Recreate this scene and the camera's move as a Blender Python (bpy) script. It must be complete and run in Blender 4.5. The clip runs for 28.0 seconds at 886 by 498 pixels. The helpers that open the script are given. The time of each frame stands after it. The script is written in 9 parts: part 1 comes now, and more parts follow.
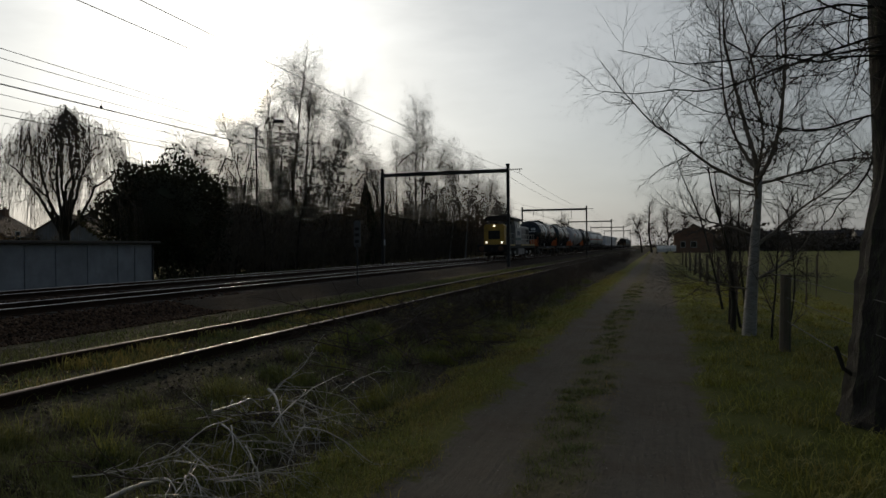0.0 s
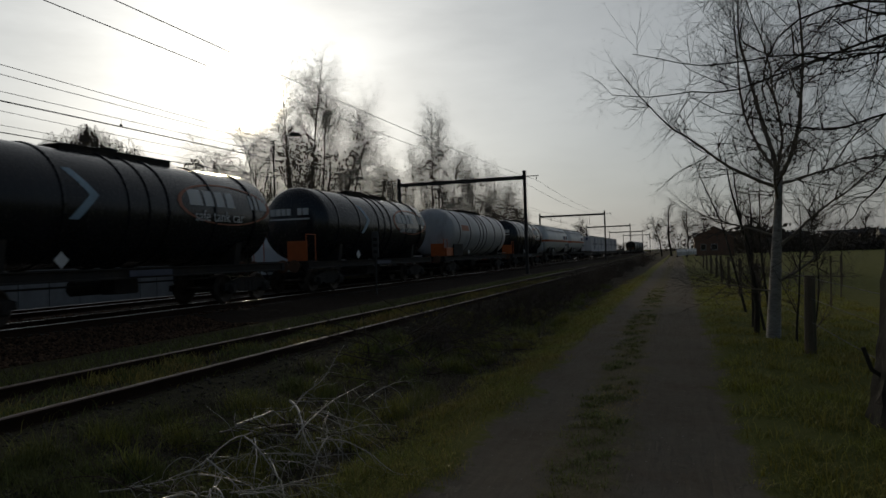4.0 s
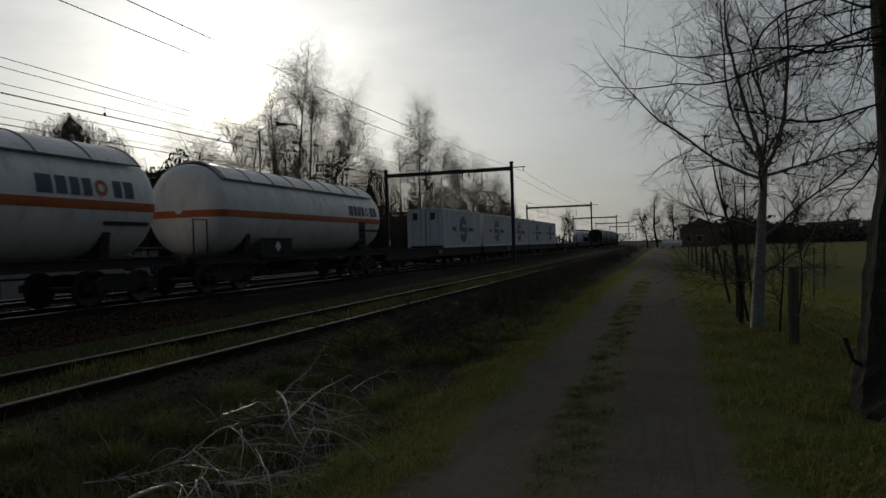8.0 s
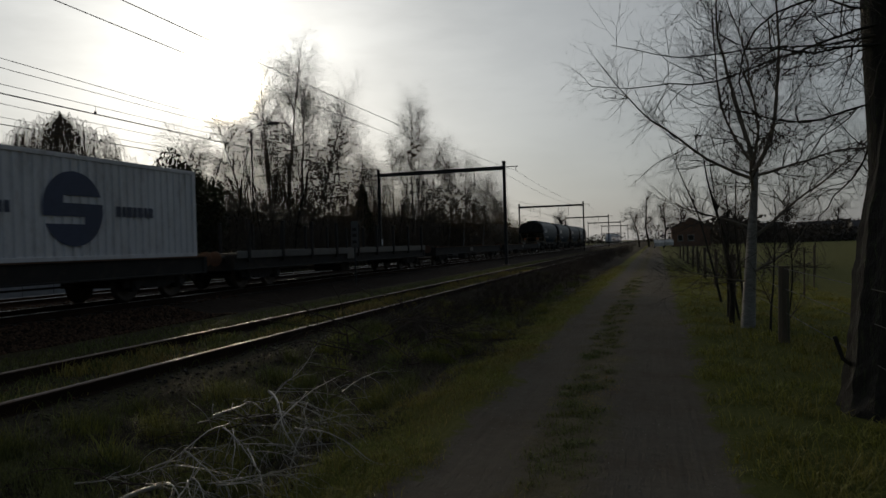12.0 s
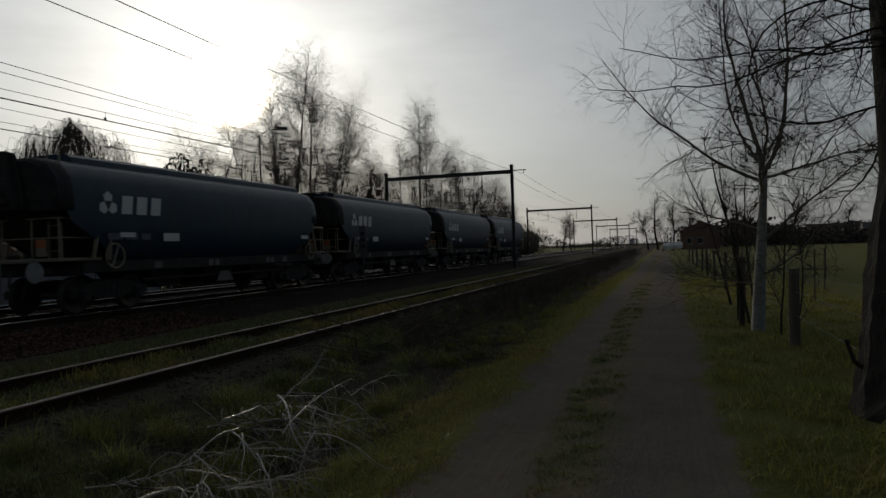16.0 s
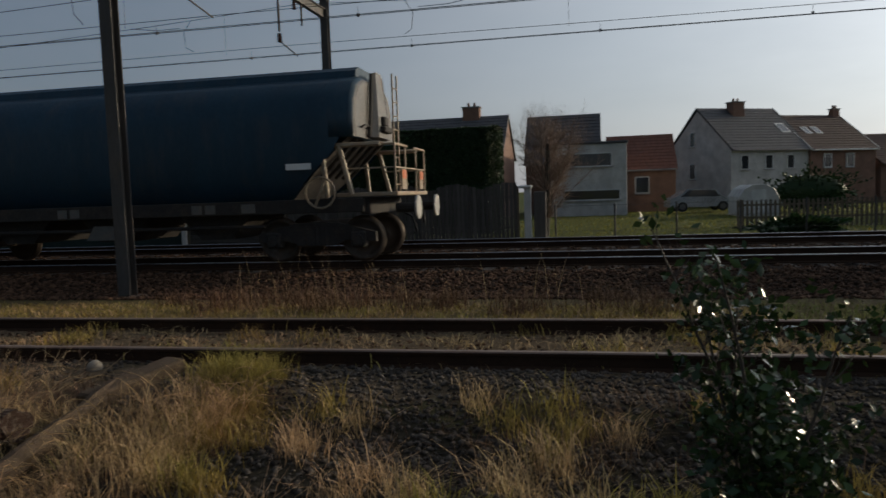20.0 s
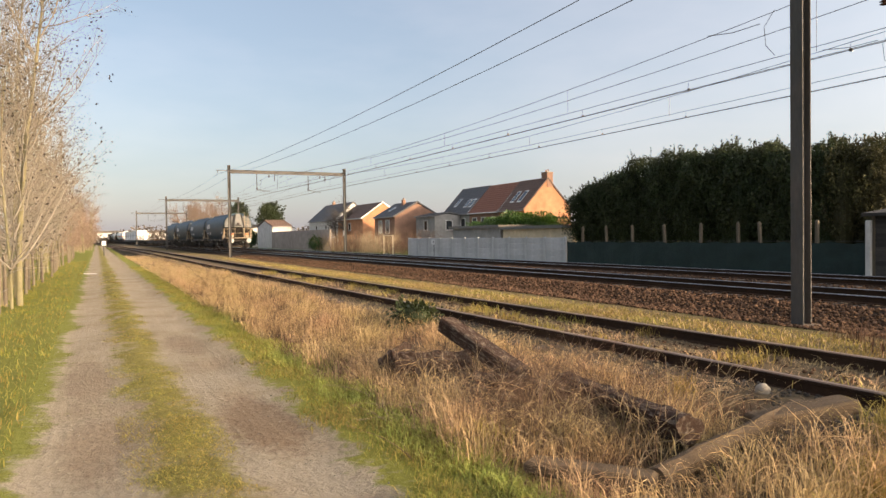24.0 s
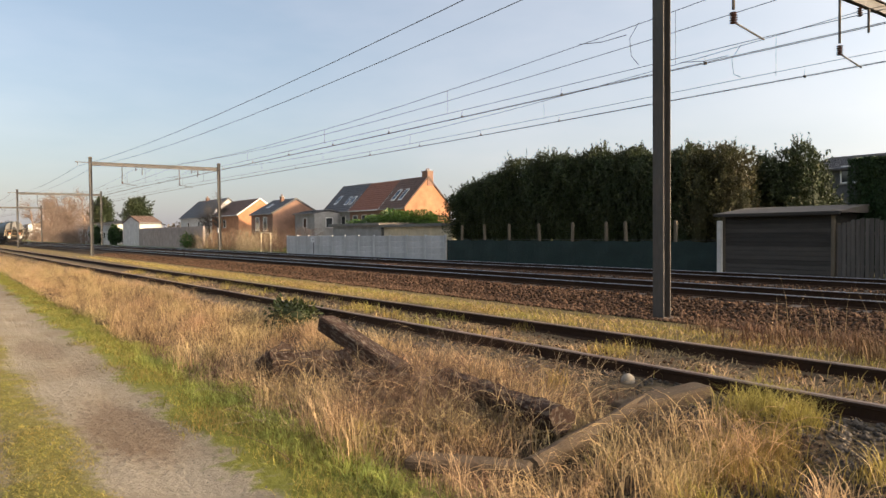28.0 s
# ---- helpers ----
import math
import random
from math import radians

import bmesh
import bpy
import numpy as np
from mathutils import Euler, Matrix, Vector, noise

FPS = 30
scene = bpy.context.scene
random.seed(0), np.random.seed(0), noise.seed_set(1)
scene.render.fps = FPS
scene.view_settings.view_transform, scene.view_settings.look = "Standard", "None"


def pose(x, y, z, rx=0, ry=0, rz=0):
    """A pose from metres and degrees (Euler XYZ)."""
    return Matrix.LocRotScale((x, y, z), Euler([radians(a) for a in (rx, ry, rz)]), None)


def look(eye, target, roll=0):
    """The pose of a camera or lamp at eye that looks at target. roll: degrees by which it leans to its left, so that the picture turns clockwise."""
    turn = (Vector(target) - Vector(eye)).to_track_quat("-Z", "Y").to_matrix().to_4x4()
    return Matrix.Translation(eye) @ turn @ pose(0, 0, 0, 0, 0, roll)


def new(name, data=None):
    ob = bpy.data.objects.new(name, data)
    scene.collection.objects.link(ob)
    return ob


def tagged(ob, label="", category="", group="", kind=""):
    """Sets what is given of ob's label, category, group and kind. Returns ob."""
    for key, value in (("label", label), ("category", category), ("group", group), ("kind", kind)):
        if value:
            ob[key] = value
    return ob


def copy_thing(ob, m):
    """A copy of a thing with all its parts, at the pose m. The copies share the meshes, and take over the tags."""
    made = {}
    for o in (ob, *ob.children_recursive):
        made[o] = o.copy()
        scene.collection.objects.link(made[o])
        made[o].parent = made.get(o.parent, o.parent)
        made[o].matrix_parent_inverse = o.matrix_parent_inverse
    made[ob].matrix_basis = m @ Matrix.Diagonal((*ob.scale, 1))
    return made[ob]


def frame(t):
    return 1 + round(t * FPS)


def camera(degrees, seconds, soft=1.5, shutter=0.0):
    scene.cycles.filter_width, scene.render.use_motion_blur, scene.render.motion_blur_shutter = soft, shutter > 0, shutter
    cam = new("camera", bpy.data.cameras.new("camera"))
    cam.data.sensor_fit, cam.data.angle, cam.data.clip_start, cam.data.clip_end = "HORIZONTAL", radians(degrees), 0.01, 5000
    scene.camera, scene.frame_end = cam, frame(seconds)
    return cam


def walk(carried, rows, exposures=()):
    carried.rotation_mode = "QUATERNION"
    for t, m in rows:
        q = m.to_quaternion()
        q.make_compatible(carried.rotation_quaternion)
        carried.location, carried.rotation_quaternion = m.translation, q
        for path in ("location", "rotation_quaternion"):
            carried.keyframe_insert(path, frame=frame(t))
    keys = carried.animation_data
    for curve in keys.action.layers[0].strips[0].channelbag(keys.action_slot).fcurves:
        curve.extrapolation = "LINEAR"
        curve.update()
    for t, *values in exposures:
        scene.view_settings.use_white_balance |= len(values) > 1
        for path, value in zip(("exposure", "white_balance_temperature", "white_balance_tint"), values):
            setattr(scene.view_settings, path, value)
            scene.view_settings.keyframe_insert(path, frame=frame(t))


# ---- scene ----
EYE = 1.6
cam = camera(64.6, 28.0, soft=1.5, shutter=0.12)
# a hand-held camera that stands on the lane, looks along the line, then swings round to look the other way
PATH = [
    (0, pose(0, 0, EYE, 89.79, 0.49, 17.15)),
    (0.5, pose(0, 0, EYE, 90.23, 0.47, 17.23)),
    (1, pose(0, 0, EYE, 90.10, 0.34, 17.02)),
    (1.5, pose(0, 0, EYE, 90.45, 0.39, 17.23)),
    (2, pose(0, 0, EYE, 90.69, 0.33, 17.45)),
    (2.5, pose(0, 0, EYE, 90.95, 0.84, 17.80)),
    (3, pose(0, 0, EYE, 90.73, 1.58, 18.08)),
    (3.5, pose(0, 0, EYE, 90.58, 1.79, 18.59)),
    (5.5, pose(0, 0, EYE, 90.18, 1.90, 18.66)),
    (6, pose(0, 0, EYE, 89.86, 1.70, 18.35)),
    (6.5, pose(0, 0, EYE, 89.82, 2.07, 17.77)),
    (7, pose(0, 0, EYE, 89.87, 1.76, 17.51)),
    (7.5, pose(0, 0, EYE, 90.13, 1.62, 17.44)),
    (8, pose(0, 0, EYE, 89.75, 1.71, 17.58)),
    (8.5, pose(0, 0, EYE, 89.69, 1.71, 17.29)),
    (9, pose(0, 0, EYE, 89.86, 1.91, 17.29)),
    (9.5, pose(0, 0, EYE, 90.47, 2.05, 17.11)),
    (10, pose(0, 0, EYE, 90.53, 2.03, 17.04)),
    (10.5, pose(0, 0, EYE, 90.41, 1.75, 16.92)),
    (11, pose(0, 0, EYE, 90.12, 1.67, 16.73)),
    (11.5, pose(0, 0, EYE, 89.76, 1.52, 16.86)),
    (12, pose(0, 0, EYE, 89.68, 1.70, 16.96)),
    (12.5, pose(0, 0, EYE, 89.81, 2.03, 16.87)),
    (14.5, pose(0, 0, EYE, 89.59, 1.77, 17.00)),
    (15, pose(0, 0, EYE, 89.64, 1.96, 17.37)),
    (15.5, pose(0, 0, EYE, 89.97, 1.77, 17.41)),
    (16, pose(0, 0, EYE, 90.02, 1.94, 17.62)),
    (16.5, pose(0, 0, EYE, 90.23, 1.83, 17.54)),
    (17, pose(0, 0, EYE, 89.71, 1.60, 17.68)),
    (17.5, pose(0, 0, EYE, 89.57, 1.61, 18.30)),
    (18, pose(0, 0, EYE, 89.40, 1.77, 20.32)),
    (18.5, pose(0, 0, EYE, 88.66, 1.37, 29.11)),
    (19, pose(0, 0, EYE, 89.98, 1.26, 46.73)),
    (19.2, pose(0, 0, EYE, 89.16, 1.21, 58.05)),
    (19.3, pose(0, 0, EYE, 88.74, 2.37, 65.92)),
    (19.5, pose(0, 0, EYE, 88.78, 3.78, 79.56)),
    (19.6, pose(0, 0, EYE, 88.27, 3.66, 85.03)),
    (19.7, pose(0, 0, EYE, 87.74, 3.47, 89.76)),
    (19.8, pose(0, 0, EYE, 86.98, 3.04, 94.39)),
    (19.9, pose(0, 0, EYE, 86.15, 1.91, 98.80)),
    (20, pose(0, 0, EYE, 85.56, 1.93, 102.08)),
    (20.2, pose(0, 0, EYE, 86.95, 1.99, 109.05)),
    (20.4, pose(0, 0, EYE, 88.74, 1.19, 117.75)),
    (20.5, pose(0, 0, EYE, 88.99, 0.62, 121.75)),
    (21, pose(0, 0, EYE, 90.42, -1.40, 142.33)),
    (21.5, pose(0, 0, EYE, 90.38, -0.25, 151.91)),
    (22, pose(0, 0, EYE, 89.36, 0.87, 152.64)),
    (22.5, pose(0, 0, EYE, 88.94, 1.41, 153.47)),
    (24.5, pose(0, 0, EYE, 88.94, 0.61, 153.68)),
    (25, pose(0, 0, EYE, 89.36, 0.99, 153.25)),
    (25.5, pose(0, 0, EYE, 90.30, 1.23, 152.55)),
    (26, pose(0, 0, EYE, 90.81, 1.04, 150.96)),
    (26.5, pose(0, 0, EYE, 89.53, 0.96, 149.17)),
    (27, pose(0, 0, EYE, 89.02, 0.12, 147.64)),
    (27.5, pose(0, 0, EYE, 88.84, 0.35, 144.80)),
    (28, pose(0, 0, EYE, 88.65, 0.48, 143.99)),
]
# the camera opens up as it swings away from the sun
EXPOSURES = [(0, -3.18, 6500, 8), (0.9, -3.31, 6500, 8), (2.0, -3.33, 6500, 8), (4.5, -3.44, 6500, 8), (17.5, -3.57, 6500, 8), (18.5, -3.62, 6450, 8), (19.0, -3.6, 6400, 8), (19.5, -2.82, 6300, 8), (20.0, -2.42, 6300, 10),
             (20.2, -1.8, 6400, 12), (20.4, -1.4, 6600, 14), (20.6, -1.15, 6750, 16), (21.0, -1.0, 6700, 15), (21.5, -0.62, 7200, 16), (22.0, -0.54, 7450, 16), (25, -0.5, 7450, 16), (26, -0.53, 7300, 15), (28, -0.55, 7300, 15)]
walk(cam, PATH, EXPOSURES)

# ---- world and sun ----
SUN_LEFT, SUN_UP = 34.2, 13.1   # degrees left of the lane's far end, and above the horizon
sun_dir = Vector((-math.sin(radians(SUN_LEFT)) * math.cos(radians(SUN_UP)), math.cos(radians(SUN_LEFT)) * math.cos(radians(SUN_UP)), math.sin(radians(SUN_UP))))


def make_world():
    w = bpy.data.worlds.new("sky")
    scene.world = w
    w.use_nodes = True
    nt = w.node_tree
    n, l = nt.nodes, nt.links
    n.clear()
    out, bg = n.new("ShaderNodeOutputWorld"), n.new("ShaderNodeBackground")
    sky = n.new("ShaderNodeTexSky")
    sky.sky_type, sky.sun_disc = "NISHITA", False
    sky.sun_elevation, sky.sun_rotation = radians(SUN_UP), radians(-SUN_LEFT)
    sky.dust_density, sky.air_density, sky.ozone_density = 0.7, 1.0, 1.5
    # thin high cloud: a bright veil round the sun, broken by faint streaks
    tc = n.new("ShaderNodeTexCoord")
    dot = n.new("ShaderNodeVectorMath")
    dot.operation = "DOT_PRODUCT"
    dot.inputs[1].default_value = sun_dir
    l.new(tc.outputs["Generated"], dot.inputs[0])

    def math_node(op, a, b, c=None):
        m = n.new("ShaderNodeMath")
        m.operation = op
        for k, v in enumerate((a, b, c)):
            if hasattr(v, "is_output"):
                l.new(v, m.inputs[k])
            elif v is not None:
                m.inputs[k].default_value = v
        return m.outputs[0]

    up = math_node("MAXIMUM", dot.outputs["Value"], 0.0)
    wide = math_node("MULTIPLY", math_node("POWER", up, 3.0), 1.25)
    mid = math_node("MULTIPLY", math_node("POWER", up, 14.0), 2.2)
    inner = math_node("MULTIPLY", math_node("POWER", up, 90.0), 5.0)
    veil = math_node("ADD", math_node("ADD", wide, mid), inner)
    mp = n.new("ShaderNodeMapping")
    mp.inputs["Scale"].default_value = (1.0, 1.0, 4.0)
    l.new(tc.outputs["Generated"], mp.inputs[0])
    ns = n.new("ShaderNodeTexNoise")
    ns.inputs["Scale"].default_value, ns.inputs["Detail"].default_value, ns.inputs["Roughness"].default_value = 3.4, 8, 0.62
    l.new(mp.outputs[0], ns.inputs["Vector"])
    cl = n.new("ShaderNodeMapRange")
    cl.inputs["From Min"].default_value, cl.inputs["From Max"].default_value = 0.32, 0.62
    cl.inputs["To Min"].default_value, cl.inputs["To Max"].default_value = 0.78, 1.12
    l.new(ns.outputs["Fac"], cl.inputs["Value"])
    veil = math_node("MULTIPLY", veil, cl.outputs[0])
    # thin haze that brightens slowly towards the sun's side of the sky
    half = math_node("MULTIPLY_ADD", dot.outputs["Value"], 0.5, 0.5)
    soft_haze = n.new("ShaderNodeVectorMath")
    soft_haze.operation = "SCALE"
    soft_haze.inputs[0].default_value = (1.98, 1.95, 1.85)
    l.new(math_node("POWER", half, 3.1), soft_haze.inputs["Scale"])
    tint = n.new("ShaderNodeVectorMath")
    tint.operation = "SCALE"
    tint.inputs[0].default_value = (1.0, 0.99, 0.955)
    l.new(veil, tint.inputs["Scale"])
    # the sun's own aureole in the thin cloud, warm like the sun
    aureole = n.new("ShaderNodeVectorMath")
    aureole.operation = "MULTIPLY_ADD"
    aureole.inputs[1].default_value = (1.0, 0.84, 0.6)
    l.new(math_node("MULTIPLY", math_node("POWER", up, 4000.0), 5400.0), aureole.inputs[0])
    l.new(tint.outputs[0], aureole.inputs[2])
    sep = n.new("ShaderNodeSeparateXYZ")
    l.new(tc.outputs["Generated"], sep.inputs[0])
    low = math_node("POWER", math_node("SUBTRACT", 1.0, math_node("MINIMUM", math_node("ABSOLUTE", sep.outputs[2], 0.0), 1.0)), 7.0)
    mul = n.new("ShaderNodeVectorMath")
    mul.operation = "SCALE"
    l.new(sky.outputs[0], mul.inputs[0])
    l.new(math_node("MULTIPLY_ADD", low, -0.125, 0.165), mul.inputs["Scale"])
    # pale haze over the whole dome
    haze = n.new("ShaderNodeVectorMath")
    haze.operation = "ADD"
    hz = n.new("ShaderNodeVectorMath")
    hz.operation = "MULTIPLY_ADD"
    hz.inputs[1].default_value, hz.inputs[2].default_value = (0.128, 0.118, 0.178), (0.150, 0.205, 0.290)
    cb = n.new("ShaderNodeCombineXYZ")
    for k in range(3):
        l.new(low, cb.inputs[k])
    l.new(cb.outputs[0], hz.inputs[0])
    # faint wisps of high cloud
    wm = n.new("ShaderNodeMapping")
    wm.inputs["Scale"].default_value = (1.0, 1.0, 3.2)
    l.new(tc.outputs["Generated"], wm.inputs[0])
    wn = n.new("ShaderNodeTexNoise")
    wn.inputs["Scale"].default_value, wn.inputs["Detail"].default_value, wn.inputs["Roughness"].default_value = 2.3, 6, 0.55
    l.new(wm.outputs[0], wn.inputs["Vector"])
    wr = n.new("ShaderNodeMapRange")
    wr.inputs["From Min"].default_value, wr.inputs["From Max"].default_value = 0.42, 0.72
    l.new(wn.outputs["Fac"], wr.inputs["Value"])
    wisp = n.new("ShaderNodeVectorMath")
    wisp.operation = "MULTIPLY_ADD"
    wisp.inputs[1].default_value = (0.12, 0.095, 0.085)
    l.new(wr.outputs[0], wisp.inputs[0])
    l.new(hz.outputs[0], wisp.inputs[2])
    l.new(wisp.outputs[0], haze.inputs[1])
    l.new(mul.outputs[0], haze.inputs[0])
    add = n.new("ShaderNodeVectorMath")
    add.operation = "ADD"
    l.new(haze.outputs[0], add.inputs[0])
    l.new(aureole.outputs[0], add.inputs[1])
    last = n.new("ShaderNodeVectorMath")
    last.operation = "ADD"
    l.new(add.outputs[0], last.inputs[0])
    l.new(soft_haze.outputs[0], last.inputs[1])
    l.new(last.outputs[0], bg.inputs["Color"])
    bg.inputs["Strength"].default_value = 1.28
    l.new(bg.outputs[0], out.inputs[0])


make_world()
sun = new("sun", bpy.data.lights.new("sun", "SUN"))
sun.data.energy, sun.data.angle, sun.data.color = 5.0, radians(1.2), (1.0, 0.755, 0.46)
sun.matrix_world = look(sun_dir * 60, (0, 0, 0))

# ---- materials ----
def mix_rgb(nt, fac, a, b, mode="MIX"):
    m = nt.nodes.new("ShaderNodeMix")
    m.data_type, m.blend_type = "RGBA", mode
    for sock, v in ((m.inputs[0], fac), (m.inputs[6], a), (m.inputs[7], b)):
        if hasattr(v, "is_output"):
            nt.links.new(v, sock)
        elif isinstance(v, (int, float)):
            sock.default_value = v
        else:
            sock.default_value = (*v[:3], 1)
    return m.outputs[2]


def noise_tex(nt, vec, scale, detail=4, rough=0.55, stretch=None):
    if stretch:
        mp = nt.nodes.new("ShaderNodeMapping")
        mp.inputs["Scale"].default_value = stretch
        nt.links.new(vec, mp.inputs[0])
        vec = mp.outputs[0]
    t = nt.nodes.new("ShaderNodeTexNoise")
    t.inputs["Scale"].default_value, t.inputs["Detail"].default_value, t.inputs["Roughness"].default_value = scale, detail, rough
    nt.links.new(vec, t.inputs["Vector"])
    return t.outputs["Fac"]


def ranged(nt, v, a, b, c=0.0, d=1.0):
    m = nt.nodes.new("ShaderNodeMapRange")
    m.inputs[1].default_value, m.inputs[2].default_value, m.inputs[3].default_value, m.inputs[4].default_value = a, b, c, d
    nt.links.new(v, m.inputs[0])
    return m.outputs[0]


def base_mat(name):
    m = bpy.data.materials.new(name)
    m.use_nodes = True
    return m, m.node_tree, m.node_tree.nodes["Principled BSDF"]


def surf(name, color, rough=0.7, metal=0.0, dark=0.7, light=1.2, coarse=1.2, fine=25.0, bump=0.15, dirt=None, dirt_amount=0.35, stretch=None, per_object=0.0, per_island=0.0, spec=0.5, coat=0.0, trans=0.0):
    """A painted, mineral or wooden surface: broad stains and fine grain over one base colour."""
    m, nt, bs = base_mat(name)
    tc = nt.nodes.new("ShaderNodeTexCoord")
    vec = tc.outputs["Object"]
    broad = noise_tex(nt, vec, coarse, 5, 0.6, stretch)
    grain = noise_tex(nt, vec, fine, 3, 0.6, stretch)
    col = mix_rgb(nt, ranged(nt, broad, 0.3, 0.7), [c * dark for c in color], [min(1, c * light) for c in color])
    col = mix_rgb(nt, ranged(nt, grain, 0.3, 0.75, 0.0, 0.45), col, [c * dark * 0.8 for c in color])
    if dirt:
        spots = noise_tex(nt, vec, coarse * 2.3, 8, 0.7, stretch)
        col = mix_rgb(nt, ranged(nt, spots, 0.5, 0.72, 0.0, dirt_amount * 2), col, dirt)
    if per_object or per_island:
        if per_object:
            rnd = nt.nodes.new("ShaderNodeObjectInfo").outputs["Random"]
        else:
            rnd = nt.nodes.new("ShaderNodeNewGeometry").outputs["Random Per Island"]
        k = max(per_object, per_island)
        hv = nt.nodes.new("ShaderNodeHueSaturation")
        nt.links.new(ranged(nt, rnd, 0, 1, 1 - k, 1 + k), hv.inputs["Value"])
        nt.links.new(col, hv.inputs["Color"])
        col = hv.outputs[0]
    nt.links.new(col, bs.inputs["Base Color"])
    nt.links.new(ranged(nt, grain, 0.2, 0.8, max(0.02, rough - 0.12), min(1, rough + 0.12)), bs.inputs["Roughness"])
    bs.inputs["Metallic"].default_value = metal
    bs.inputs["Diffuse Roughness"].default_value = 0.5 if rough > 0.8 else 0.0
    bs.inputs["Specular IOR Level"].default_value = spec
    bs.inputs["Coat Weight"].default_value = coat
    bs.inputs["Transmission Weight"].default_value = trans
    if bump:
        b = nt.nodes.new("ShaderNodeBump")
        b.inputs["Strength"].default_value, b.inputs["Distance"].default_value = bump, 0.02
        nt.links.new(grain, b.inputs["Height"])
        nt.links.new(b.outputs[0], bs.inputs["Normal"])
    return m


def leafy(name, color, rough=0.6, vary=0.45, hue=0.03, see=0.25):
    """Blades and leaves: each one a little different, some light comes through."""
    m, nt, bs = base_mat(name)
    rnd = nt.nodes.new("ShaderNodeNewGeometry").outputs["Random Per Island"]
    tc = nt.nodes.new("ShaderNodeTexCoord")
    patch = noise_tex(nt, tc.outputs["Object"], 0.7, 3, 0.6)
    hv = nt.nodes.new("ShaderNodeHueSaturation")
    hv.inputs["Color"].default_value = (*color, 1)
    nt.links.new(ranged(nt, rnd, 0, 1, 1 - vary, 1 + vary), hv.inputs["Value"])
    nt.links.new(ranged(nt, patch, 0.3, 0.7, 0.5 - hue, 0.5 + hue), hv.inputs["Hue"])
    nt.links.new(hv.outputs[0], bs.inputs["Base Color"])
    bs.inputs["Roughness"].default_value = rough
    bs.inputs["Specular IOR Level"].default_value = 0.25
    tr = nt.nodes.new("ShaderNodeBsdfTranslucent")
    nt.links.new(hv.outputs[0], tr.inputs["Color"])
    mx = nt.nodes.new("ShaderNodeMixShader")
    mx.inputs[0].default_value = see
    nt.links.new(bs.outputs[0], mx.inputs[1])
    nt.links.new(tr.outputs[0], mx.inputs[2])
    nt.links.new(mx.outputs[0], nt.nodes["Material Output"].inputs[0])
    return m


def glow(name, color, strength):
    m, nt, bs = base_mat(name)
    bs.inputs["Base Color"].default_value = (*color, 1)
    bs.inputs["Emission Color"].default_value = (*color, 1)
    bs.inputs["Emission Strength"].default_value = strength
    return m


def glassy(name, color, rough=0.06):
    m, nt, bs = base_mat(name)
    tc = nt.nodes.new("ShaderNodeTexCoord")
    nt.links.new(mix_rgb(nt, noise_tex(nt, tc.outputs["Object"], 0.8, 3), [c * 0.6 for c in color], color), bs.inputs["Base Color"])
    bs.inputs["Roughness"].default_value = rough
    bs.inputs["Specular IOR Level"].default_value = 0.8
    return m


M = {}
M["rail"] = surf("rail_steel", (0.044, 0.026, 0.017), 0.9, 0.0, bump=0.2, dirt=(0.06, 0.03, 0.017), spec=0.1)
M["railhead"] = surf("worn_rail_head", (0.42, 0.40, 0.38), 0.28, 1.0, dark=0.8, bump=0.03, dirt=(0.2, 0.13, 0.09), dirt_amount=0.2)
M["oldhead"] = surf("rusty_rail_head", (0.20, 0.14, 0.105), 0.55, 0.2, dark=0.7, bump=0.08, dirt=(0.15, 0.07, 0.035), dirt_amount=0.3)
M["sleeper"] = surf("old_sleeper", (0.12, 0.085, 0.06), 0.9, stretch=(6, 1, 6), per_object=0.3, bump=0.5)
M["concrete"] = surf("concrete", (0.36, 0.35, 0.33), 0.85, per_object=0.12, bump=0.3, dirt=(0.16, 0.15, 0.13))
M["mast"] = surf("mast_steel", (0.07, 0.066, 0.062), 0.7, 0.2, stretch=(1, 1, 0.25), dirt=(0.13, 0.095, 0.075), dirt_amount=0.25)
M["wire"] = surf("copper_wire", (0.10, 0.095, 0.09), 0.55, 0.5, bump=0)
M["insul"] = surf("brown_glazed_insulator", (0.10, 0.05, 0.035), 0.25, bump=0)
M["stone"] = surf("ballast_stone", (0.095, 0.055, 0.034), 0.95, spec=0.12, per_island=0.75, bump=0.5, coarse=6, fine=60)
M["greystone"] = surf("grey_stone", (0.095, 0.08, 0.066), 0.95, spec=0.15, per_island=0.5, bump=0.5, coarse=6, fine=60)
M["pebble"] = surf("pale_pebble", (0.24, 0.22, 0.19), 0.95, spec=0.15, per_island=0.35, bump=0.3, coarse=6, fine=60)
M["straw"] = leafy("dry_grass", (0.455, 0.315, 0.165), 0.7, 0.6, 0.02, 0.25)
M["olive"] = leafy("olive_grass", (0.29, 0.225, 0.06), 0.7, 0.45, 0.03, 0.3)
M["green"] = leafy("verge_grass", (0.215, 0.21, 0.042), 0.65, 0.45, 0.03, 0.3)
M["freshgreen"] = leafy("fresh_verge_grass", (0.35, 0.37, 0.092), 0.6, 0.4, 0.03, 0.42)
M["dullgreen"] = leafy("dull_tussock_grass", (0.125, 0.14, 0.04), 0.7, 0.45, 0.03, 0.3)
M["litter"] = leafy("dark_damp_litter", (0.07, 0.056, 0.036), 0.8, 0.5, 0.02, 0.1)
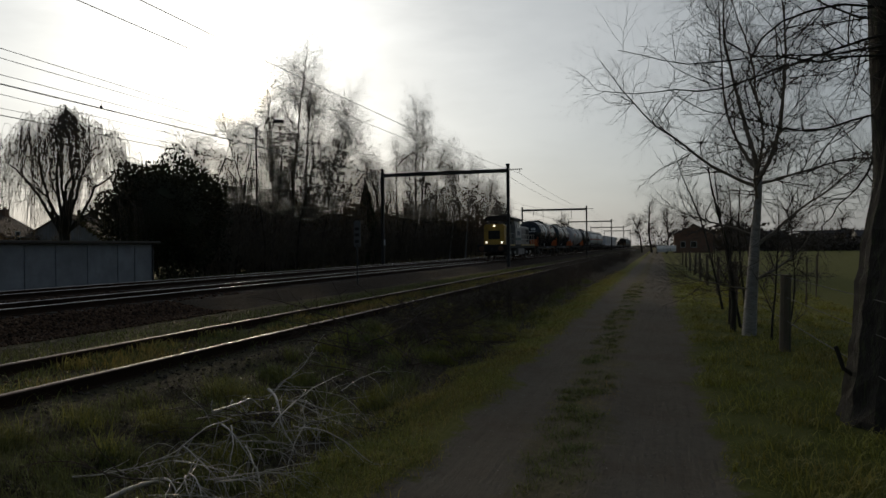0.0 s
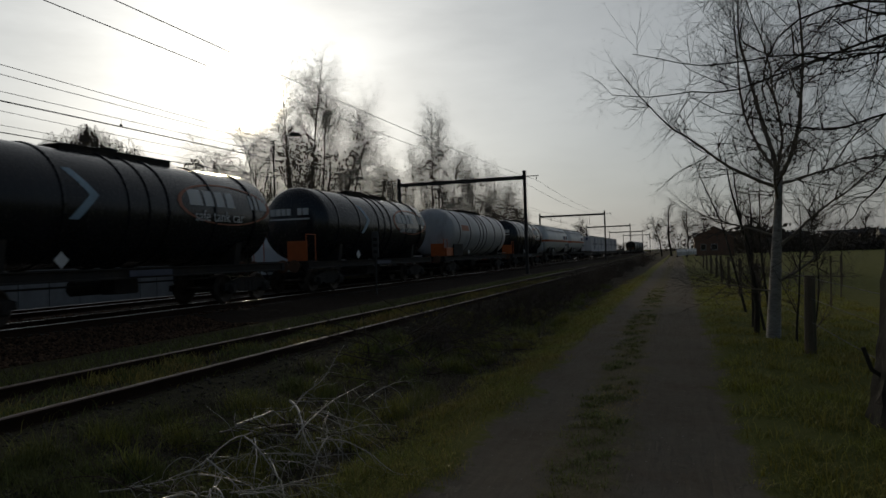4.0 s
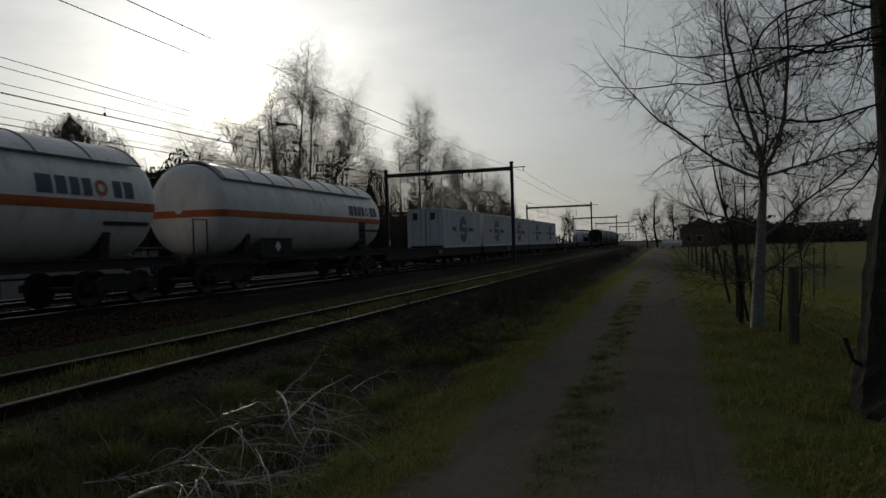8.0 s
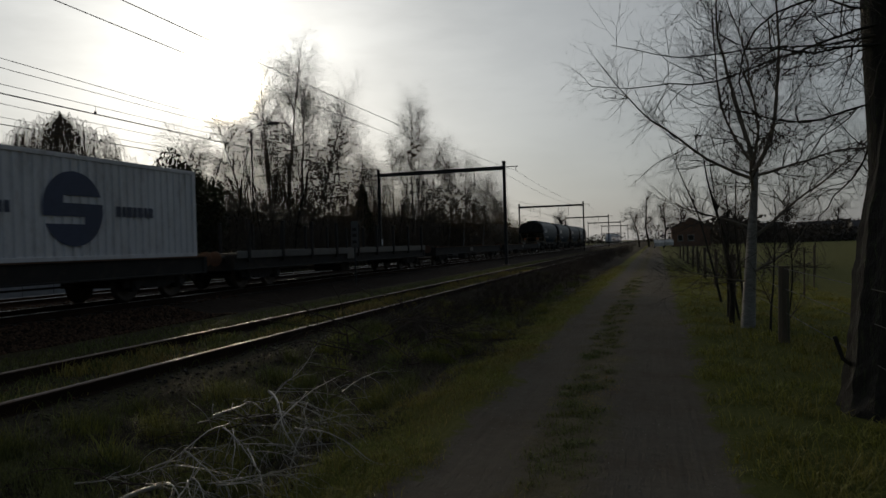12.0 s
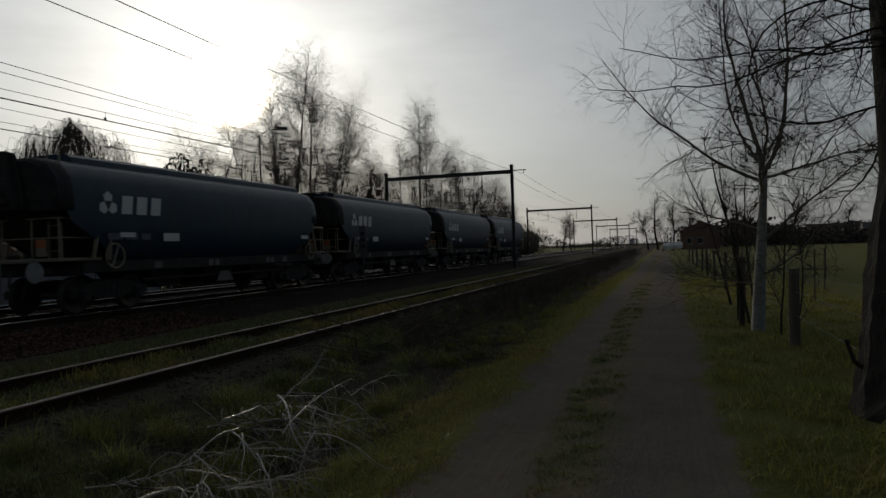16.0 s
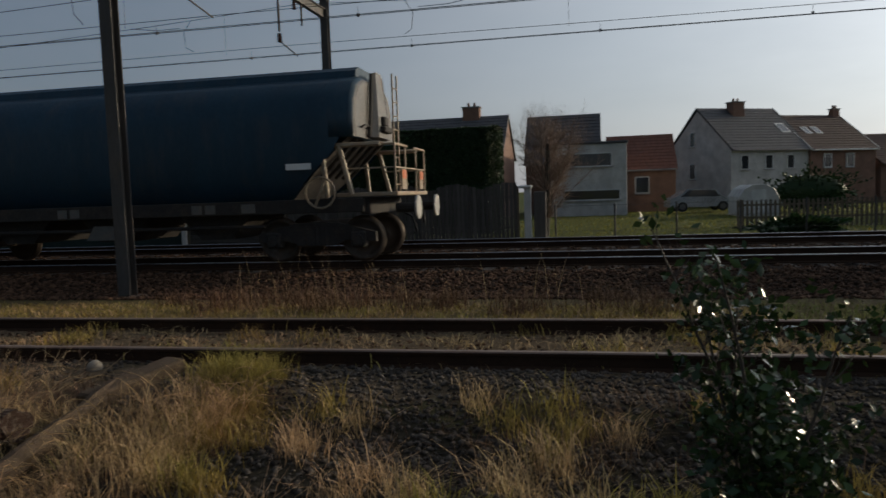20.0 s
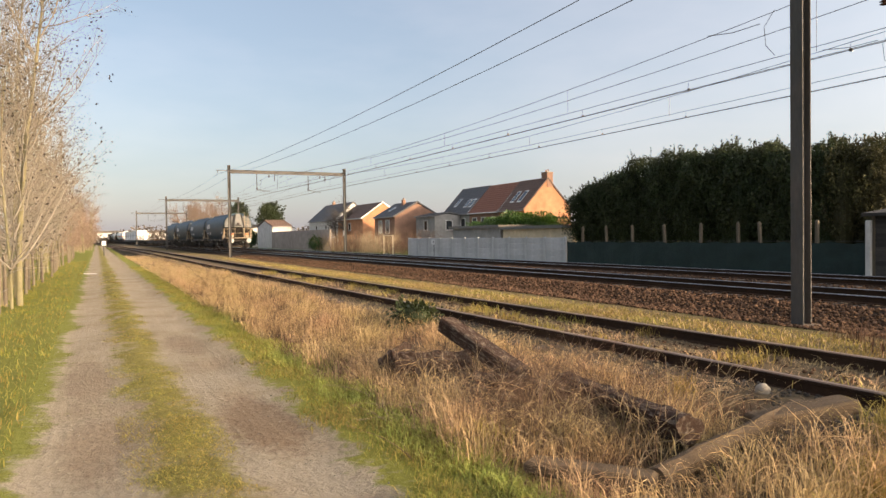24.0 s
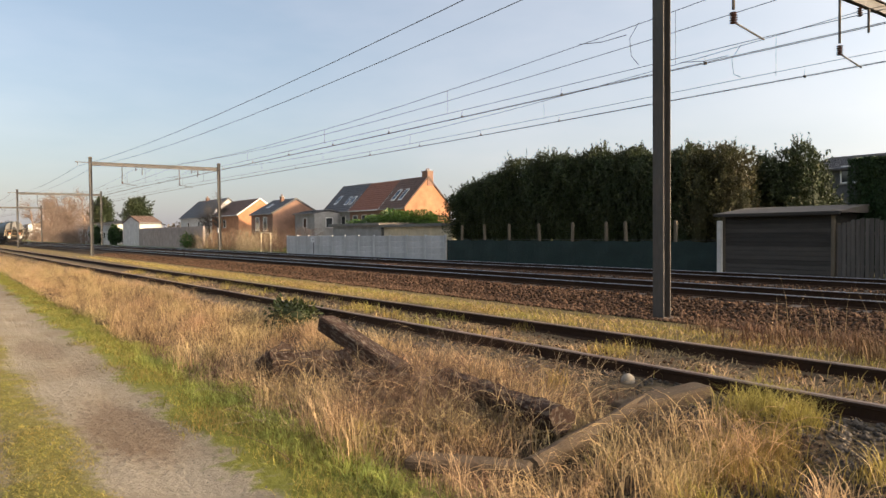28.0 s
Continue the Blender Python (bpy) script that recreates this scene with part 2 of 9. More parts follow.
M["bramble"] = leafy("dead_bramble", (0.13, 0.075, 0.04), 0.8, 0.5, 0.02, 0.1)
M["ivy"] = leafy("dark_evergreen_leaf", (0.022, 0.045, 0.014), 0.5, 0.5, 0.03, 0.12)
M["russet"] = leafy("clinging_russet_leaf", (0.13, 0.07, 0.04), 0.7, 0.5, 0.03, 0.4)
M["thicket"] = leafy("thicket_leaf", (0.10, 0.08, 0.05), 0.7, 0.5, 0.03, 0.3)
M["hedge"] = leafy("hedge_leaf", (0.031, 0.042, 0.015), 0.55, 0.55, 0.04, 0.15)
M["hedge_brown"] = leafy("browned_hedge_leaf", (0.06, 0.056, 0.022), 0.6, 0.55, 0.04, 0.15)
M["darkboard"] = surf("tarred_board", (0.06, 0.052, 0.046), 0.9, stretch=(5, 0.5, 5), bump=0.6, per_object=0.4, dirt=(0.03, 0.03, 0.026))
M["hollyleaf"] = leafy("dull_evergreen_leaf", (0.06, 0.06, 0.034), 0.5, 0.5, 0.03, 0.3)
M["laurel"] = leafy("laurel_leaf", (0.06, 0.11, 0.025), 0.35, 0.5, 0.03, 0.2)
M["holly"] = leafy("holly_leaf", (0.03, 0.055, 0.02), 0.22, 0.5, 0.02, 0.1)
M["deadleaf"] = leafy("withered_leaf", (0.045, 0.034, 0.026), 0.7, 0.4, 0.02, 0.2)
M["yellowtwig"] = surf("yellow_twig", (0.36, 0.28, 0.15), 0.8, bump=0.2)
M["stalk"] = surf("bleached_stalk", (0.36, 0.27, 0.165), 0.8, bump=0.2)
M["redtwig"] = surf("brown_twig", (0.17, 0.10, 0.06), 0.8, bump=0.2)
M["bark"] = surf("dark_bark", (0.034, 0.028, 0.022), 0.95, coarse=4, fine=30, bump=0.9, stretch=(3, 3, 0.7), dirt=(0.07, 0.085, 0.03))
M["twig"] = surf("grey_twig", (0.10, 0.08, 0.065), 0.9, bump=0.2)
M["birch"] = surf("pale_birch_bark", (0.36, 0.34, 0.31), 0.75, coarse=5, fine=18, bump=0.4, stretch=(1, 1, 3), dirt=(0.06, 0.05, 0.045), dirt_amount=0.45)
M["paletwig"] = surf("bleached_dead_wood", (0.46, 0.43, 0.38), 0.4, bump=0.2, dirt=(0.2, 0.17, 0.14))
M["log"] = surf("weathered_log", (0.055, 0.032, 0.023), 0.95, stretch=(5, 1.2, 5), coarse=3, fine=18, bump=1.0, dirt=(0.30, 0.26, 0.21), dirt_amount=0.32, spec=0.15)
M["palelog"] = surf("grey_tan_log", (0.125, 0.09, 0.06), 0.95, stretch=(5, 1.2, 5), coarse=3, fine=18, bump=1.0, dirt=(0.09, 0.06, 0.045), dirt_amount=0.35, spec=0.15)
M["post"] = surf("weathered_post", (0.16, 0.125, 0.09), 0.95, stretch=(4, 4, 0.6), bump=0.7, dirt=(0.07, 0.08, 0.035))
M["board"] = surf("weathered_board", (0.115, 0.10, 0.09), 0.9, stretch=(5, 5, 0.5), bump=0.6, per_object=0.25, dirt=(0.05, 0.055, 0.04))
M["net"] = surf("green_screen_net", (0.009, 0.027, 0.024), 0.85, fine=90, bump=0.4, stretch=(1, 1, 2))
M["panelwall"] = surf("concrete_panel", (0.50, 0.50, 0.50), 0.85, per_object=0.08, bump=0.25, dirt=(0.3, 0.29, 0.27), dirt_amount=0.2)
M["brick"] = surf("orange_brick", (0.44, 0.205, 0.105), 0.9, per_object=0.05, fine=14, bump=0.3)
M["brick2"] = surf("brown_brick", (0.26, 0.145, 0.10), 0.9, fine=14, bump=0.3)
M["whitewall"] = surf("white_render", (0.62, 0.60, 0.57), 0.85, bump=0.2, dirt=(0.42, 0.38, 0.33), dirt_amount=0.25)
M["greywall"] = surf("grey_render", (0.30, 0.29, 0.28), 0.85, bump=0.2)
M["redtile"] = surf("red_roof_tile", (0.20, 0.078, 0.048), 0.85, stretch=(1, 3, 3), bump=0.5, dirt=(0.12, 0.06, 0.04))
M["browntile"] = surf("brown_roof_tile", (0.105, 0.064, 0.05), 0.85, stretch=(1, 3, 3), bump=0.5)
M["slate"] = surf("dark_slate", (0.07, 0.07, 0.075), 0.7, stretch=(1, 3, 3), bump=0.4)
M["window"] = glassy("window_glass", (0.03, 0.035, 0.04))
M["frame"] = surf("white_window_frame", (0.7, 0.69, 0.66), 0.5, bump=0)
M["cream"] = surf("cream_facade", (0.62, 0.50, 0.34), 0.8, bump=0.2)
M["garage"] = surf("grey_concrete_panel", (0.31, 0.315, 0.33), 0.8, bump=0.2, dirt=(0.25, 0.25, 0.25))
M["roofing"] = surf("roofing_felt", (0.12, 0.10, 0.085), 0.9, bump=0.4, dirt=(0.1, 0.1, 0.06))
M["carpaint"] = surf("silver_car_paint", (0.35, 0.37, 0.40), 0.3, 0.5, bump=0, coat=0.5)
M["tyre"] = surf("tyre_rubber", (0.02, 0.02, 0.02), 0.85)
# rolling stock
M["black_tank"] = surf("black_tank_paint", (0.017, 0.019, 0.024), 0.24, dark=0.75, light=1.3, bump=0.04, dirt=(0.05, 0.045, 0.04), dirt_amount=0.3, stretch=(1, 1, 0.35))
M["white_tank"] = surf("dull_white_tank_paint", (0.55, 0.54, 0.54), 0.42, dark=0.85, light=1.08, bump=0.04, dirt=(0.22, 0.19, 0.17), dirt_amount=0.3, stretch=(1, 1, 0.35))
M["gas_tank"] = surf("white_gas_tank_paint", (0.90, 0.88, 0.86), 0.42, dark=0.88, light=1.06, bump=0.04, dirt=(0.34, 0.3, 0.27), dirt_amount=0.25, stretch=(1, 1, 0.35))
M["orange"] = surf("orange_stripe_paint", (0.56, 0.13, 0.03), 0.45, bump=0.03)
M["fadedorange"] = surf("faded_orange_plate", (0.5, 0.2, 0.12), 0.6, bump=0.03)
M["under"] = surf("grimy_underframe", (0.030, 0.026, 0.023), 0.85, bump=0.3, dirt=(0.07, 0.05, 0.035))
M["wheel"] = surf("wheel_steel", (0.09, 0.07, 0.055), 0.6, 0.5, bump=0.1)
M["white"] = surf("white_lettering", (0.75, 0.75, 0.74), 0.6, bump=0, dark=0.9, light=1.0)
M["greytext"] = surf("grey_lettering", (0.10, 0.11, 0.16), 0.6, bump=0)
M["paleblue"] = surf("pale_blue_arrow", (0.35, 0.5, 0.62), 0.5, bump=0)
M["navy"] = surf("hopper_blue_paint", (0.012, 0.041, 0.068), 0.5, spec=0.28, dark=0.8, light=1.2, bump=0.04, dirt=(0.06, 0.06, 0.065), dirt_amount=0.25, stretch=(1, 1, 0.3))
M["hopper_end"] = surf("pale_grey_end_sheet", (0.105, 0.103, 0.098), 0.5, bump=0.1, dirt=(0.16, 0.12, 0.09))
M["buffer"] = surf("worn_buffer_face", (0.34, 0.33, 0.31), 0.6, bump=0.1, dirt=(0.1, 0.08, 0.06), dirt_amount=0.3)
M["platform"] = surf("rusty_cream_rail", (0.30, 0.24, 0.165), 0.6, bump=0.1, dirt=(0.2, 0.1, 0.05))
M["yellow"] = surf("locomotive_yellow", (0.55, 0.33, 0.05), 0.5, bump=0.06, dirt=(0.2, 0.13, 0.05))
M["locogrey"] = surf("locomotive_grey", (0.27, 0.25, 0.24), 0.55, bump=0.06, dirt=(0.12, 0.1, 0.09), stretch=(1, 1, 0.4))
M["locowhite"] = surf("cab_panel_pale", (0.5, 0.49, 0.48), 0.5, bump=0.04, dirt=(0.25, 0.22, 0.2))
M["teal"] = surf("dark_teal_band", (0.03, 0.09, 0.09), 0.5, bump=0.04)
M["locoroof"] = surf("sooty_roof", (0.045, 0.035, 0.03), 0.85, bump=0.2)
M["handrail"] = surf("yellow_handrail", (0.55, 0.40, 0.12), 0.5, bump=0)
M["palerail"] = surf("white_handrail", (0.6, 0.56, 0.48), 0.5, bump=0)
M["headlight"] = glow("lit_headlight", (1.0, 0.94, 0.82), 16.0)
M["lamp_off"] = glassy("lamp_lens", (0.2, 0.2, 0.2))
M["emu_white"] = surf("railcar_pale_grey", (0.66, 0.67, 0.69), 0.4, dark=0.92, light=1.05, bump=0.02)
M["emu_grey"] = surf("railcar_grey_band", (0.2, 0.2, 0.22), 0.5, bump=0.02)
M["emu_dark"] = surf("railcar_dark_skirt", (0.05, 0.055, 0.065), 0.6, bump=0.05)
M["emu_red"] = surf("red_door_paint", (0.58, 0.07, 0.03), 0.4, bump=0.02)
M["blackglass"] = glassy("tinted_glass", (0.012, 0.014, 0.018), 0.05)
M["container"] = surf("white_container_paint", (0.8, 0.78, 0.79), 0.5, dark=0.9, light=1.05, bump=0.06, dirt=(0.3, 0.24, 0.21), dirt_amount=0.25, stretch=(1, 1, 0.4))
M["darkblue"] = surf("dark_blue_emblem", (0.05, 0.07, 0.14), 0.5, bump=0)
M["rust"] = surf("rusty_steel", (0.16, 0.085, 0.05), 0.85, bump=0.3)
M["stakewood"] = surf("wagon_floor_board", (0.17, 0.14, 0.11), 0.9, stretch=(5, 0.6, 5), bump=0.4)
M["darktwig"] = surf("dark_dead_twig", (0.075, 0.052, 0.038), 0.9, bump=0.2)
M["greytwig"] = surf("pale_grey_twig", (0.27, 0.232, 0.185), 0.85, bump=0.2)
M["mainsleeper"] = surf("grimy_concrete_sleeper", (0.075, 0.058, 0.045), 0.95, per_object=0.25, bump=0.4, dirt=(0.04, 0.03, 0.022))
M["pinkwall"] = surf("pinkish_grey_wall", (0.36, 0.30, 0.265), 0.9, bump=0.2, per_object=0.06)
M["palebark"] = surf("pale_olive_bark", (0.22, 0.19, 0.10), 0.85, coarse=4, bump=0.4, stretch=(2, 2, 0.8), dirt=(0.13, 0.11, 0.08))
M["brushtwig"] = surf("grey_brown_brush", (0.20, 0.155, 0.115), 0.9, bump=0.2)
M["pinktwig"] = surf("pinkish_twig", (0.24, 0.165, 0.12), 0.9, bump=0.1)
M["puddle"] = surf("dried_pale_mud", (0.42, 0.40, 0.37), 0.8, bump=0.3)

# ---- mesh helpers ----
class Geo:
    """A growing list of corners and faces."""

    def __init__(self):
        self.v, self.f = [], []

    def add(self, vs, fs):
        k = len(self.v)
        self.v += [tuple(p) for p in vs]
        self.f += [tuple(i + k for i in f) for f in fs]
        return self

    def box(self, x0, x1, y0, y1, z0, z1, c=0.0):
        """A block; c: the width of its chamfered edges."""
        if not c:
            vs = [(x, y, z) for z in (z0, z1) for y in (y0, y1) for x in (x0, x1)]
            return self.add(vs, [(0, 2, 3, 1), (4, 5, 7, 6), (0, 1, 5, 4), (2, 6, 7, 3), (0, 4, 6, 2), (1, 3, 7, 5)])
        ring = [(x0 + c, y0), (x1 - c, y0), (x1, y0 + c), (x1, y1 - c), (x1 - c, y1), (x0 + c, y1), (x0, y1 - c), (x0, y0 + c)]
        mx, my = (x0 + x1) / 2, (y0 + y1) / 2
        sx, sy = max(0.0, 1 - 2 * c / max(x1 - x0, 1e-6)), max(0.0, 1 - 2 * c / max(y1 - y0, 1e-6))
        inner = [(mx + (x - mx) * sx, my + (y - my) * sy) for x, y in ring]
        vs = [(*p, z0) for p in inner] + [(*p, z0 + c) for p in ring] + [(*p, z1 - c) for p in ring] + [(*p, z1) for p in inner]
        fs = [tuple(range(7, -1, -1)), tuple(range(24, 32))]
        for a in (0, 8, 16):
            fs += [(a + i, a + (i + 1) % 8, a + 8 + (i + 1) % 8, a + 8 + i) for i in range(8)]
        return self.add(vs, fs)

    def tube(self, p0, p1, r0, r1=None, n=8, caps=True):
        r1 = r0 if r1 is None else r1
        p0, p1 = Vector(p0), Vector(p1)
        d = (p1 - p0).normalized()
        a = d.orthogonal().normalized()
        b = d.cross(a)
        vs = []
        for p, r in ((p0, r0), (p1, r1)):
            vs += [p + (a * math.cos(6.2832 * i / n) + b * math.sin(6.2832 * i / n)) * r for i in range(n)]
        fs = [(i, (i + 1) % n, n + (i + 1) % n, n + i) for i in range(n)]
        if caps:
            fs += [tuple(range(n - 1, -1, -1)), tuple(range(n, 2 * n))]
        return self.add(vs, fs)

    def path(self, points, r, n=6):
        """A bent bar through points."""
        pts = [Vector(p) for p in points]
        ways = [(b - a).normalized() for a, b in zip(pts, pts[1:])]
        ref = Vector((0, 0, 1)) if abs(ways[0].z) < 0.8 else Vector((1, 0, 0))
        vs = []
        for k, p in enumerate(pts):
            d = (ways[max(k - 1, 0)] + ways[min(k, len(ways) - 1)])
            d = d.normalized() if d.length > 1e-6 else ways[max(k - 1, 0)]
            a = d.cross(ref)
            a = a.normalized() if a.length > 1e-3 else d.orthogonal().normalized()
            b = d.cross(a)
            vs += [p + (a * math.cos(6.2832 * i / n) + b * math.sin(6.2832 * i / n)) * r for i in range(n)]
        fs = [(k * n + i, k * n + (i + 1) % n, (k + 1) * n + (i + 1) % n, (k + 1) * n + i) for k in range(len(pts) - 1) for i in range(n)]
        return self.add(vs, fs + [tuple(range(n - 1, -1, -1)), tuple(range((len(pts) - 1) * n, len(pts) * n))])

    def prism(self, outline, axis, a, b):
        """An outline of (u, w) pushed from a to b along x or y; w is z."""
        n = len(outline)
        put = (lambda u, w, s: (s, u, w)) if axis == "x" else (lambda u, w, s: (u, s, w))
        vs = [put(u, w, a) for u, w in outline] + [put(u, w, b) for u, w in outline]
        fs = [(i, (i + 1) % n, n + (i + 1) % n, n + i) for i in range(n)]
        return self.add(vs, fs + [tuple(range(n - 1, -1, -1)), tuple(range(n, 2 * n))])

    def lathe(self, profile, n=24, x=0.0, z=0.0, axis="y"):
        """A profile of (along, radius) turned about an axis along y (or x, z) through x, z."""
        vs, fs = [], []
        for s, r in profile:
            for i in range(n):
                c, q = math.cos(6.2832 * i / n) * r, math.sin(6.2832 * i / n) * r
                vs.append((x + c, s, z + q) if axis == "y" else ((s, x + c, z + q) if axis == "x" else (x + c, z + q, s)))
        for k in range(len(profile) - 1):
            fs += [(k * n + i, k * n + (i + 1) % n, (k + 1) * n + (i + 1) % n, (k + 1) * n + i) for i in range(n)]
        fs += [tuple(range(n)), tuple(range((len(profile) - 1) * n, len(profile) * n))]
        return self.add(vs, fs)

    def mesh(self, name, material, smooth=False):
        me = bpy.data.meshes.new(name)
        me.from_pydata(self.v, [], self.f)
        bm = bmesh.new()
        bm.from_mesh(me)
        bmesh.ops.recalc_face_normals(bm, faces=bm.faces)
        bm.to_mesh(me)
        bm.free()
        for m in material if isinstance(material, (list, tuple)) else (material,):
            me.materials.append(m)
        if smooth:
            me.polygons.foreach_set("use_smooth", [len(p.vertices) <= 4 for p in me.polygons])
        return me


def part(name, geo, material, parent, label="", smooth=False):
    """One mesh object under a thing or a part."""
    me = geo.mesh(name, M[material] if isinstance(material, str) else material, smooth) if isinstance(geo, Geo) else geo
    ob = new(name, me)
    ob.parent = parent
    return tagged(ob, label) if label else ob


def thing(name, label, category, at=None, group="", kind=""):
    """An Empty at the base of a thing, for its parts."""
    ob = new(name)
    ob.empty_display_size = 0.3
    if at is not None:
        ob.matrix_basis = at if isinstance(at, Matrix) else Matrix.Translation(at)
    return tagged(ob, label, category, group, kind)


def solid(name, geo, material, label, category="", group="", kind="", at=None, smooth=False):
    """A thing of one mesh."""
    ob = new(name, geo.mesh(name, M[material] if isinstance(material, str) else material, smooth) if isinstance(geo, Geo) else geo)
    if at is not None:
        ob.matrix_basis = at if isinstance(at, Matrix) else Matrix.Translation(at)
    return tagged(ob, label, category, group, kind)


def mesh_np(name, verts, faces, material):
    """A mesh from arrays: corners (n, 3) and faces (m, k)."""
    me = bpy.data.meshes.new(name)
    k = faces.shape[1]
    me.vertices.add(len(verts))
    me.vertices.foreach_set("co", verts.astype(np.float32).ravel())
    me.loops.add(faces.size)
    me.loops.foreach_set("vertex_index", faces.astype(np.int32).ravel())
    me.polygons.add(len(faces))
    me.polygons.foreach_set("loop_start", np.arange(0, faces.size, k, dtype=np.int32))
    me.update(calc_edges=True)
    for m in material if isinstance(material, (list, tuple)) else (material,):
        me.materials.append(m)
    return me


# ---- ground heights ----
RAIL_SIDING, RAIL_MAIN = 0.27, 0.315          # tops of the rails
SIDING_X, NEAR_X, FAR_X = -6.55, -14.4, -18.95  # middles of the tracks
GX = (-900, -26, -23.5, -22.3, -21.3, -20.7, -12.6, -11.4, -10.7, -9.2, -8.2, -7.7, -5.5, -4.9, -4.2, -3.0, -2.4, -1.8, -1.4, -0.9, -0.5, -0.1, 0.4, 0.7, 2.0, 3.5, 900)
GZ = (-0.3, -0.10, -0.05, -0.05, 0.0, 0.13, 0.13, -0.06, -0.04, 0.03, 0.09, 0.125, 0.125, 0.08, -0.04, -0.10, -0.03, 0.0, -0.035, -0.02, 0.015, -0.02, -0.035, 0.0, -0.02, -0.06, -0.1)


def ground_z(x, y):
    z = np.interp(x, GX, GZ)
    rough = np.where((x > -5.2) & (x < -2.2), 0.10, 0.02) * (np.sin(x * 3.1 + y * 1.3) * np.sin(y * 1.9 - x * 0.7) * 0.5 + np.sin(x * 7.3 - y * 2.9) * 0.2)
    return z + rough * np.where(np.abs(y) < 80, 1.0, 0.0)


def ground_material():
    m, nt, bs = base_mat("ground")
    tc = nt.nodes.new("ShaderNodeTexCoord")
    vec = tc.outputs["Object"]
    sep = nt.nodes.new("ShaderNodeSeparateXYZ")
    nt.links.new(vec, sep.inputs[0])
    wob = noise_tex(nt, vec, 0.9, 5, 0.65)
    fine = noise_tex(nt, vec, 9.0, 5, 0.7)
    grit = noise_tex(nt, vec, 60.0, 3, 0.7)

    def op(kind, a, b):
        k = nt.nodes.new("ShaderNodeMath")
        k.operation = kind
        for s, v in enumerate((a, b)):
            if hasattr(v, "is_output"):
                nt.links.new(v, k.inputs[s])
            else:
                k.inputs[s].default_value = v
        return k.outputs[0]

    x = op("ADD", sep.outputs[0], op("ADD", ranged(nt, wob, 0.25, 0.75, -0.28, 0.28), ranged(nt, fine, 0.25, 0.75, -0.12, 0.12)))

    def band(a, b, soft=0.08):
        return op("MULTIPLY", ranged(nt, x, a - soft, a + soft), ranged(nt, x, b - soft, b + soft, 1.0, 0.0))

    def two(c, d):
        return mix_rgb(nt, ranged(nt, fine, 0.3, 0.7), c, d)

    streak = noise_tex(nt, vec, 2.2, 6, 0.7, (4.0, 0.5, 1.0))
    col = two((0.085, 0.10, 0.022), (0.135, 0.135, 0.038))                                     # meadow
    col = mix_rgb(nt, band(-900, -22.2, 0.3), col, two((0.07, 0.085, 0.022), (0.11, 0.115, 0.04)))   # gardens
    col = mix_rgb(nt, band(-22.2, -10.55, 0.15), col, two((0.024, 0.017, 0.0125), (0.05, 0.036, 0.026)))  # ballast
    col = mix_rgb(nt, band(-10.55, -8.0, 0.2), col, two((0.095, 0.07, 0.034), (0.14, 0.105, 0.055)))     # grass strip
    col = mix_rgb(nt, band(-8.0, -4.7, 0.15), col, two((0.075, 0.056, 0.036), (0.15, 0.112, 0.07)))   # siding bed
    dim_ahead = op("MULTIPLY", band(-10.55, -4.7, 0.2), ranged(nt, sep.outputs[1], 0.0, 6.0, 0.0, 0.8))
    col = mix_rgb(nt, dim_ahead, col, two((0.032, 0.032, 0.016), (0.06, 0.055, 0.03)))                     # mossy soil, also darkened ahead to paint in the dim view against the sun
    col = mix_rgb(nt, band(-4.7, -2.35, 0.15), col, two((0.030, 0.025, 0.017), (0.062, 0.051, 0.034)))    # rough ground
    col = mix_rgb(nt, band(-2.35, -1.72, 0.08), col, two((0.115, 0.12, 0.026), (0.16, 0.155, 0.04)))   # verge
    lane = mix_rgb(nt, ranged(nt, wob, 0.42, 0.68), two((0.20, 0.172, 0.134), (0.22, 0.191, 0.15)), two((0.155, 0.12, 0.084), (0.175, 0.137, 0.098)))
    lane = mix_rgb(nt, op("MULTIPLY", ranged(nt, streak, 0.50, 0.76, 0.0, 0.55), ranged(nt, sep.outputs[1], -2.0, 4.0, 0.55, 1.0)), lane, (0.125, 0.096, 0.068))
    ruts = noise_tex(nt, vec, 2.6, 4, 0.65, (6.0, 0.22, 1.0))
    lane = mix_rgb(nt, ranged(nt, ruts, 0.5, 0.72, 0.0, 0.4), lane, (0.265, 0.228, 0.175))
    lane = mix_rgb(nt, ranged(nt, grit, 0.55, 0.8, 0.0, 0.35), lane, (0.26, 0.24, 0.21))
    lane = mix_rgb(nt, ranged(nt, sep.outputs[1], -1.0, 6.0, 0.0, 0.5), lane, two((0.082, 0.072, 0.058), (0.115, 0.10, 0.08)))   # dimness of the lane towards the sun, put into its colour
    for mx, my, rx, ry in ((-1.27, -6.3, 0.34, 1.15), (-1.2, -11.6, 0.3, 1.3), (0.12, -9.0, 0.3, 1.4), (0.05, -6.2, 0.28, 1.0)):
        away = op("ADD", op("POWER", op("MULTIPLY", op("SUBTRACT", sep.outputs[0], mx), 1 / rx), 2.0), op("POWER", op("MULTIPLY", op("SUBTRACT", sep.outputs[1], my), 1 / ry), 2.0))
        wet = ranged(nt, op("ADD", away, ranged(nt, fine, 0.3, 0.7, -0.35, 0.35)), 0.45, 1.25, 0.75 if mx < -1.25 else 0.45, 0.0)
        lane = mix_rgb(nt, wet, lane, two((0.105, 0.071, 0.047), (0.13, 0.092, 0.062)))             # brown mud
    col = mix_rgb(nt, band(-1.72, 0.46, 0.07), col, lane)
    shift = ranged(nt, sep.outputs[1], -12.0, 12.0, -0.16, 0.2)
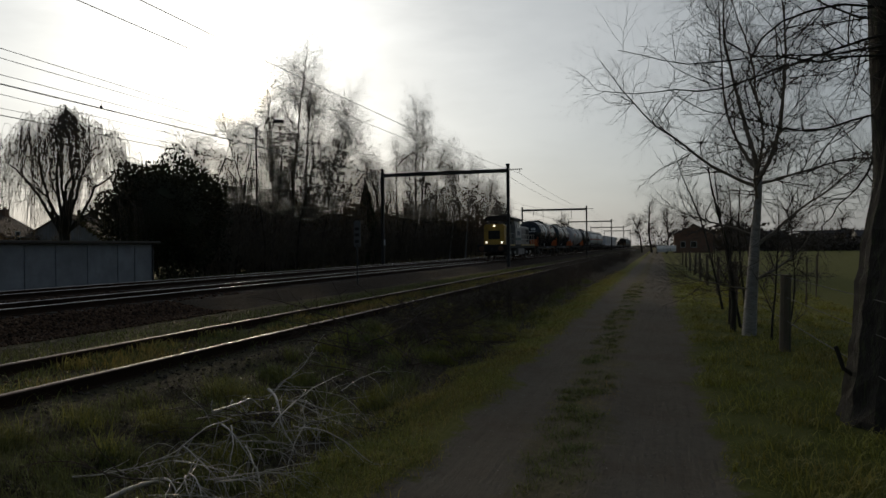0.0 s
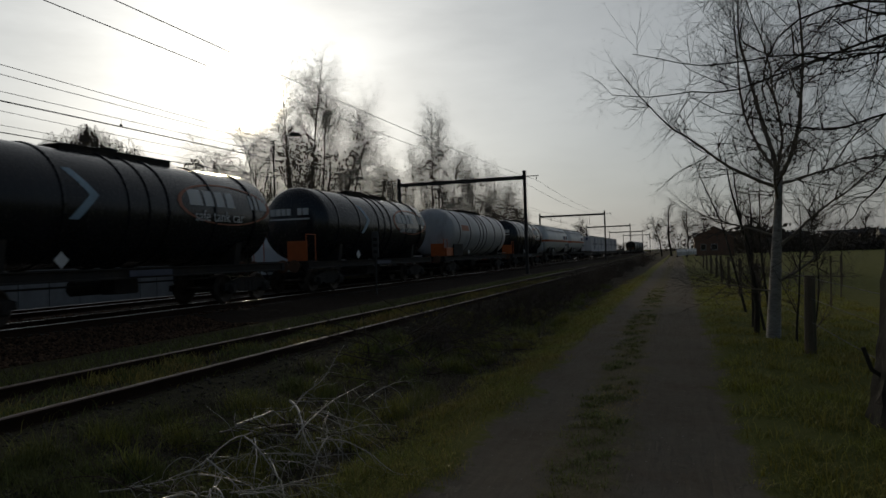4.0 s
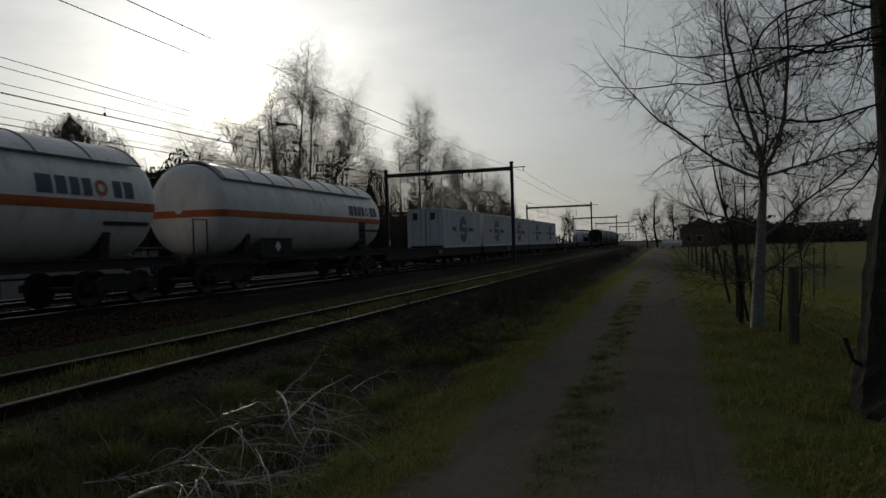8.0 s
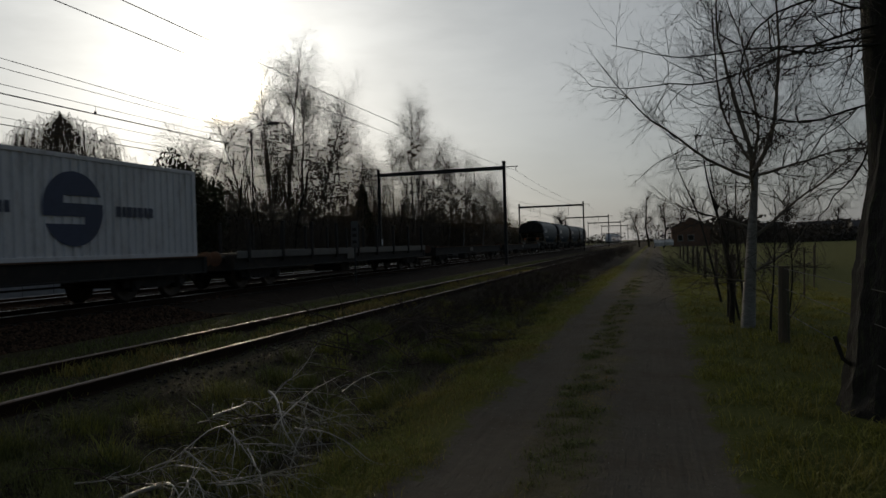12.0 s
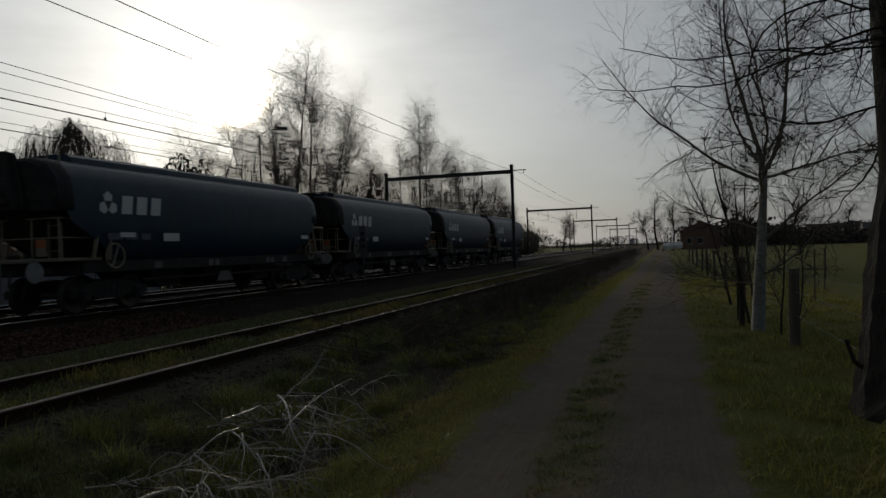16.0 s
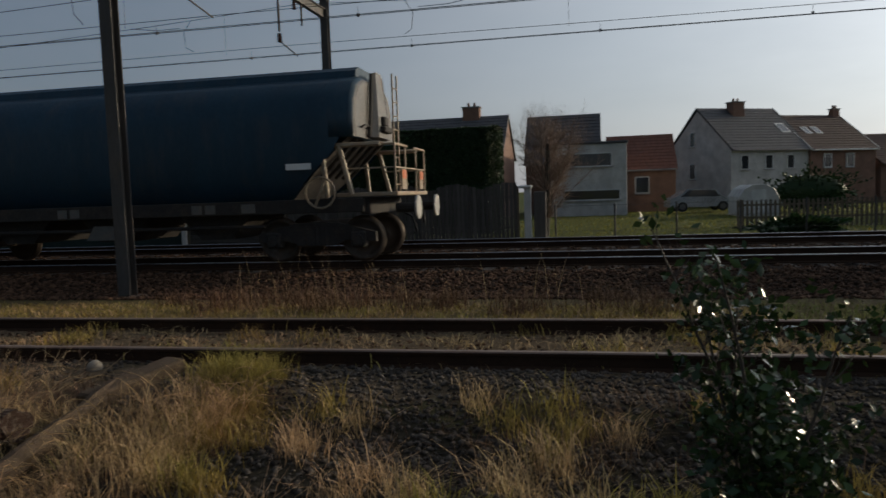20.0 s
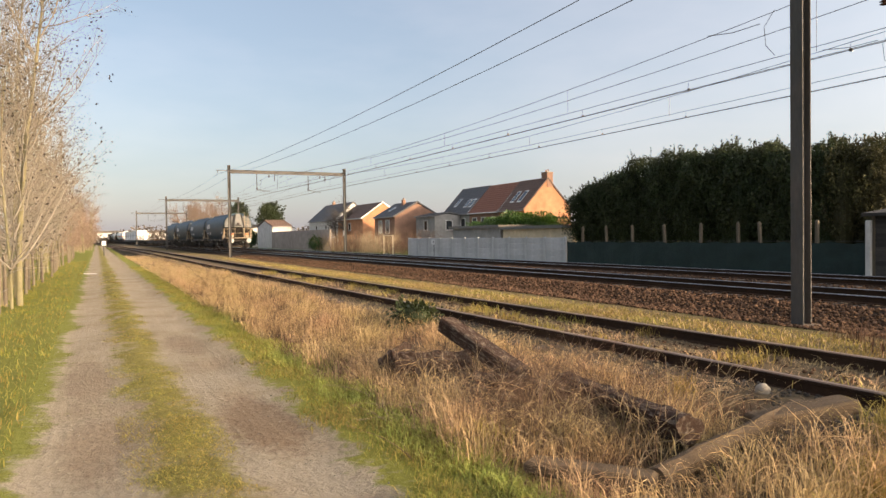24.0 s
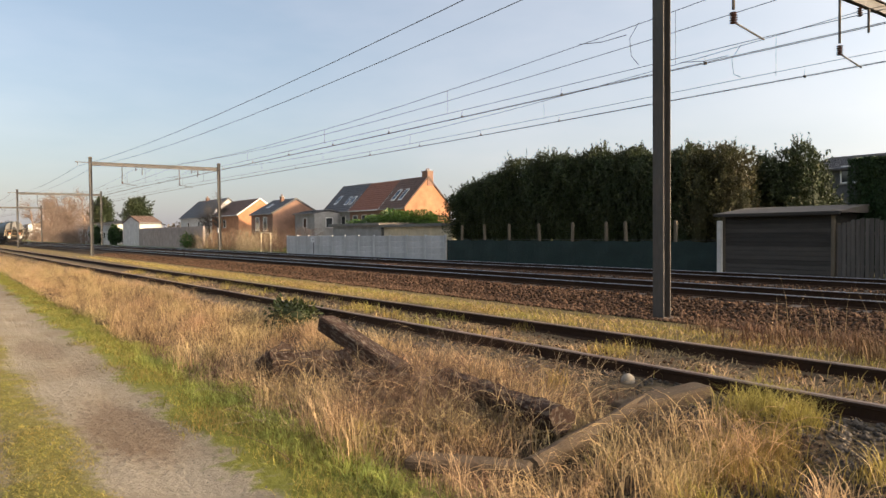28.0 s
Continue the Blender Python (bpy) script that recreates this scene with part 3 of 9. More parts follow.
    sx = op("ADD", x, shift)
    strip = op("MULTIPLY", ranged(nt, sx, -0.98, -0.78), ranged(nt, sx, -0.46, -0.28, 1.0, 0.0))
    tuft = op("MULTIPLY", strip, ranged(nt, noise_tex(nt, vec, 1.7, 3, 0.6), 0.30, 0.45))
    tuft = op("MULTIPLY", tuft, ranged(nt, sep.outputs[1], 0.0, 4.0, 1.0, 0.4))
    col = mix_rgb(nt, tuft, col, two((0.11, 0.10, 0.03), (0.16, 0.135, 0.045)))
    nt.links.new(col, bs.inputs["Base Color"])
    bs.inputs["Roughness"].default_value = 0.95
    bs.inputs["Diffuse Roughness"].default_value = 0.5
    bs.inputs["Specular IOR Level"].default_value = 0.06
    vo = nt.nodes.new("ShaderNodeTexVoronoi")
    vo.inputs["Scale"].default_value = 16.0
    nt.links.new(vec, vo.inputs["Vector"])
    h = op("ADD", op("MULTIPLY", vo.outputs["Distance"], 0.5), op("ADD", op("ADD", fine, op("MULTIPLY", op("ADD", streak, ruts), ranged(nt, sep.outputs[1], -2.0, 4.0, 0.3, 1.2))), op("MULTIPLY", grit, 0.6)))
    b = nt.nodes.new("ShaderNodeBump")
    b.inputs["Strength"].default_value, b.inputs["Distance"].default_value = 0.6, 0.05
    nt.links.new(h, b.inputs["Height"])
    nt.links.new(b.outputs[0], bs.inputs["Normal"])
    return m


def make_ground():
    xs = np.unique(np.concatenate([np.array(GX, float), np.arange(-13, 4.01, 0.16), np.arange(-30, -13, 0.6), np.arange(4, 20, 1.0), np.array([-2800, -1500, -600, -300, -150, -80, -50, 30, 50, 80, 150, 300, 700, 1500, 2800])]))
    ys = np.unique(np.concatenate([np.arange(-12, 14.01, 0.2), np.arange(-40, -12, 0.7), np.arange(14, 45, 0.7), np.arange(-90, -40, 4), np.arange(45, 90, 4), np.array([-2800, -1500, -700, -400, -250, -150, 150, 250, 400, 700, 1500, 2800])]))
    gx, gy = np.meshgrid(xs, ys)
    v = np.stack([gx.ravel(), gy.ravel(), ground_z(gx.ravel(), gy.ravel())], -1)
    nx, ny = len(xs), len(ys)
    i = (np.arange(ny - 1)[:, None] * nx + np.arange(nx - 1)).ravel()
    f = np.stack([i, i + 1, i + nx + 1, i + nx], -1)
    me = mesh_np("ground", v, f, ground_material())
    me.polygons.foreach_set("use_smooth", np.ones(len(f), bool))
    tagged(new("ground", me), "flat ground with a rutted dirt lane, grass verges, ballast and a meadow", "ground", kind="structure")


make_ground()


# ---- railway tracks ----
BEND_Y, BEND_X = (-900, -250, -166, -110, -93, -62, -40, -20, 0, 1500), (24.0, 5.4, 3.2, 1.8, 1.35, 0.85, 0.62, 0.28, 0.0, 0.0)


def bend(y):
    """How far the line has turned towards the lane at y."""
    return float(np.interp(y, BEND_Y, BEND_X))


def rail_geo(x, top, y0, y1, cut):
    """A flat-bottomed rail; cut: the head's two top faces alone, or all the rest."""
    out = [(-0.065, -0.16), (0.065, -0.16), (0.065, -0.145), (0.012, -0.125), (0.012, -0.045), (0.035, -0.035), (0.036, -0.012)]
    left = [(-a, b) for a, b in reversed(out[2:])]
    g = Geo()
    outline = ((0.036, -0.012), (0.028, 0.0), (-0.028, 0.0), (-0.036, -0.012)) if cut == "head" else out + left
    n = len(outline)
    ys = [y0] + [y for y in BEND_Y if y0 < y < y1] + [y1]
    vs = [(x + a + bend(y), y, top + b) for y in ys for a, b in outline]
    fs = [(k * n + i, k * n + (i + 1) % n, (k + 1) * n + (i + 1) % n, (k + 1) * n + i) for k in range(len(ys) - 1) for i in range(n)]
    return g.add(vs, fs + [tuple(range(n)), tuple(range((len(ys) - 1) * n, len(ys) * n))])


def make_track(name, label, x, top, head, sleeper_mat, dy, near, half, tilt):
    tr = thing(name, label, "railway track", kind="structure")
    for s in (-0.752, 0.752):
        r = part("rail", rail_geo(x + s, top, -900, 1500, "body"), "rail", tr)
        part("rail_head", rail_geo(x + s, top, -900, 1500, "head"), head, r)
    z = top - 0.17
    me = Geo().box(-half, half, -0.12, 0.12, -0.16, 0.0, 0.015).mesh("sleeper", M[sleeper_mat])
    rng = random.Random(5)
    y = near[0]
    while y < near[1]:
        ob = part("sleeper", me, sleeper_mat, tr)
        ob.location, ob.rotation_euler = (x + bend(y) + rng.uniform(-tilt, tilt), y, z + rng.uniform(-0.012, 0.004)), (0, 0, rng.uniform(-tilt, tilt) * 0.5)
        y += dy
    g = Geo()
    for lo, hi in ((-240, near[0] - dy), (near[1], 260)):
        y = lo
        while y < hi:
            g.box(x + bend(y) - half, x + bend(y) + half, y - 0.12, y + 0.12, z - 0.1, z)
            y += dy
    tagged(part("far_sleepers", g, sleeper_mat, tr), kind="stuff")
    return tr


make_track("siding_track", "rusty disused siding with overgrown wooden sleepers", SIDING_X, RAIL_SIDING, "oldhead", "sleeper", 0.62, (-40, 40), 1.3, 0.03)
make_track("near_main_track", "worn main line track on brown ballast with concrete sleepers", NEAR_X, RAIL_MAIN, "railhead", "mainsleeper", 0.6, (-50, 50), 1.25, 0.01)
make_track("far_main_track", "worn main line track on brown ballast with concrete sleepers", FAR_X, RAIL_MAIN, "railhead", "mainsleeper", 0.6, (-50, 50), 1.25, 0.01)

# ---- overhead line ----
MAST_NEAR, MAST_FAR, BEAM_Z = -11.0, -21.3, 7.35
PORTALS = [-166.0, -110.0, -62.0, -8.15, 52.6, 113.0, 173.5, 233.0, 292.0]


def make_portal():
    p = thing("catenary_portal", "tall grey steel railway portal with two masts and insulators", "catenary mast", group="overhead line portals")
    for x in (MAST_NEAR, MAST_FAR):
        g = Geo()
        # a broad-flanged column: two flanges and a web
        for s in (-0.1, 0.1):
            g.box(x + s - 0.011, x + s + 0.011, -0.12, 0.12, -0.3, 7.85, 0.004)
        g.box(x - 0.09, x + 0.09, -0.012, 0.012, -0.3, 7.8)
        m = part("mast", g, "mast", p)
        part("concrete_foot", Geo().box(x - 0.26, x + 0.26, -0.28, 0.28, -0.5, -0.01, 0.04), "sleeper", m)
        part("cap", Geo().box(x - 0.13, x + 0.13, -0.14, 0.14, 7.75, 7.88, 0.02), "mast", m)
    b = Geo()
    for z in (BEAM_Z - 0.14, BEAM_Z + 0.14):
        b.box(MAST_FAR, MAST_NEAR, -0.07, 0.07, z - 0.012, z + 0.012)
    b.box(MAST_FAR, MAST_NEAR, -0.012, 0.012, BEAM_Z - 0.14, BEAM_Z + 0.14)
    part("beam", b, "mast", p)
    part("outrigger", Geo().box(MAST_NEAR, MAST_NEAR + 1.1, -0.03, 0.03, BEAM_Z + 0.05, BEAM_Z + 0.11).box(MAST_NEAR + 0.9, MAST_NEAR + 0.94, -0.02, 0.02, BEAM_Z - 0.2, BEAM_Z + 0.05), "mast", p)
    part("number_plate", Geo().box(MAST_FAR + 0.14, MAST_FAR + 0.16, -0.13, 0.13, 1.75, 2.2), "white", p, "small white plate on the mast")
    for tx, lean in ((NEAR_X, 1.0), (FAR_X, 1.0)):
        for dx in (0.55, -1.0):
            part("drop_tube", Geo().tube((tx + dx + 0.5, 0, BEAM_Z - 0.1), (tx + dx + 0.5, 0, BEAM_Z - 1.25 if dx > 0 else BEAM_Z - 0.75), 0.035, n=8), "mast", p)
        g = Geo()
        for k in range(5):
            g.lathe([(BEAM_Z - 1.3 - k * 0.05, 0.04), (BEAM_Z - 1.32 - k * 0.05, 0.085), (BEAM_Z - 1.34 - k * 0.05, 0.04)], 10, tx + 1.05, 0.0, axis="z")
        part("insulator", g, "insul", p)
        part("registration_arm", Geo().tube((tx + 1.05, 0, BEAM_Z - 1.5), (tx - 0.1, 0, RAIL_MAIN + 5.35), 0.02, n=6), "mast", p)
        g = Geo()
        for k in range(4):
            g.lathe([(BEAM_Z - 0.2 - k * 0.06, 0.03), (BEAM_Z - 0.22 - k * 0.06, 0.075), (BEAM_Z - 0.25 - k * 0.06, 0.03)], 10, tx, 0.0, axis="z")
        part("insulator", g, "insul", p)
    return p


portal = make_portal()
portal.matrix_basis = Matrix.Translation((0, PORTALS[0], 0))
PORTAL_X = [3.2, 1.8, 0.75, 0.05, 0, 0, 0, 0, 0]   # the line bends a little towards the lane behind
portal.location.x = PORTAL_X[0]
for x, y in list(zip(PORTAL_X, PORTALS))[1:]:
    copy_thing(portal, Matrix.Translation((x, y, 0)))


def sagged(x0, z0, x1, z1, y0, y1, sag, n=8):
    return [(x0 + (x1 - x0) * k / n, y0 + (y1 - y0) * k / n, z0 + (z1 - z0) * k / n - sag * 4 * (k / n) * (1 - k / n)) for k in range(n + 1)]


def make_wires():
    # each track: a messenger, an auxiliary wire close over the contact wires, and two contact wires side by side
    for tx, zc, zm in ((NEAR_X, 5.46, 7.0), (FAR_X, 5.72, 7.12)):
        w = thing("catenary", "thin dark contact and messenger wires with droppers over the track", "overhead wires", kind="structure")
        contact, carrier, drops, second, helper = Geo(), Geo(), Geo(), Geo(), Geo()
        for k, (a, b) in enumerate(zip(PORTALS, PORTALS[1:])):
            zig = 0.2 if k % 2 else -0.2
            ba, bb = PORTAL_X[k], PORTAL_X[k + 1]
            za, sag = zc + 0.28, 0.85
            contact.path(sagged(tx - zig + ba, zc, tx + zig + bb, zc, a, b, 0.06, 4), 0.0085, 5)
            second.path(sagged(tx - zig + 0.06 + ba, zc + 0.01, tx + zig + 0.06 + bb, zc + 0.01, a, b, 0.07, 4), 0.0085, 5)
            helper.path(sagged(tx - zig + ba, za, tx + zig + bb, za, a, b, 0.12, 6), 0.008, 5)
            carrier.path(sagged(tx - zig + ba, zm, tx + zig + bb, zm, a, b, sag, 12), 0.009, 5)
            for j in range(12):
                f = (j + 0.5) / 12
                y, x = a + (b - a) * f, tx - zig + 2 * zig * f + ba + (bb - ba) * f
                top = zm - sag * 4 * f * (1 - f)
                if j % 2:
                    drops.tube((x, y, za - 0.12), (x, y, top), 0.005, n=4)
                drops.tube((x + 0.03, y + 0.8, zc - 0.02), (x, y + 0.8, za - 0.1), 0.005, n=4)
                drops.box(x - 0.02, x + 0.02, y + 0.77, y + 0.83, zc - 0.04, zc + 0.03)
            # jumpers that loop from the messenger to the contact wire beside each portal
            for y, u in ((a + 3.2, 1), (b - 3.2, -1)):
                x = tx + (ba if u > 0 else bb)
                drops.path([(x, y, zm - 0.2), (x + 0.05, y + u * 0.25, zm - 0.55), (x + 0.05, y + u * 0.2, zm - 1.0), (x, y, za)], 0.009, 4)
                drops.path([(x, y + u * 2.0, zm - 0.3), (x, y + u * 1.2, zm - 0.42), (x, y + u * 0.4, zm - 0.42)], 0.01, 4)
        part("contact_wire", contact, "wire", w)
        part("second_contact_wire", second, "wire", w)
        part("auxiliary_wire", helper, "wire", w)
        part("messenger_wire", carrier, "wire", w)
        tagged(part("dropper_wire", drops, "wire", w), kind="stuff")
    for x, z, sag in ((MAST_NEAR + 0.92, BEAM_Z - 0.25, 0.5), (MAST_NEAR - 0.3, BEAM_Z - 0.2, 0.55), (MAST_FAR + 3.2, BEAM_Z + 0.35, 0.6)):
        g = Geo()
        for k, (a, b) in enumerate(zip(PORTALS, PORTALS[1:])):
            g.path(sagged(x + PORTAL_X[k], z, x + PORTAL_X[k + 1], z, a, b, sag, 10), 0.011, 5)
        solid("feeder_wire", g, "wire", "long dark feeder wire sagging between the portals", "cable", kind="structure")


make_wires()

# ---- rolling stock ----
# local y runs along the train (its head at lower y), local x = + towards the lane, z from the rail tops
SPEED = 17.78


def wheelset():
    g = Geo()
    for s in (-0.75, 0.75):
        g.lathe([(s - 0.065, 0.12), (s - 0.065, 0.455), (s - 0.045, 0.475), (s - 0.035, 0.45), (s + 0.065, 0.44), (s + 0.065, 0.38), (s + 0.03, 0.36), (s + 0.03, 0.14), (s + 0.075, 0.12)], 20, 0.0, 0.0, axis="x")
    g.tube((-1.0, 0, 0), (1.0, 0, 0), 0.075, n=10)
    return g.mesh("wheelset", M["wheel"], True)


WHEELSET = wheelset()
SPINNERS = []


def add_bogie(parent, y, material="under", base=0.9, z=0.46):
    """A two-axle bogie: side frames with springs and axle boxes, a bolster, two wheelsets."""
    b = Geo()
    for s in (-1, 1):
        x = s * 1.0
        b.prism([(y - base - 0.35, z - 0.05), (y - base - 0.35, z + 0.14), (y - 0.45, z + 0.34), (y + 0.45, z + 0.34), (y + base + 0.35, z + 0.14), (y + base + 0.35, z - 0.05), (y + base - 0.3, z - 0.02), (y + 0.35, z - 0.12), (y - 0.35, z - 0.12), (y - base + 0.3, z - 0.02)], "x", x - 0.06, x + 0.06)
        for q in (-base, base):
            b.box(x - 0.12 * 1, x + 0.14, y + q - 0.15, y + q + 0.15, z - 0.16, z + 0.16, 0.03)
            b.tube((x + s * 0.14, y + q, z), (x + s * 0.18, y + q, z), 0.11, n=10)
        for q in (-0.2, 0.0, 0.2):
            b.tube((x, y + q, z - 0.1), (x, y + q, z + 0.25), 0.075, n=8)
    b.box(-1.0, 1.0, y - 0.2, y + 0.2, z + 0.12, z + 0.36, 0.03)
    bog = part("bogie", b, material, parent)
    for q in (-base, base):
        w = part("wheelset", WHEELSET, "wheel", bog)
        w.matrix_basis = Matrix.Translation((0, y + q, z))
        SPINNERS.append((w, parent, y + q, z))
    return bog


def add_buffers(parent, y, out, z=1.06, head="rust"):
    """Two buffers, a screw coupling and hoses on an end at y that looks along out (-1 or 1)."""
    for x in (-0.87, 0.87):
        g = Geo().tube((x, y, z), (x, y + out * 0.4, z), 0.1, n=12)
        b = part("buffer", g, "under", parent)
        part("buffer_head", Geo().lathe([(y + out * 0.4, 0.1), (y + out * 0.42, 0.24), (y + out * 0.46, 0.24), (y + out * 0.47, 0.16)], 16, x, z), head, b)
    part("coupling", Geo().box(-0.05, 0.05, min(y, y + out * 0.3), max(y, y + out * 0.3), z - 0.08, z + 0.06, 0.01).tube((0, y + out * 0.3, z), (0, y + out * 0.36, z - 0.35), 0.03), "under", parent)
    part("brake_hose", Geo().path([(0.35, y, z - 0.1), (0.37, y + out * 0.2, z - 0.2), (0.36, y + out * 0.28, z - 0.5)], 0.025), "tyre", parent)


def underframe(parent, half, width, z0, z1, material="under"):
    g = Geo()
    for x in (-width, width - 0.16):
        g.prism([(x, z0), (x + 0.16, z0), (x + 0.16, z0 + 0.03), (x + 0.1, z0 + 0.05), (x + 0.1, z1 - 0.05), (x + 0.16, z1 - 0.03), (x + 0.16, z1), (x, z1)], "y", -half, half)
    for s in (-1, 1):
        g.box(-width + 0.02, width - 0.02, s * half - 0.1, s * half + 0.1, z0 - 0.02, z1 - 0.01, 0.02)
    for k in range(-3, 4):
        g.box(-width + 0.17, width - 0.17, k * half / 4 - 0.05, k * half / 4 + 0.05, z0 + 0.04, z1 - 0.04)
    f = part("underframe", g, material, parent)
    part("brake_gear", Geo().tube((-0.3, -0.9, z0 - 0.22), (-0.3, 0.9, z0 - 0.22), 0.2, n=12).box(0.2, 0.7, -0.5, 0.35, z0 - 0.4, z0, 0.03).tube((0.1, -half * 0.6, z0 - 0.15), (0.1, half * 0.6, z0 - 0.15), 0.025), material, parent)
    return f


def placards(parent, x, y, z, n=2):
    for k in range(n):
        g = Geo().prism([(y, z - 0.2 + k * 0.42), (y + 0.2, z + k * 0.42), (y, z + 0.2 + k * 0.42), (y - 0.2, z + k * 0.42)], "x", x, x + 0.015)
        part("hazard_placard", g, "white", parent, "white diamond hazard placard")


def bar_text(parent, x, y, z, widths, h, material, gap=0.35, slant=0.0, name="lettering", follow=None):
    """A row of plain bars in the place of lettering on a side; follow(z) gives the side's x."""
    g = Geo()
    for w in widths:
        if follow:
            rows = 4
            for r in range(rows):
                za, zb = z + h * r / rows, z + h * (r + 1) / rows
                xa, xb = follow(za), follow(zb)
                g.add([(xa - 0.01, y, za), (xa + 0.012, y, za), (xb + 0.012, y, zb), (xb - 0.01, y, zb), (xa - 0.01, y + w, za), (xa + 0.012, y + w, za), (xb + 0.012, y + w, zb), (xb - 0.01, y + w, zb)],
                      [(0, 1, 2, 3), (4, 7, 6, 5), (1, 5, 6, 2), (0, 3, 7, 4), (0, 4, 5, 1), (3, 2, 6, 7)])
        else:
            g.prism([(y, z), (y + w, z), (y + w + slant * h, z + h), (y + slant * h, z + h)], "x", x, x + 0.012)
        y += w + gap * h
    return part(name, g, material, parent)


def words(parent, text, size, m, material, name="lettering"):
    """Raised flat words in the built-in typeface."""
    cu = bpy.data.curves.new(name, "FONT")
    cu.body, cu.size, cu.extrude = text, size, 0.004
    cu.materials.append(M[material])
    ob = new(name, cu)
    ob.parent = parent
    ob.matrix_basis = m
    return ob


SIDE = Matrix(((0, 0, 1, 0), (1, 0, 0, 0), (0, 1, 0, 0), (0, 0, 0, 1)))   # writing that faces +x and reads along +y


def barrel(half, r, z, dome=0.55, n=40, taper=0.0):
    pr = [(-half, 0.02)]
    for k in range(1, 7):
        a = k / 6 * math.pi / 2
        pr.append((-half + dome * (1 - math.cos(a)), r * math.sin(a) ** 0.62))
    pr += [(0.0, r + taper)]
    return Geo().lathe(pr + [(-a, b) for a, b in reversed(pr[:-1])], n, 0.0, z)


def hoop(y, r, z, w=0.05, t=0.035):
    return Geo().lathe([(y - w, r - 0.02), (y - w, r + t), (y + w, r + t), (y + w, r - 0.02)], 40, 0.0, z)


def end_platform(parent, y, out, material="orange", z=1.25):
    g = Geo().box(-1.2, 1.2, min(y, y + out * 0.75), max(y, y + out * 0.75), z - 0.07, z, 0.01)
    p = part("end_platform", g, "under", parent)
    for x in (-1.15, 1.15):
        g = Geo().path([(x, y, z), (x, y, z + 1.0), (x, y + out * 0.7, z + 1.0), (x, y + out * 0.7, z)], 0.022)
        part("end_rail", g, material, p)
    part("end_guard", Geo().box(0.35, 1.2, y + out * 0.72 - 0.015, y + out * 0.72 + 0.015, z, z + 0.75, 0.006), material, p, "orange end guard plate")


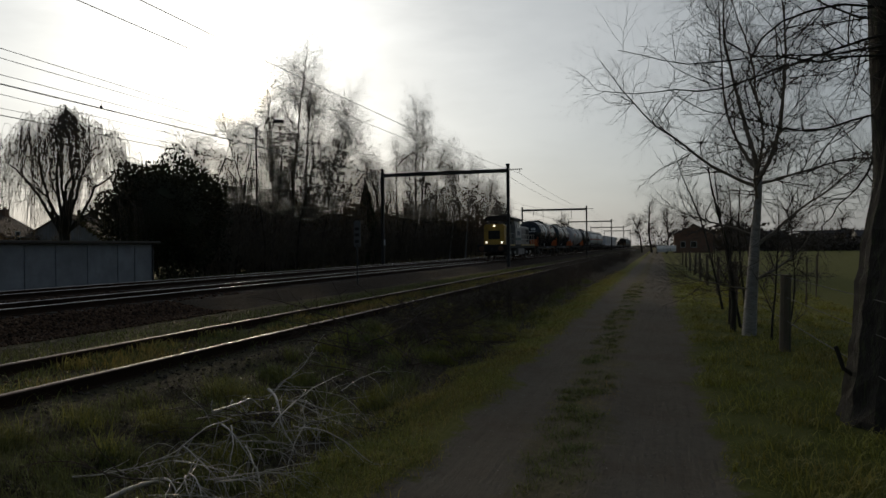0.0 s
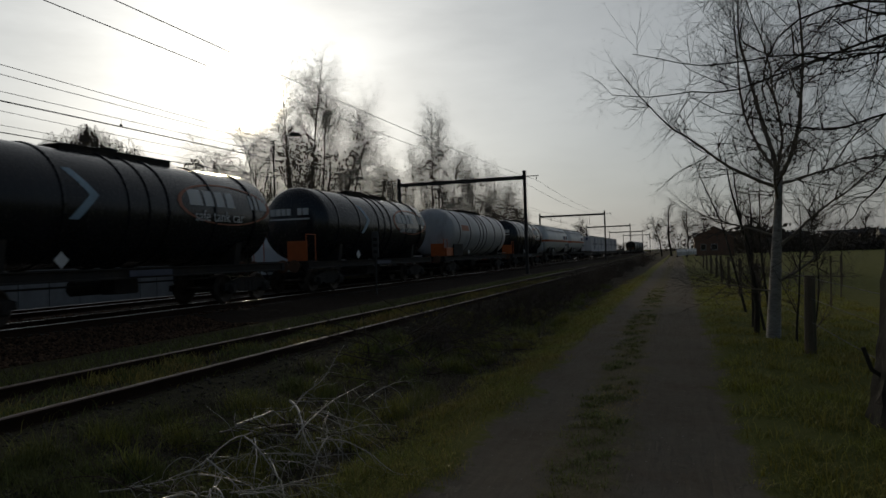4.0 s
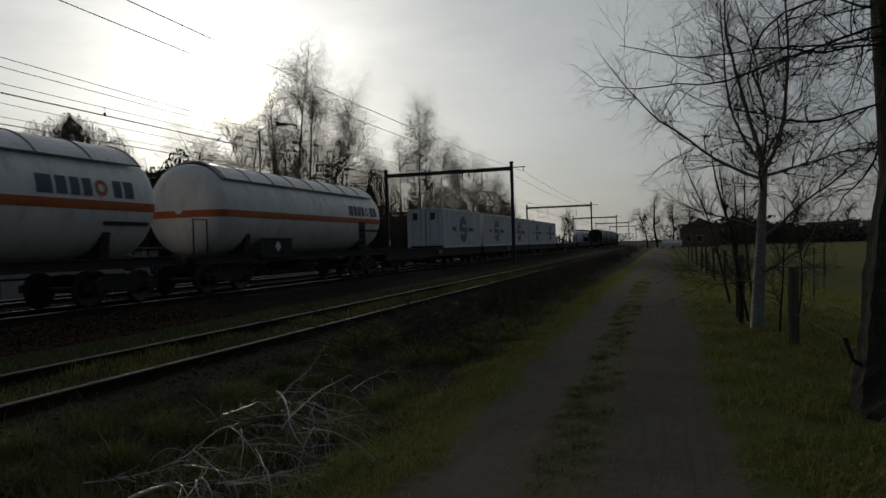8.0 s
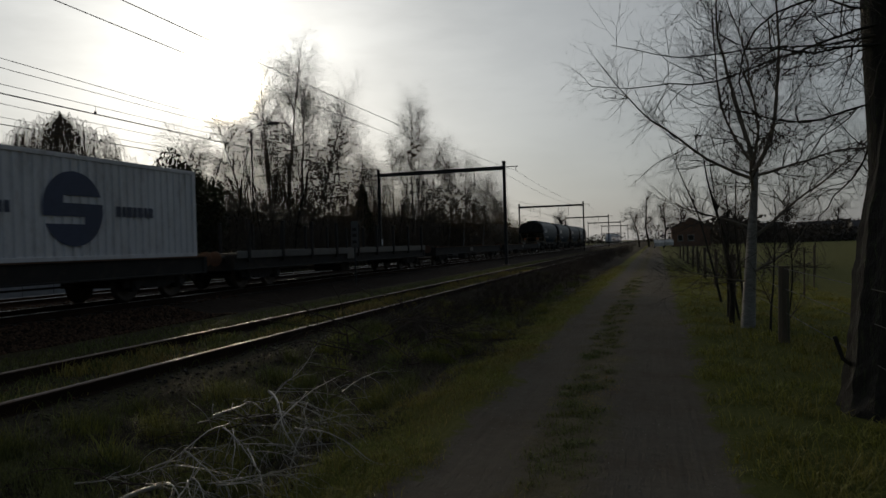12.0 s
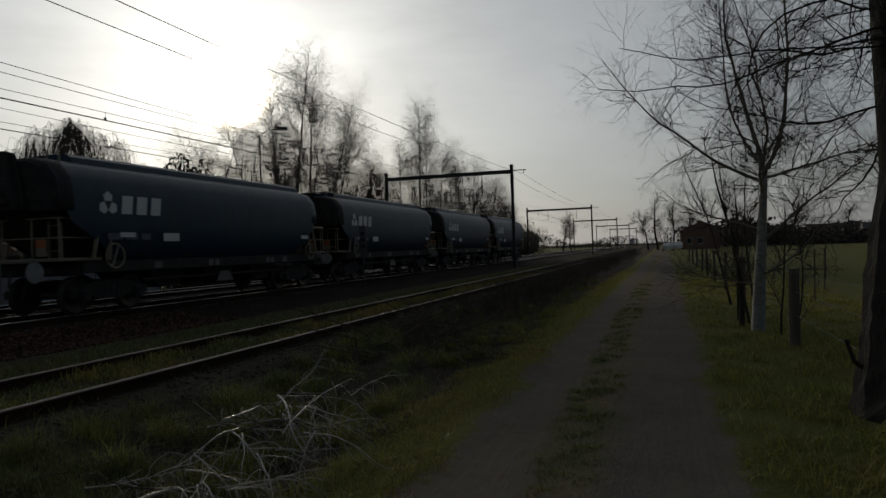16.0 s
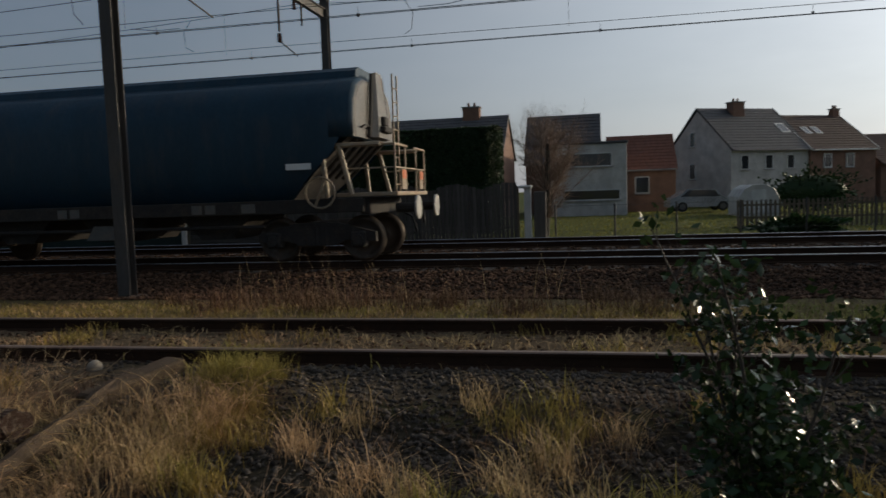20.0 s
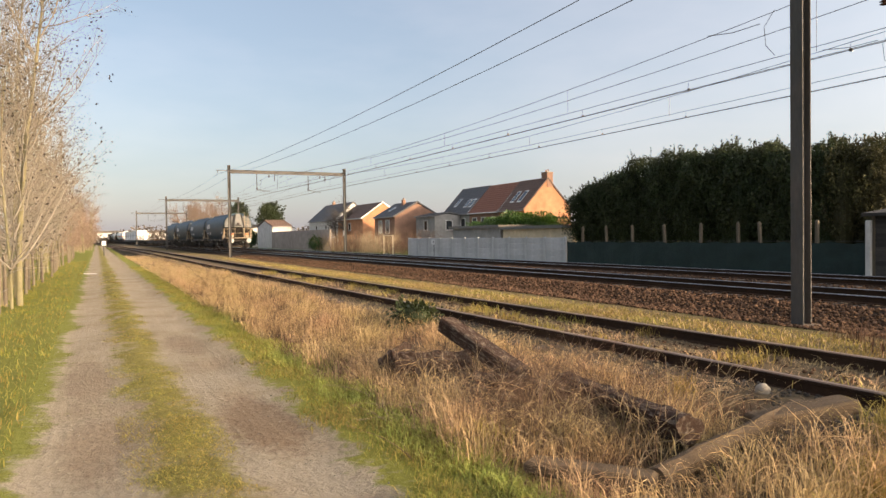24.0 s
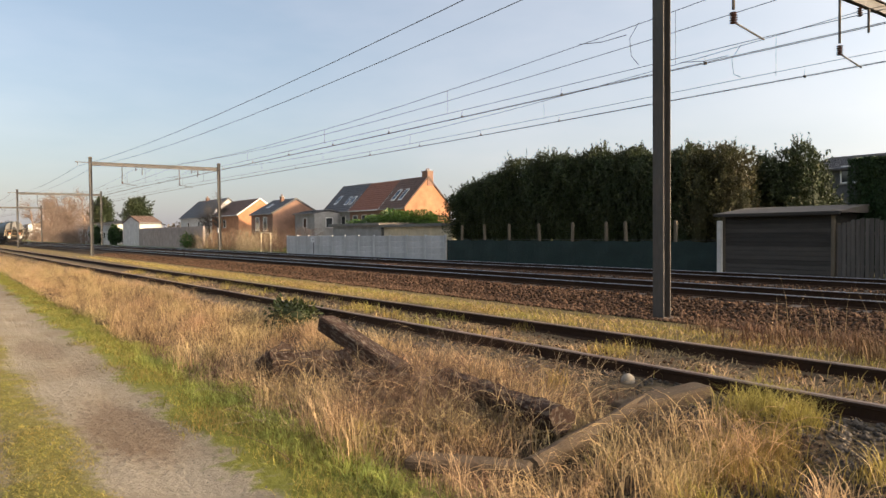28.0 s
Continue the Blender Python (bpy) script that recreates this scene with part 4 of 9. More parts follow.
def tank_wagon(kind, half, r=1.47, zc=2.72, label=""):
    """A bogie tank wagon; kind: black, white or gas."""
    w = thing("tank_wagon", label, "tank wagon", group="wagons of the freight train")
    paint = {"black": "black_tank", "white": "white_tank", "gas": "gas_tank"}[kind]
    b = part("barrel", barrel(half, r, zc), paint, w, smooth=True)
    hu = half + 1.05
    underframe(w, hu - 0.35, 1.25, 0.95, 1.22, "under")
    for s in (-1, 1):
        add_bogie(w, s * (hu - 2.2))
        add_buffers(w, s * (hu - 0.25), s)
        part("saddle", Geo().prism([(-1.15, 1.2), (1.15, 1.2), (1.25, 1.9), (0.9, zc - r * 0.75), (-0.9, zc - r * 0.75), (-1.25, 1.9)], "y", s * (half - 1.9) - 0.14, s * (half - 1.9) + 0.14), "under", w)
    follow = lambda z: math.sqrt(max(0.05, r * r - (z - zc) ** 2))
    if kind in ("black", "white"):
        for k, f in enumerate((-0.78, -0.45, -0.12, 0.0, 0.12, 0.45, 0.78)):
            part("tank_hoop", hoop(f * half, r, zc, 0.04), paint if kind == "black" else "locogrey", b)
        # walkway and manhole on the crown
        part("walkway", Geo().box(-0.45, 0.45, -half * 0.3, half * 0.34, zc + r + 0.06, zc + r + 0.1).box(-0.42, -0.38, -half * 0.3, half * 0.34, zc + r - 0.08, zc + r + 0.06).box(0.38, 0.42, -half * 0.3, half * 0.34, zc + r - 0.08, zc + r + 0.06), "under", w)
        part("manhole", Geo().lathe([(zc + r - 0.1, 0.3), (zc + r + 0.12, 0.3), (zc + r + 0.14, 0.34), (zc + r + 0.2, 0.34)], 16, 0.0, 0.0, axis="z"), "under", w)
        end_platform(w, -(half + 0.1), -1)
    if kind == "black":
        # emblem on the head end: pale bars; an arrow and a pale word block in a ring on the side
        y = -half - 0.012
        g = Geo()
        for k, (a, q) in enumerate(((-0.85, 0.2), (-0.6, 0.2), (-0.35, 0.18), (-0.12, 0.18), (0.36, 0.18), (0.6, 0.2))):
            g.box(a, a + q, y - 0.02 + 0.0, y + 0.35, zc + 0.32, zc + 0.58)
        part("pale_mark", g, "white", b, "row of pale bars")
        part("pale_line", Geo().box(-0.9, 0.85, y, y + 0.3, zc + 0.14, zc + 0.2), "white", b)
        g = Geo()
        for u in range(6):
            for sgn, z0 in ((1, 0.0), (-1, 0.0)):
                za, zb = zc + 0.25 + sgn * u * 0.1, zc + 0.25 + sgn * (u + 1) * 0.1
                yo = -half * 0.42 + 0.55 - u * 0.1
                xa, xb = follow(za) + 0.01, follow(zb) + 0.01
                g.add([(xa, yo, za), (xa, yo + 0.28, za), (xb, yo + 0.18, zb), (xb, yo - 0.1, zb)], [(0, 1, 2, 3)])
        part("arrow_mark", g, "paleblue", b, "pale blue arrow mark")
        bar_text(b, r, half * 0.26, zc + 0.22, (0.56, 0.4, 0.38, 0.36), 0.46, "white", 0.28, follow=follow)
        bar_text(b, r, half * 0.26 + 2.95, zc + 0.22, (0.38, 0.4), 0.46, "white", 0.25, follow=follow)
        ring = Geo()
        for k in range(28):
            a0, a1 = 6.2832 * k / 28, 6.2832 * (k + 1) / 28
            pts = []
            for a, s in ((a0, 1.0), (a1, 1.0), (a1, 0.93), (a0, 0.93)):
                z = zc + 0.30 + math.sin(a) * 0.62 * s
                pts.append((follow(z) + 0.012, half * 0.26 + 1.75 + math.cos(a) * 2.25 * s, z))
            ring.add(pts, [(0, 1, 2, 3)])
        part("ring_mark", ring, "fadedorange", b, "thin faded orange ring")
        words(w, "safe tank car", 0.46, Matrix.Translation((follow(zc - 0.1) + 0.03, half * 0.26 + 0.15, zc - 0.22)) @ SIDE, "white")
        part("data_panel", Geo().box(1.27, 1.29, -half * 0.1, half * 0.16, 1.0, 1.16), "greytext", w)
    if kind == "white":
        part("orange_plate", Geo().add([(follow(z) + 0.012, y, z) for y in (-half * 0.72, -half * 0.50) for z in (zc + 0.1, zc + 0.45)], [(0, 1, 3, 2)]), "fadedorange", b, "faded orange and white name plate")
        part("notice_board", Geo().box(1.27, 1.3, -half * 0.9, -half * 0.62, 1.25, 2.05, 0.01), "under", w)
        part("heat_shield", Geo().box(0.5, 1.35, half * 0.62, half * 1.0, 1.32, 1.37), "hopper_end", w)
        g = Geo()
        part("orange_valve_box", Geo().box(0.3, 1.25, -half - 0.55, -half + 0.9, 1.25, 1.75, 0.02), "orange", w, "orange valve box")
    if kind == "gas":
        g = Geo()
        n = 3
        for k in range(n):
            za, zb = zc - 0.26 + k * 0.075, zc - 0.26 + (k + 1) * 0.075
            for s in (1, -1):
                xa, xb = s * (follow(za) + 0.008), s * (follow(zb) + 0.008)
                g.add([(xa, -half + 0.55, za), (xa, half - 0.55, za), (xb, half - 0.55, zb), (xb, -half + 0.55, zb)], [(0, 1, 2, 3)])
        part("orange_band", g, "orange", b, "orange band along the barrel")
        for s in (-1, 1):
            g = Geo()
            prev = None
            for k in range(25):
                a = math.pi / 2 * (0.12 + 0.88 * k / 24)
                y, ra = s * (half - 0.55 * (1 - math.cos(a))), r * math.sin(a) ** 0.62 + 0.012
                row = [(sd * math.sqrt(ra * ra - (z - zc) ** 2), y + s * 0.006, z) for sd in (1, -1) for z in (zc - 0.26, zc - 0.035)]
                if prev:
                    g.add(prev[:2] + row[:2], [(0, 1, 3, 2)])
                    g.add(prev[2:] + row[2:], [(0, 1, 3, 2)])
                else:
                    g.add(row, [(0, 1, 3, 2)])
                prev = row
            part("orange_band_end", g, "orange", b)
        # sun shield over the crown with its ribs
        g = Geo()
        m = 14
        for k in range(m):
            a0, a1 = math.radians(38 + 104 * k / m), math.radians(38 + 104 * (k + 1) / m)
            rr, q = r + 0.09, r + 0.07
            g.add([(rr * math.cos(a0), -half + 0.6, zc + rr * math.sin(a0)), (rr * math.cos(a1), -half + 0.6, zc + rr * math.sin(a1)), (rr * math.cos(a1), half - 0.6, zc + rr * math.sin(a1)), (rr * math.cos(a0), half - 0.6, zc + rr * math.sin(a0)),
                   (q * math.cos(a0), -half + 0.6, zc + q * math.sin(a0)), (q * math.cos(a1), -half + 0.6, zc + q * math.sin(a1)), (q * math.cos(a1), half - 0.6, zc + q * math.sin(a1)), (q * math.cos(a0), half - 0.6, zc + q * math.sin(a0))],
                  [(0, 1, 2, 3), (7, 6, 5, 4), (0, 4, 5, 1), (2, 6, 7, 3)])
        sh = part("sun_shield", g, "gas_tank", w, "thin white sun shield over the crown")
        for k in range(9):
            y = -half + 0.7 + k * (2 * half - 1.4) / 8
            g = Geo()
            for j in range(m):
                a0, a1 = math.radians(38 + 104 * j / m), math.radians(38 + 104 * (j + 1) / m)
                rr = r + 0.1
                g.tube((rr * math.cos(a0), y, zc + rr * math.sin(a0)), (rr * math.cos(a1), y, zc + rr * math.sin(a1)), 0.02, n=5, caps=False)
            part("shield_rib", g, "locogrey", sh)
        part("shield_rail", Geo().tube((1.24, -half + 0.6, zc + 0.96), (1.24, half - 0.6, zc + 0.96), 0.022, n=5), "locogrey", sh)
        bar_text(b, r, half * 0.42, zc + 0.06, (0.42, 0.3, 0.26, 0.26), 0.42, "greytext", 0.25, follow=follow)
        bar_text(b, r, half * 0.42 + 2.25, zc + 0.06, (0.26, 0.3), 0.42, "greytext", 0.25, follow=follow)
        part("round_mark", Geo().add([(follow(zc + 0.27 + 0.2 * math.sin(6.2832 * k / 16) * s) + 0.014, half * 0.42 + 1.85 + 0.2 * math.cos(6.2832 * k / 16) * s, zc + 0.27 + 0.2 * math.sin(6.2832 * k / 16) * s) for s in (1.0, 0.5) for k in range(16)], [(k, (k + 1) % 16, 16 + (k + 1) % 16, 16 + k) for k in range(16)]), "orange", b, "orange ring")
        part("notice_board", Geo().box(1.3, 1.33, -half * 0.62, -half * 0.3, 1.05, 1.75, 0.01), "under", w)
        part("data_plate", Geo().box(r - 0.12, r - 0.09, half * 0.7, half * 0.92, zc - 0.62, zc - 0.52), "under", w)
        for x in (-1.1, 1.1):
            part("end_rail", Geo().path([(x, -half - 0.1, 1.25), (x, -half - 0.1, 2.3), (x, -half - 0.75, 2.3), (x, -half - 0.75, 1.25)], 0.025), "under", w)
    placards(w, 1.33, -half * 0.45, 1.45, 1)
    return w


def flat_wagon(half, label, stakes=False, deck=1.16, material="under"):
    w = thing("flat_wagon", label, "flat wagon", group="wagons of the freight train")
    underframe(w, half, 1.3, deck - 0.5, deck, material)
    for s in (-1, 1):
        add_bogie(w, s * (half - 1.9))
        add_buffers(w, s * (half + 0.1), s)
    if stakes:
        g = Geo()
        part("floor", Geo().box(-1.28, 1.28, -half, half, deck, deck + 0.06, 0.01), "stakewood", w)
        n = 9
        for k in range(n):
            y = -half + 0.7 + k * (2 * half - 1.4) / (n - 1)
            for x in (-1.33, 1.33):
                part("stake", Geo().box(x - 0.05, x + 0.05, y - 0.07, y + 0.07, deck - 0.25, deck + 1.2, 0.015), "under", w)
        part("side_rave", Geo().box(1.3, 1.33, -half, half, deck - 0.12, deck + 0.14, 0.008), "hopper_end", w, "pale side plank along the floor")
    else:
        for k in (-1, 1):
            for y in (-half + 0.4, -0.25, 0.25, half - 0.4):
                part("twist_lock", Geo().box(k * 1.13 - 0.08, k * 1.13 + 0.08, y - 0.09, y + 0.09, deck, deck + 0.07, 0.01), "rust", w)
        part("deck_rail", Geo().box(1.26, 1.31, -half, half, deck - 0.02, deck + 0.015), "rust", w)
    part("data_plate", Geo().box(1.31, 1.33, -1.2, -0.4, deck - 0.34, deck - 0.1), "hopper_end", w)
    return w


def container(label, emblem=True):
    """A thirty-foot box container with ribbed sides, corner posts and end doors."""
    L, W, H = 4.5, 1.22, 2.55
    c = thing("container", label, "container", group="containers on the train")
    for s in (-1, 1):
        out, n = [], 33
        for k in range(n):
            a = -L + 0.15 + k * (2 * L - 0.3) / n
            p = (2 * L - 0.3) / n
            out += [(a, 0.0), (a + p * 0.36, 0.0), (a + p * 0.5, -0.036), (a + p * 0.86, -0.036)]
        out.append((L - 0.15, 0.0))
        g = Geo()
        vs = [(s * (W - 0.01 + d), y, z) for z in (0.12, H - 0.1) for y, d in out]
        m = len(out)
        g.add(vs, [(k, k + 1, m + k + 1, m + k) for k in range(m - 1)])
        part("side_wall", g, "container", c)
    part("roof", Geo().box(-W + 0.03, W - 0.03, -L + 0.1, L - 0.1, H - 0.06, H - 0.03), "container", c)
    part("floor", Geo().box(-W + 0.05, W - 0.05, -L + 0.1, L - 0.1, 0.05, 0.15), "under", c)
    for s in (-1, 1):
        for x in (-1, 1):
            part("corner_post", Geo().box(x * (W - 0.07) - 0.08, x * (W - 0.07) + 0.08, s * (L - 0.08) - 0.08, s * (L - 0.08) + 0.08, 0.0, H, 0.012), "container", c)
    for x in (-1, 1):
        for z in (0.07, H - 0.06):
            part("side_rail", Geo().box(x * (W - 0.04) - 0.05, x * (W - 0.04) + 0.05, -L + 0.1, L - 0.1, z - 0.06, z + 0.05, 0.01), "container", c)
    for x in (-0.58, 0.58):
        d = part("door", Geo().box(x - 0.55, x + 0.55, -L + 0.02, -L + 0.08, 0.15, H - 0.12, 0.015), "container", c)
        for q in (-0.28, 0.28):
            part("locking_bar", Geo().tube((x + q, -L - 0.02, 0.1), (x + q, -L - 0.02, H - 0.1), 0.022, n=6), "palerail", d)
        part("warning_plate", Geo().box(x - 0.25, x + 0.05, -L + 0.0, -L + 0.02, H - 0.75, H - 0.3), "darkblue", d)
    part("end_wall", Geo().box(-W + 0.1, W - 0.1, L - 0.1, L - 0.03, 0.12, H - 0.1, 0.01), "container", c)
    if emblem:
        # a round dark emblem cut by three pale bars, and a faint line of lettering on both sides of it
        R, zc, x = 0.90, 1.24, W + 0.004
        zs = [-R + 2 * R * k / 40 for k in range(41)]
        g = Geo()
        for a, b in zip(zs, zs[1:]):
            mid = (a + b) / 2
            ha, hb = math.sqrt(max(0, R * R - a * a)), math.sqrt(max(0, R * R - b * b))
            lo, hi = -1.0, 1.0
            if 0.12 < mid < 0.30:
                hi = -0.35
            elif -0.34 < mid < -0.16:
                lo = 0.35
            cut = lambda h, q: max(-h, min(h, q * R if abs(q) < 1 else q * h))
            g.add([(x, -0.1 + cut(ha, lo), zc + a), (x, -0.1 + cut(ha, hi), zc + a), (x, -0.1 + cut(hb, hi), zc + b), (x, -0.1 + cut(hb, lo), zc + b)], [(0, 1, 2, 3)])
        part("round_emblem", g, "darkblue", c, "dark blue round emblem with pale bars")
        bar_text(c, W + 0.002, 1.25, 1.1, (0.16, 0.1, 0.16, 0.12, 0.16, 0.1, 0.16), 0.26, "greytext", 0.25)
        bar_text(c, W + 0.002, -2.6, 1.1, (0.16, 0.12, 0.16, 0.12), 0.26, "greytext", 0.25)
    return c


def hopper_wagon(label):
    """A long covered hopper wagon: rounded blue body, sloped ends, pale end sheets, platform with rails."""
    w = thing("hopper_wagon", label, "hopper wagon", group="wagons of the freight train")
    L, zb = 5.58, 1.12
    half = [(1.0, zb), (1.40, 1.7), (1.46, 2.2), (1.46, 2.8), (1.38, 3.22), (1.14, 3.53), (0.72, 3.70)]
    prof = [(-x, z) for x, z in half] + half[::-1]
    # body whose lower corners are cut away under the sloped ends
    FORE = 1.0   # the body reaches further over its leading end
    def reach(z, s=1):
        return (L if z > 2.5 else L - (2.5 - z) * 1.1) + (FORE if s < 0 else 0.0) * (1.0 if z > 2.0 else 0.6)
    g = Geo()
    n = len(prof)
    ys = [-1.0, 1.0]
    g.add([(x, s * reach(z, s), z) for s in ys for x, z in prof], [(k, k + 1, n + k + 1, n + k) for k in range(n - 1)] + [(0, n, 2 * n - 1, n - 1)])
    body = part("body", g, "navy", w, smooth=True)
    for s in (-1, 1):
        # pale upper end sheet, dark slope beneath
        fore = FORE if s < 0 else 0.0
        up = [(-1.462, 2.46)] + [(x, z) for x, z in prof if z > 2.6] + [(1.462, 2.46)]
        m = len(up)

        def ring(dy, k, drop):
            return [(x * k, s * (L + fore + dy), z + 0.004 - drop * (z - 2.46) / 1.24) for x, z in up]

        def hoops(rows):
            q = Geo()
            for row in rows:
                q.v += ring(*row)
            for r in range(len(rows) - 1):
                q.f += [(r * m + i, r * m + i + 1, (r + 1) * m + i + 1, (r + 1) * m + i) for i in range(m - 1)] + [(r * m, r * m + m - 1, (r + 1) * m + m - 1, (r + 1) * m)]
            return q

        # the shoulder keeps the body's paint, dark at the leading end; the sheet itself is nearly flat
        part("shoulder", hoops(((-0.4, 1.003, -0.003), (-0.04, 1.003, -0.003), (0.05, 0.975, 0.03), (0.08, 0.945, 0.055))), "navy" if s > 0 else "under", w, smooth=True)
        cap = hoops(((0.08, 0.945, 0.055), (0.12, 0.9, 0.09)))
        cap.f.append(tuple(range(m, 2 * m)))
        e = part("end_sheet", cap, "hopper_end" if s > 0 else "under", w, "pale grey flat end sheet" if s > 0 else "dark leading end sheet")
        lo = [(1.30, 2.5), (1.25, 1.8), (0.9, zb), (-0.9, zb), (-1.25, 1.8), (-1.30, 2.5)]
        part("end_slope", Geo().add([(x, s * (reach(z, s) - 0.03), z) for x, z in lo], [tuple(range(6))]), "under", w)
        for x in (-0.9, -0.45, 0.0, 0.45, 0.9):
            part("slope_rib", Geo().tube((x, s * (L - 0.02), 2.46), (x, s * (reach(1.7) + 0.06), 1.7), 0.04, n=6), "under", e)
        # a pale bulge up the middle of the sheet, with pipes, a valve and a grab rail
        yo = s * (L + fore + 0.12)
        bulge = Geo().add([(-0.58, yo, 2.5), (0.58, yo, 2.5), (0.3, yo, 3.8), (-0.3, yo, 3.8), (-0.42, yo + s * 0.2, 2.5), (0.42, yo + s * 0.2, 2.5), (0.2, yo + s * 0.1, 3.86), (-0.2, yo + s * 0.1, 3.86)],
                          [(4, 5, 6, 7), (0, 4, 7, 3), (1, 2, 6, 5), (3, 7, 6, 2), (0, 1, 5, 4)])
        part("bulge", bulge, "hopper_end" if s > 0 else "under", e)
        part("pipe", Geo().path([(-0.62, yo + s * 0.05, 2.5), (-0.52, yo + s * 0.07, 3.1), (-0.33, yo + s * 0.05, 3.8)], 0.045), "under", e)
        part("pipe", Geo().path([(0.62, yo + s * 0.05, 2.5), (0.52, yo + s * 0.07, 3.1), (0.33, yo + s * 0.05, 3.8)], 0.045), "under", e)
        part("valve", Geo().box(-0.3, 0.3, min(yo, yo + s * 0.3), max(yo, yo + s * 0.3), 2.62, 2.74, 0.02).box(-0.12, 0.16, min(yo, yo + s * 0.26), max(yo, yo + s * 0.26), 2.74, 2.95, 0.03), "under", e)
        part("grab_rail", Geo().path([(0.75, yo + s * 0.02, 2.65), (0.75, yo + s * 0.1, 2.7), (1.1, yo + s * 0.1, 2.7), (1.1, yo + s * 0.02, 2.65)], 0.018), "under", e)
        side_x = -1 if s > 0 else 1
        lad = Geo()
        for x in (0.62, 1.0):
            lad.tube((x * side_x, s * (L + fore * 0.2 + 0.34), 1.3), (x * side_x, s * (L + fore * 0.2 + 0.34), 3.95), 0.022, n=6)
        for k in range(8):
            lad.tube((0.62 * side_x, s * (L + fore * 0.2 + 0.34), 1.55 + k * 0.3), (1.0 * side_x, s * (L + fore * 0.2 + 0.34), 1.55 + k * 0.3), 0.016, n=5)
        part("ladder", lad, "platform", w)
        # platform with its rails and side brackets
        deck = part("end_platform", Geo().box(-1.3, 1.3, min(s * (L - 0.35), s * (L + 0.9)), max(s * (L - 0.35), s * (L + 0.9)), 1.3, 1.38, 0.012), "platform", w)
        for x in (-1.25, -0.45, 0.45, 1.25):
            part("rail_post", Geo().tube((x, s * (L + 0.85), 1.35), (x, s * (L + 0.85), 2.3), 0.022, n=6), "platform", deck)
        for x in (-1, 1):
            part("top_rail", Geo().path([(x * 1.25, s * (L - 0.1), 2.3), (x * 1.25, s * (L + 0.85), 2.3), (x * 0.3, s * (L + 0.85), 2.3)], 0.024), "platform", deck)
        part("middle_rail", Geo().path([(-1.25, s * (L - 0.1), 1.85), (-1.25, s * (L + 0.85), 1.85), (1.25, s * (L + 0.85), 1.85), (1.25, s * (L - 0.1), 1.85)], 0.018), "platform", deck)
        for x in (-0.75, 0.75):
            tb = part("tail_board", Geo().box(x - 0.16, x + 0.16, s * (L + 0.88) - 0.02, s * (L + 0.88) + 0.02, 1.42, 1.82, 0.01), "platform", deck, "cream tail board with an orange upper half")
            part("orange_panel", Geo().box(x - 0.15, x + 0.15, s * (L + 0.88) - 0.026, s * (L + 0.88) + 0.026, 1.63, 1.81, 0.008), "orange", tb)
        for x in (-1.38, 1.38):
            br = Geo().tube((x, s * (reach(2.2) + 0.1), 2.3), (x, s * (L + 0.0), 1.35), 0.05, n=6).tube((x, s * (reach(2.2) - 0.25), 2.28), (x, s * (L - 0.5), 1.3), 0.05, n=6).tube((x, s * (reach(2.2) - 0.25), 2.3), (x, s * (L + 0.6), 2.3), 0.05, n=6)
            part("side_bracket", br, "platform", w)
        # hand wheel on the side
        hw = Geo()
        for k in range(20):
            a0, a1 = 6.2832 * k / 20, 6.2832 * (k + 1) / 20
            c = (1.46, s * (L - 0.62), 1.4)
            hw.tube((c[0], c[1] + 0.3 * math.cos(a0), c[2] + 0.3 * math.sin(a0)), (c[0], c[1] + 0.3 * math.cos(a1), c[2] + 0.3 * math.sin(a1)), 0.022, n=5, caps=False)
        hw.tube((1.46, s * (L - 0.62) - 0.12, 1.13), (1.46, s * (L - 0.62) + 0.12, 1.67), 0.025, n=5)
        part("hand_wheel", hw, "platform", w, "cream hand wheel")
        part("side_plate", Geo().box(1.478, 1.49, min(s * (L - 0.78), s * (L - 1.3)), max(s * (L - 0.78), s * (L - 1.3)), 1.86, 1.98), "white", w)
    # roof hatch trunk along the crown
    part("roof_hatch", Geo().prism([(-0.74, 3.66), (-0.68, 3.84), (-0.5, 3.93), (0.5, 3.93), (0.68, 3.84), (0.74, 3.66)], "y", -L + 0.1, L - 0.05), "navy", w)
    part("sole_bar", Geo().box(1.15, 1.3, -L - 0.2, L + 0.2, 1.0, 1.28, 0.015).box(-1.3, -1.15, -L - 0.2, L + 0.2, 1.0, 1.28, 0.015).box(-1.2, 1.2, -L - 0.3, -L - 0.1, 0.95, 1.28, 0.02).box(-1.2, 1.2, L + 0.1, L + 0.3, 0.95, 1.28, 0.02), "under", w)
    for y in (-2.4, 0.0, 2.4):
        part("discharge_chute", Geo().prism([(y - 1.0, 1.2), (y + 1.0, 1.2), (y + 0.35, 0.5), (y - 0.35, 0.5)], "x", -0.9, 0.9), "under", w)
    part("discharge_rod", Geo().tube((1.1, -3.6, 0.75), (1.1, 3.6, 0.75), 0.04, n=6), "under", w)
    part("pale_plate", Geo().prism([(-0.5, 0.55), (0.4, 0.55), (0.15, 0.85), (-0.3, 0.85)], "x", 1.15, 1.17), "hopper_end", w)
    for s in (-1, 1):
        add_bogie(w, s * (L - 0.9))
        add_buffers(w, s * (L + 0.75), s, head="buffer")
    # pale mark and letter blocks on the side, the rows of small plates under them
    side = lambda z: np.interp(z, [1.75, 2.3, 3.0, 3.5], [1.42, 1.47, 1.46, 1.36])
    g = Geo()
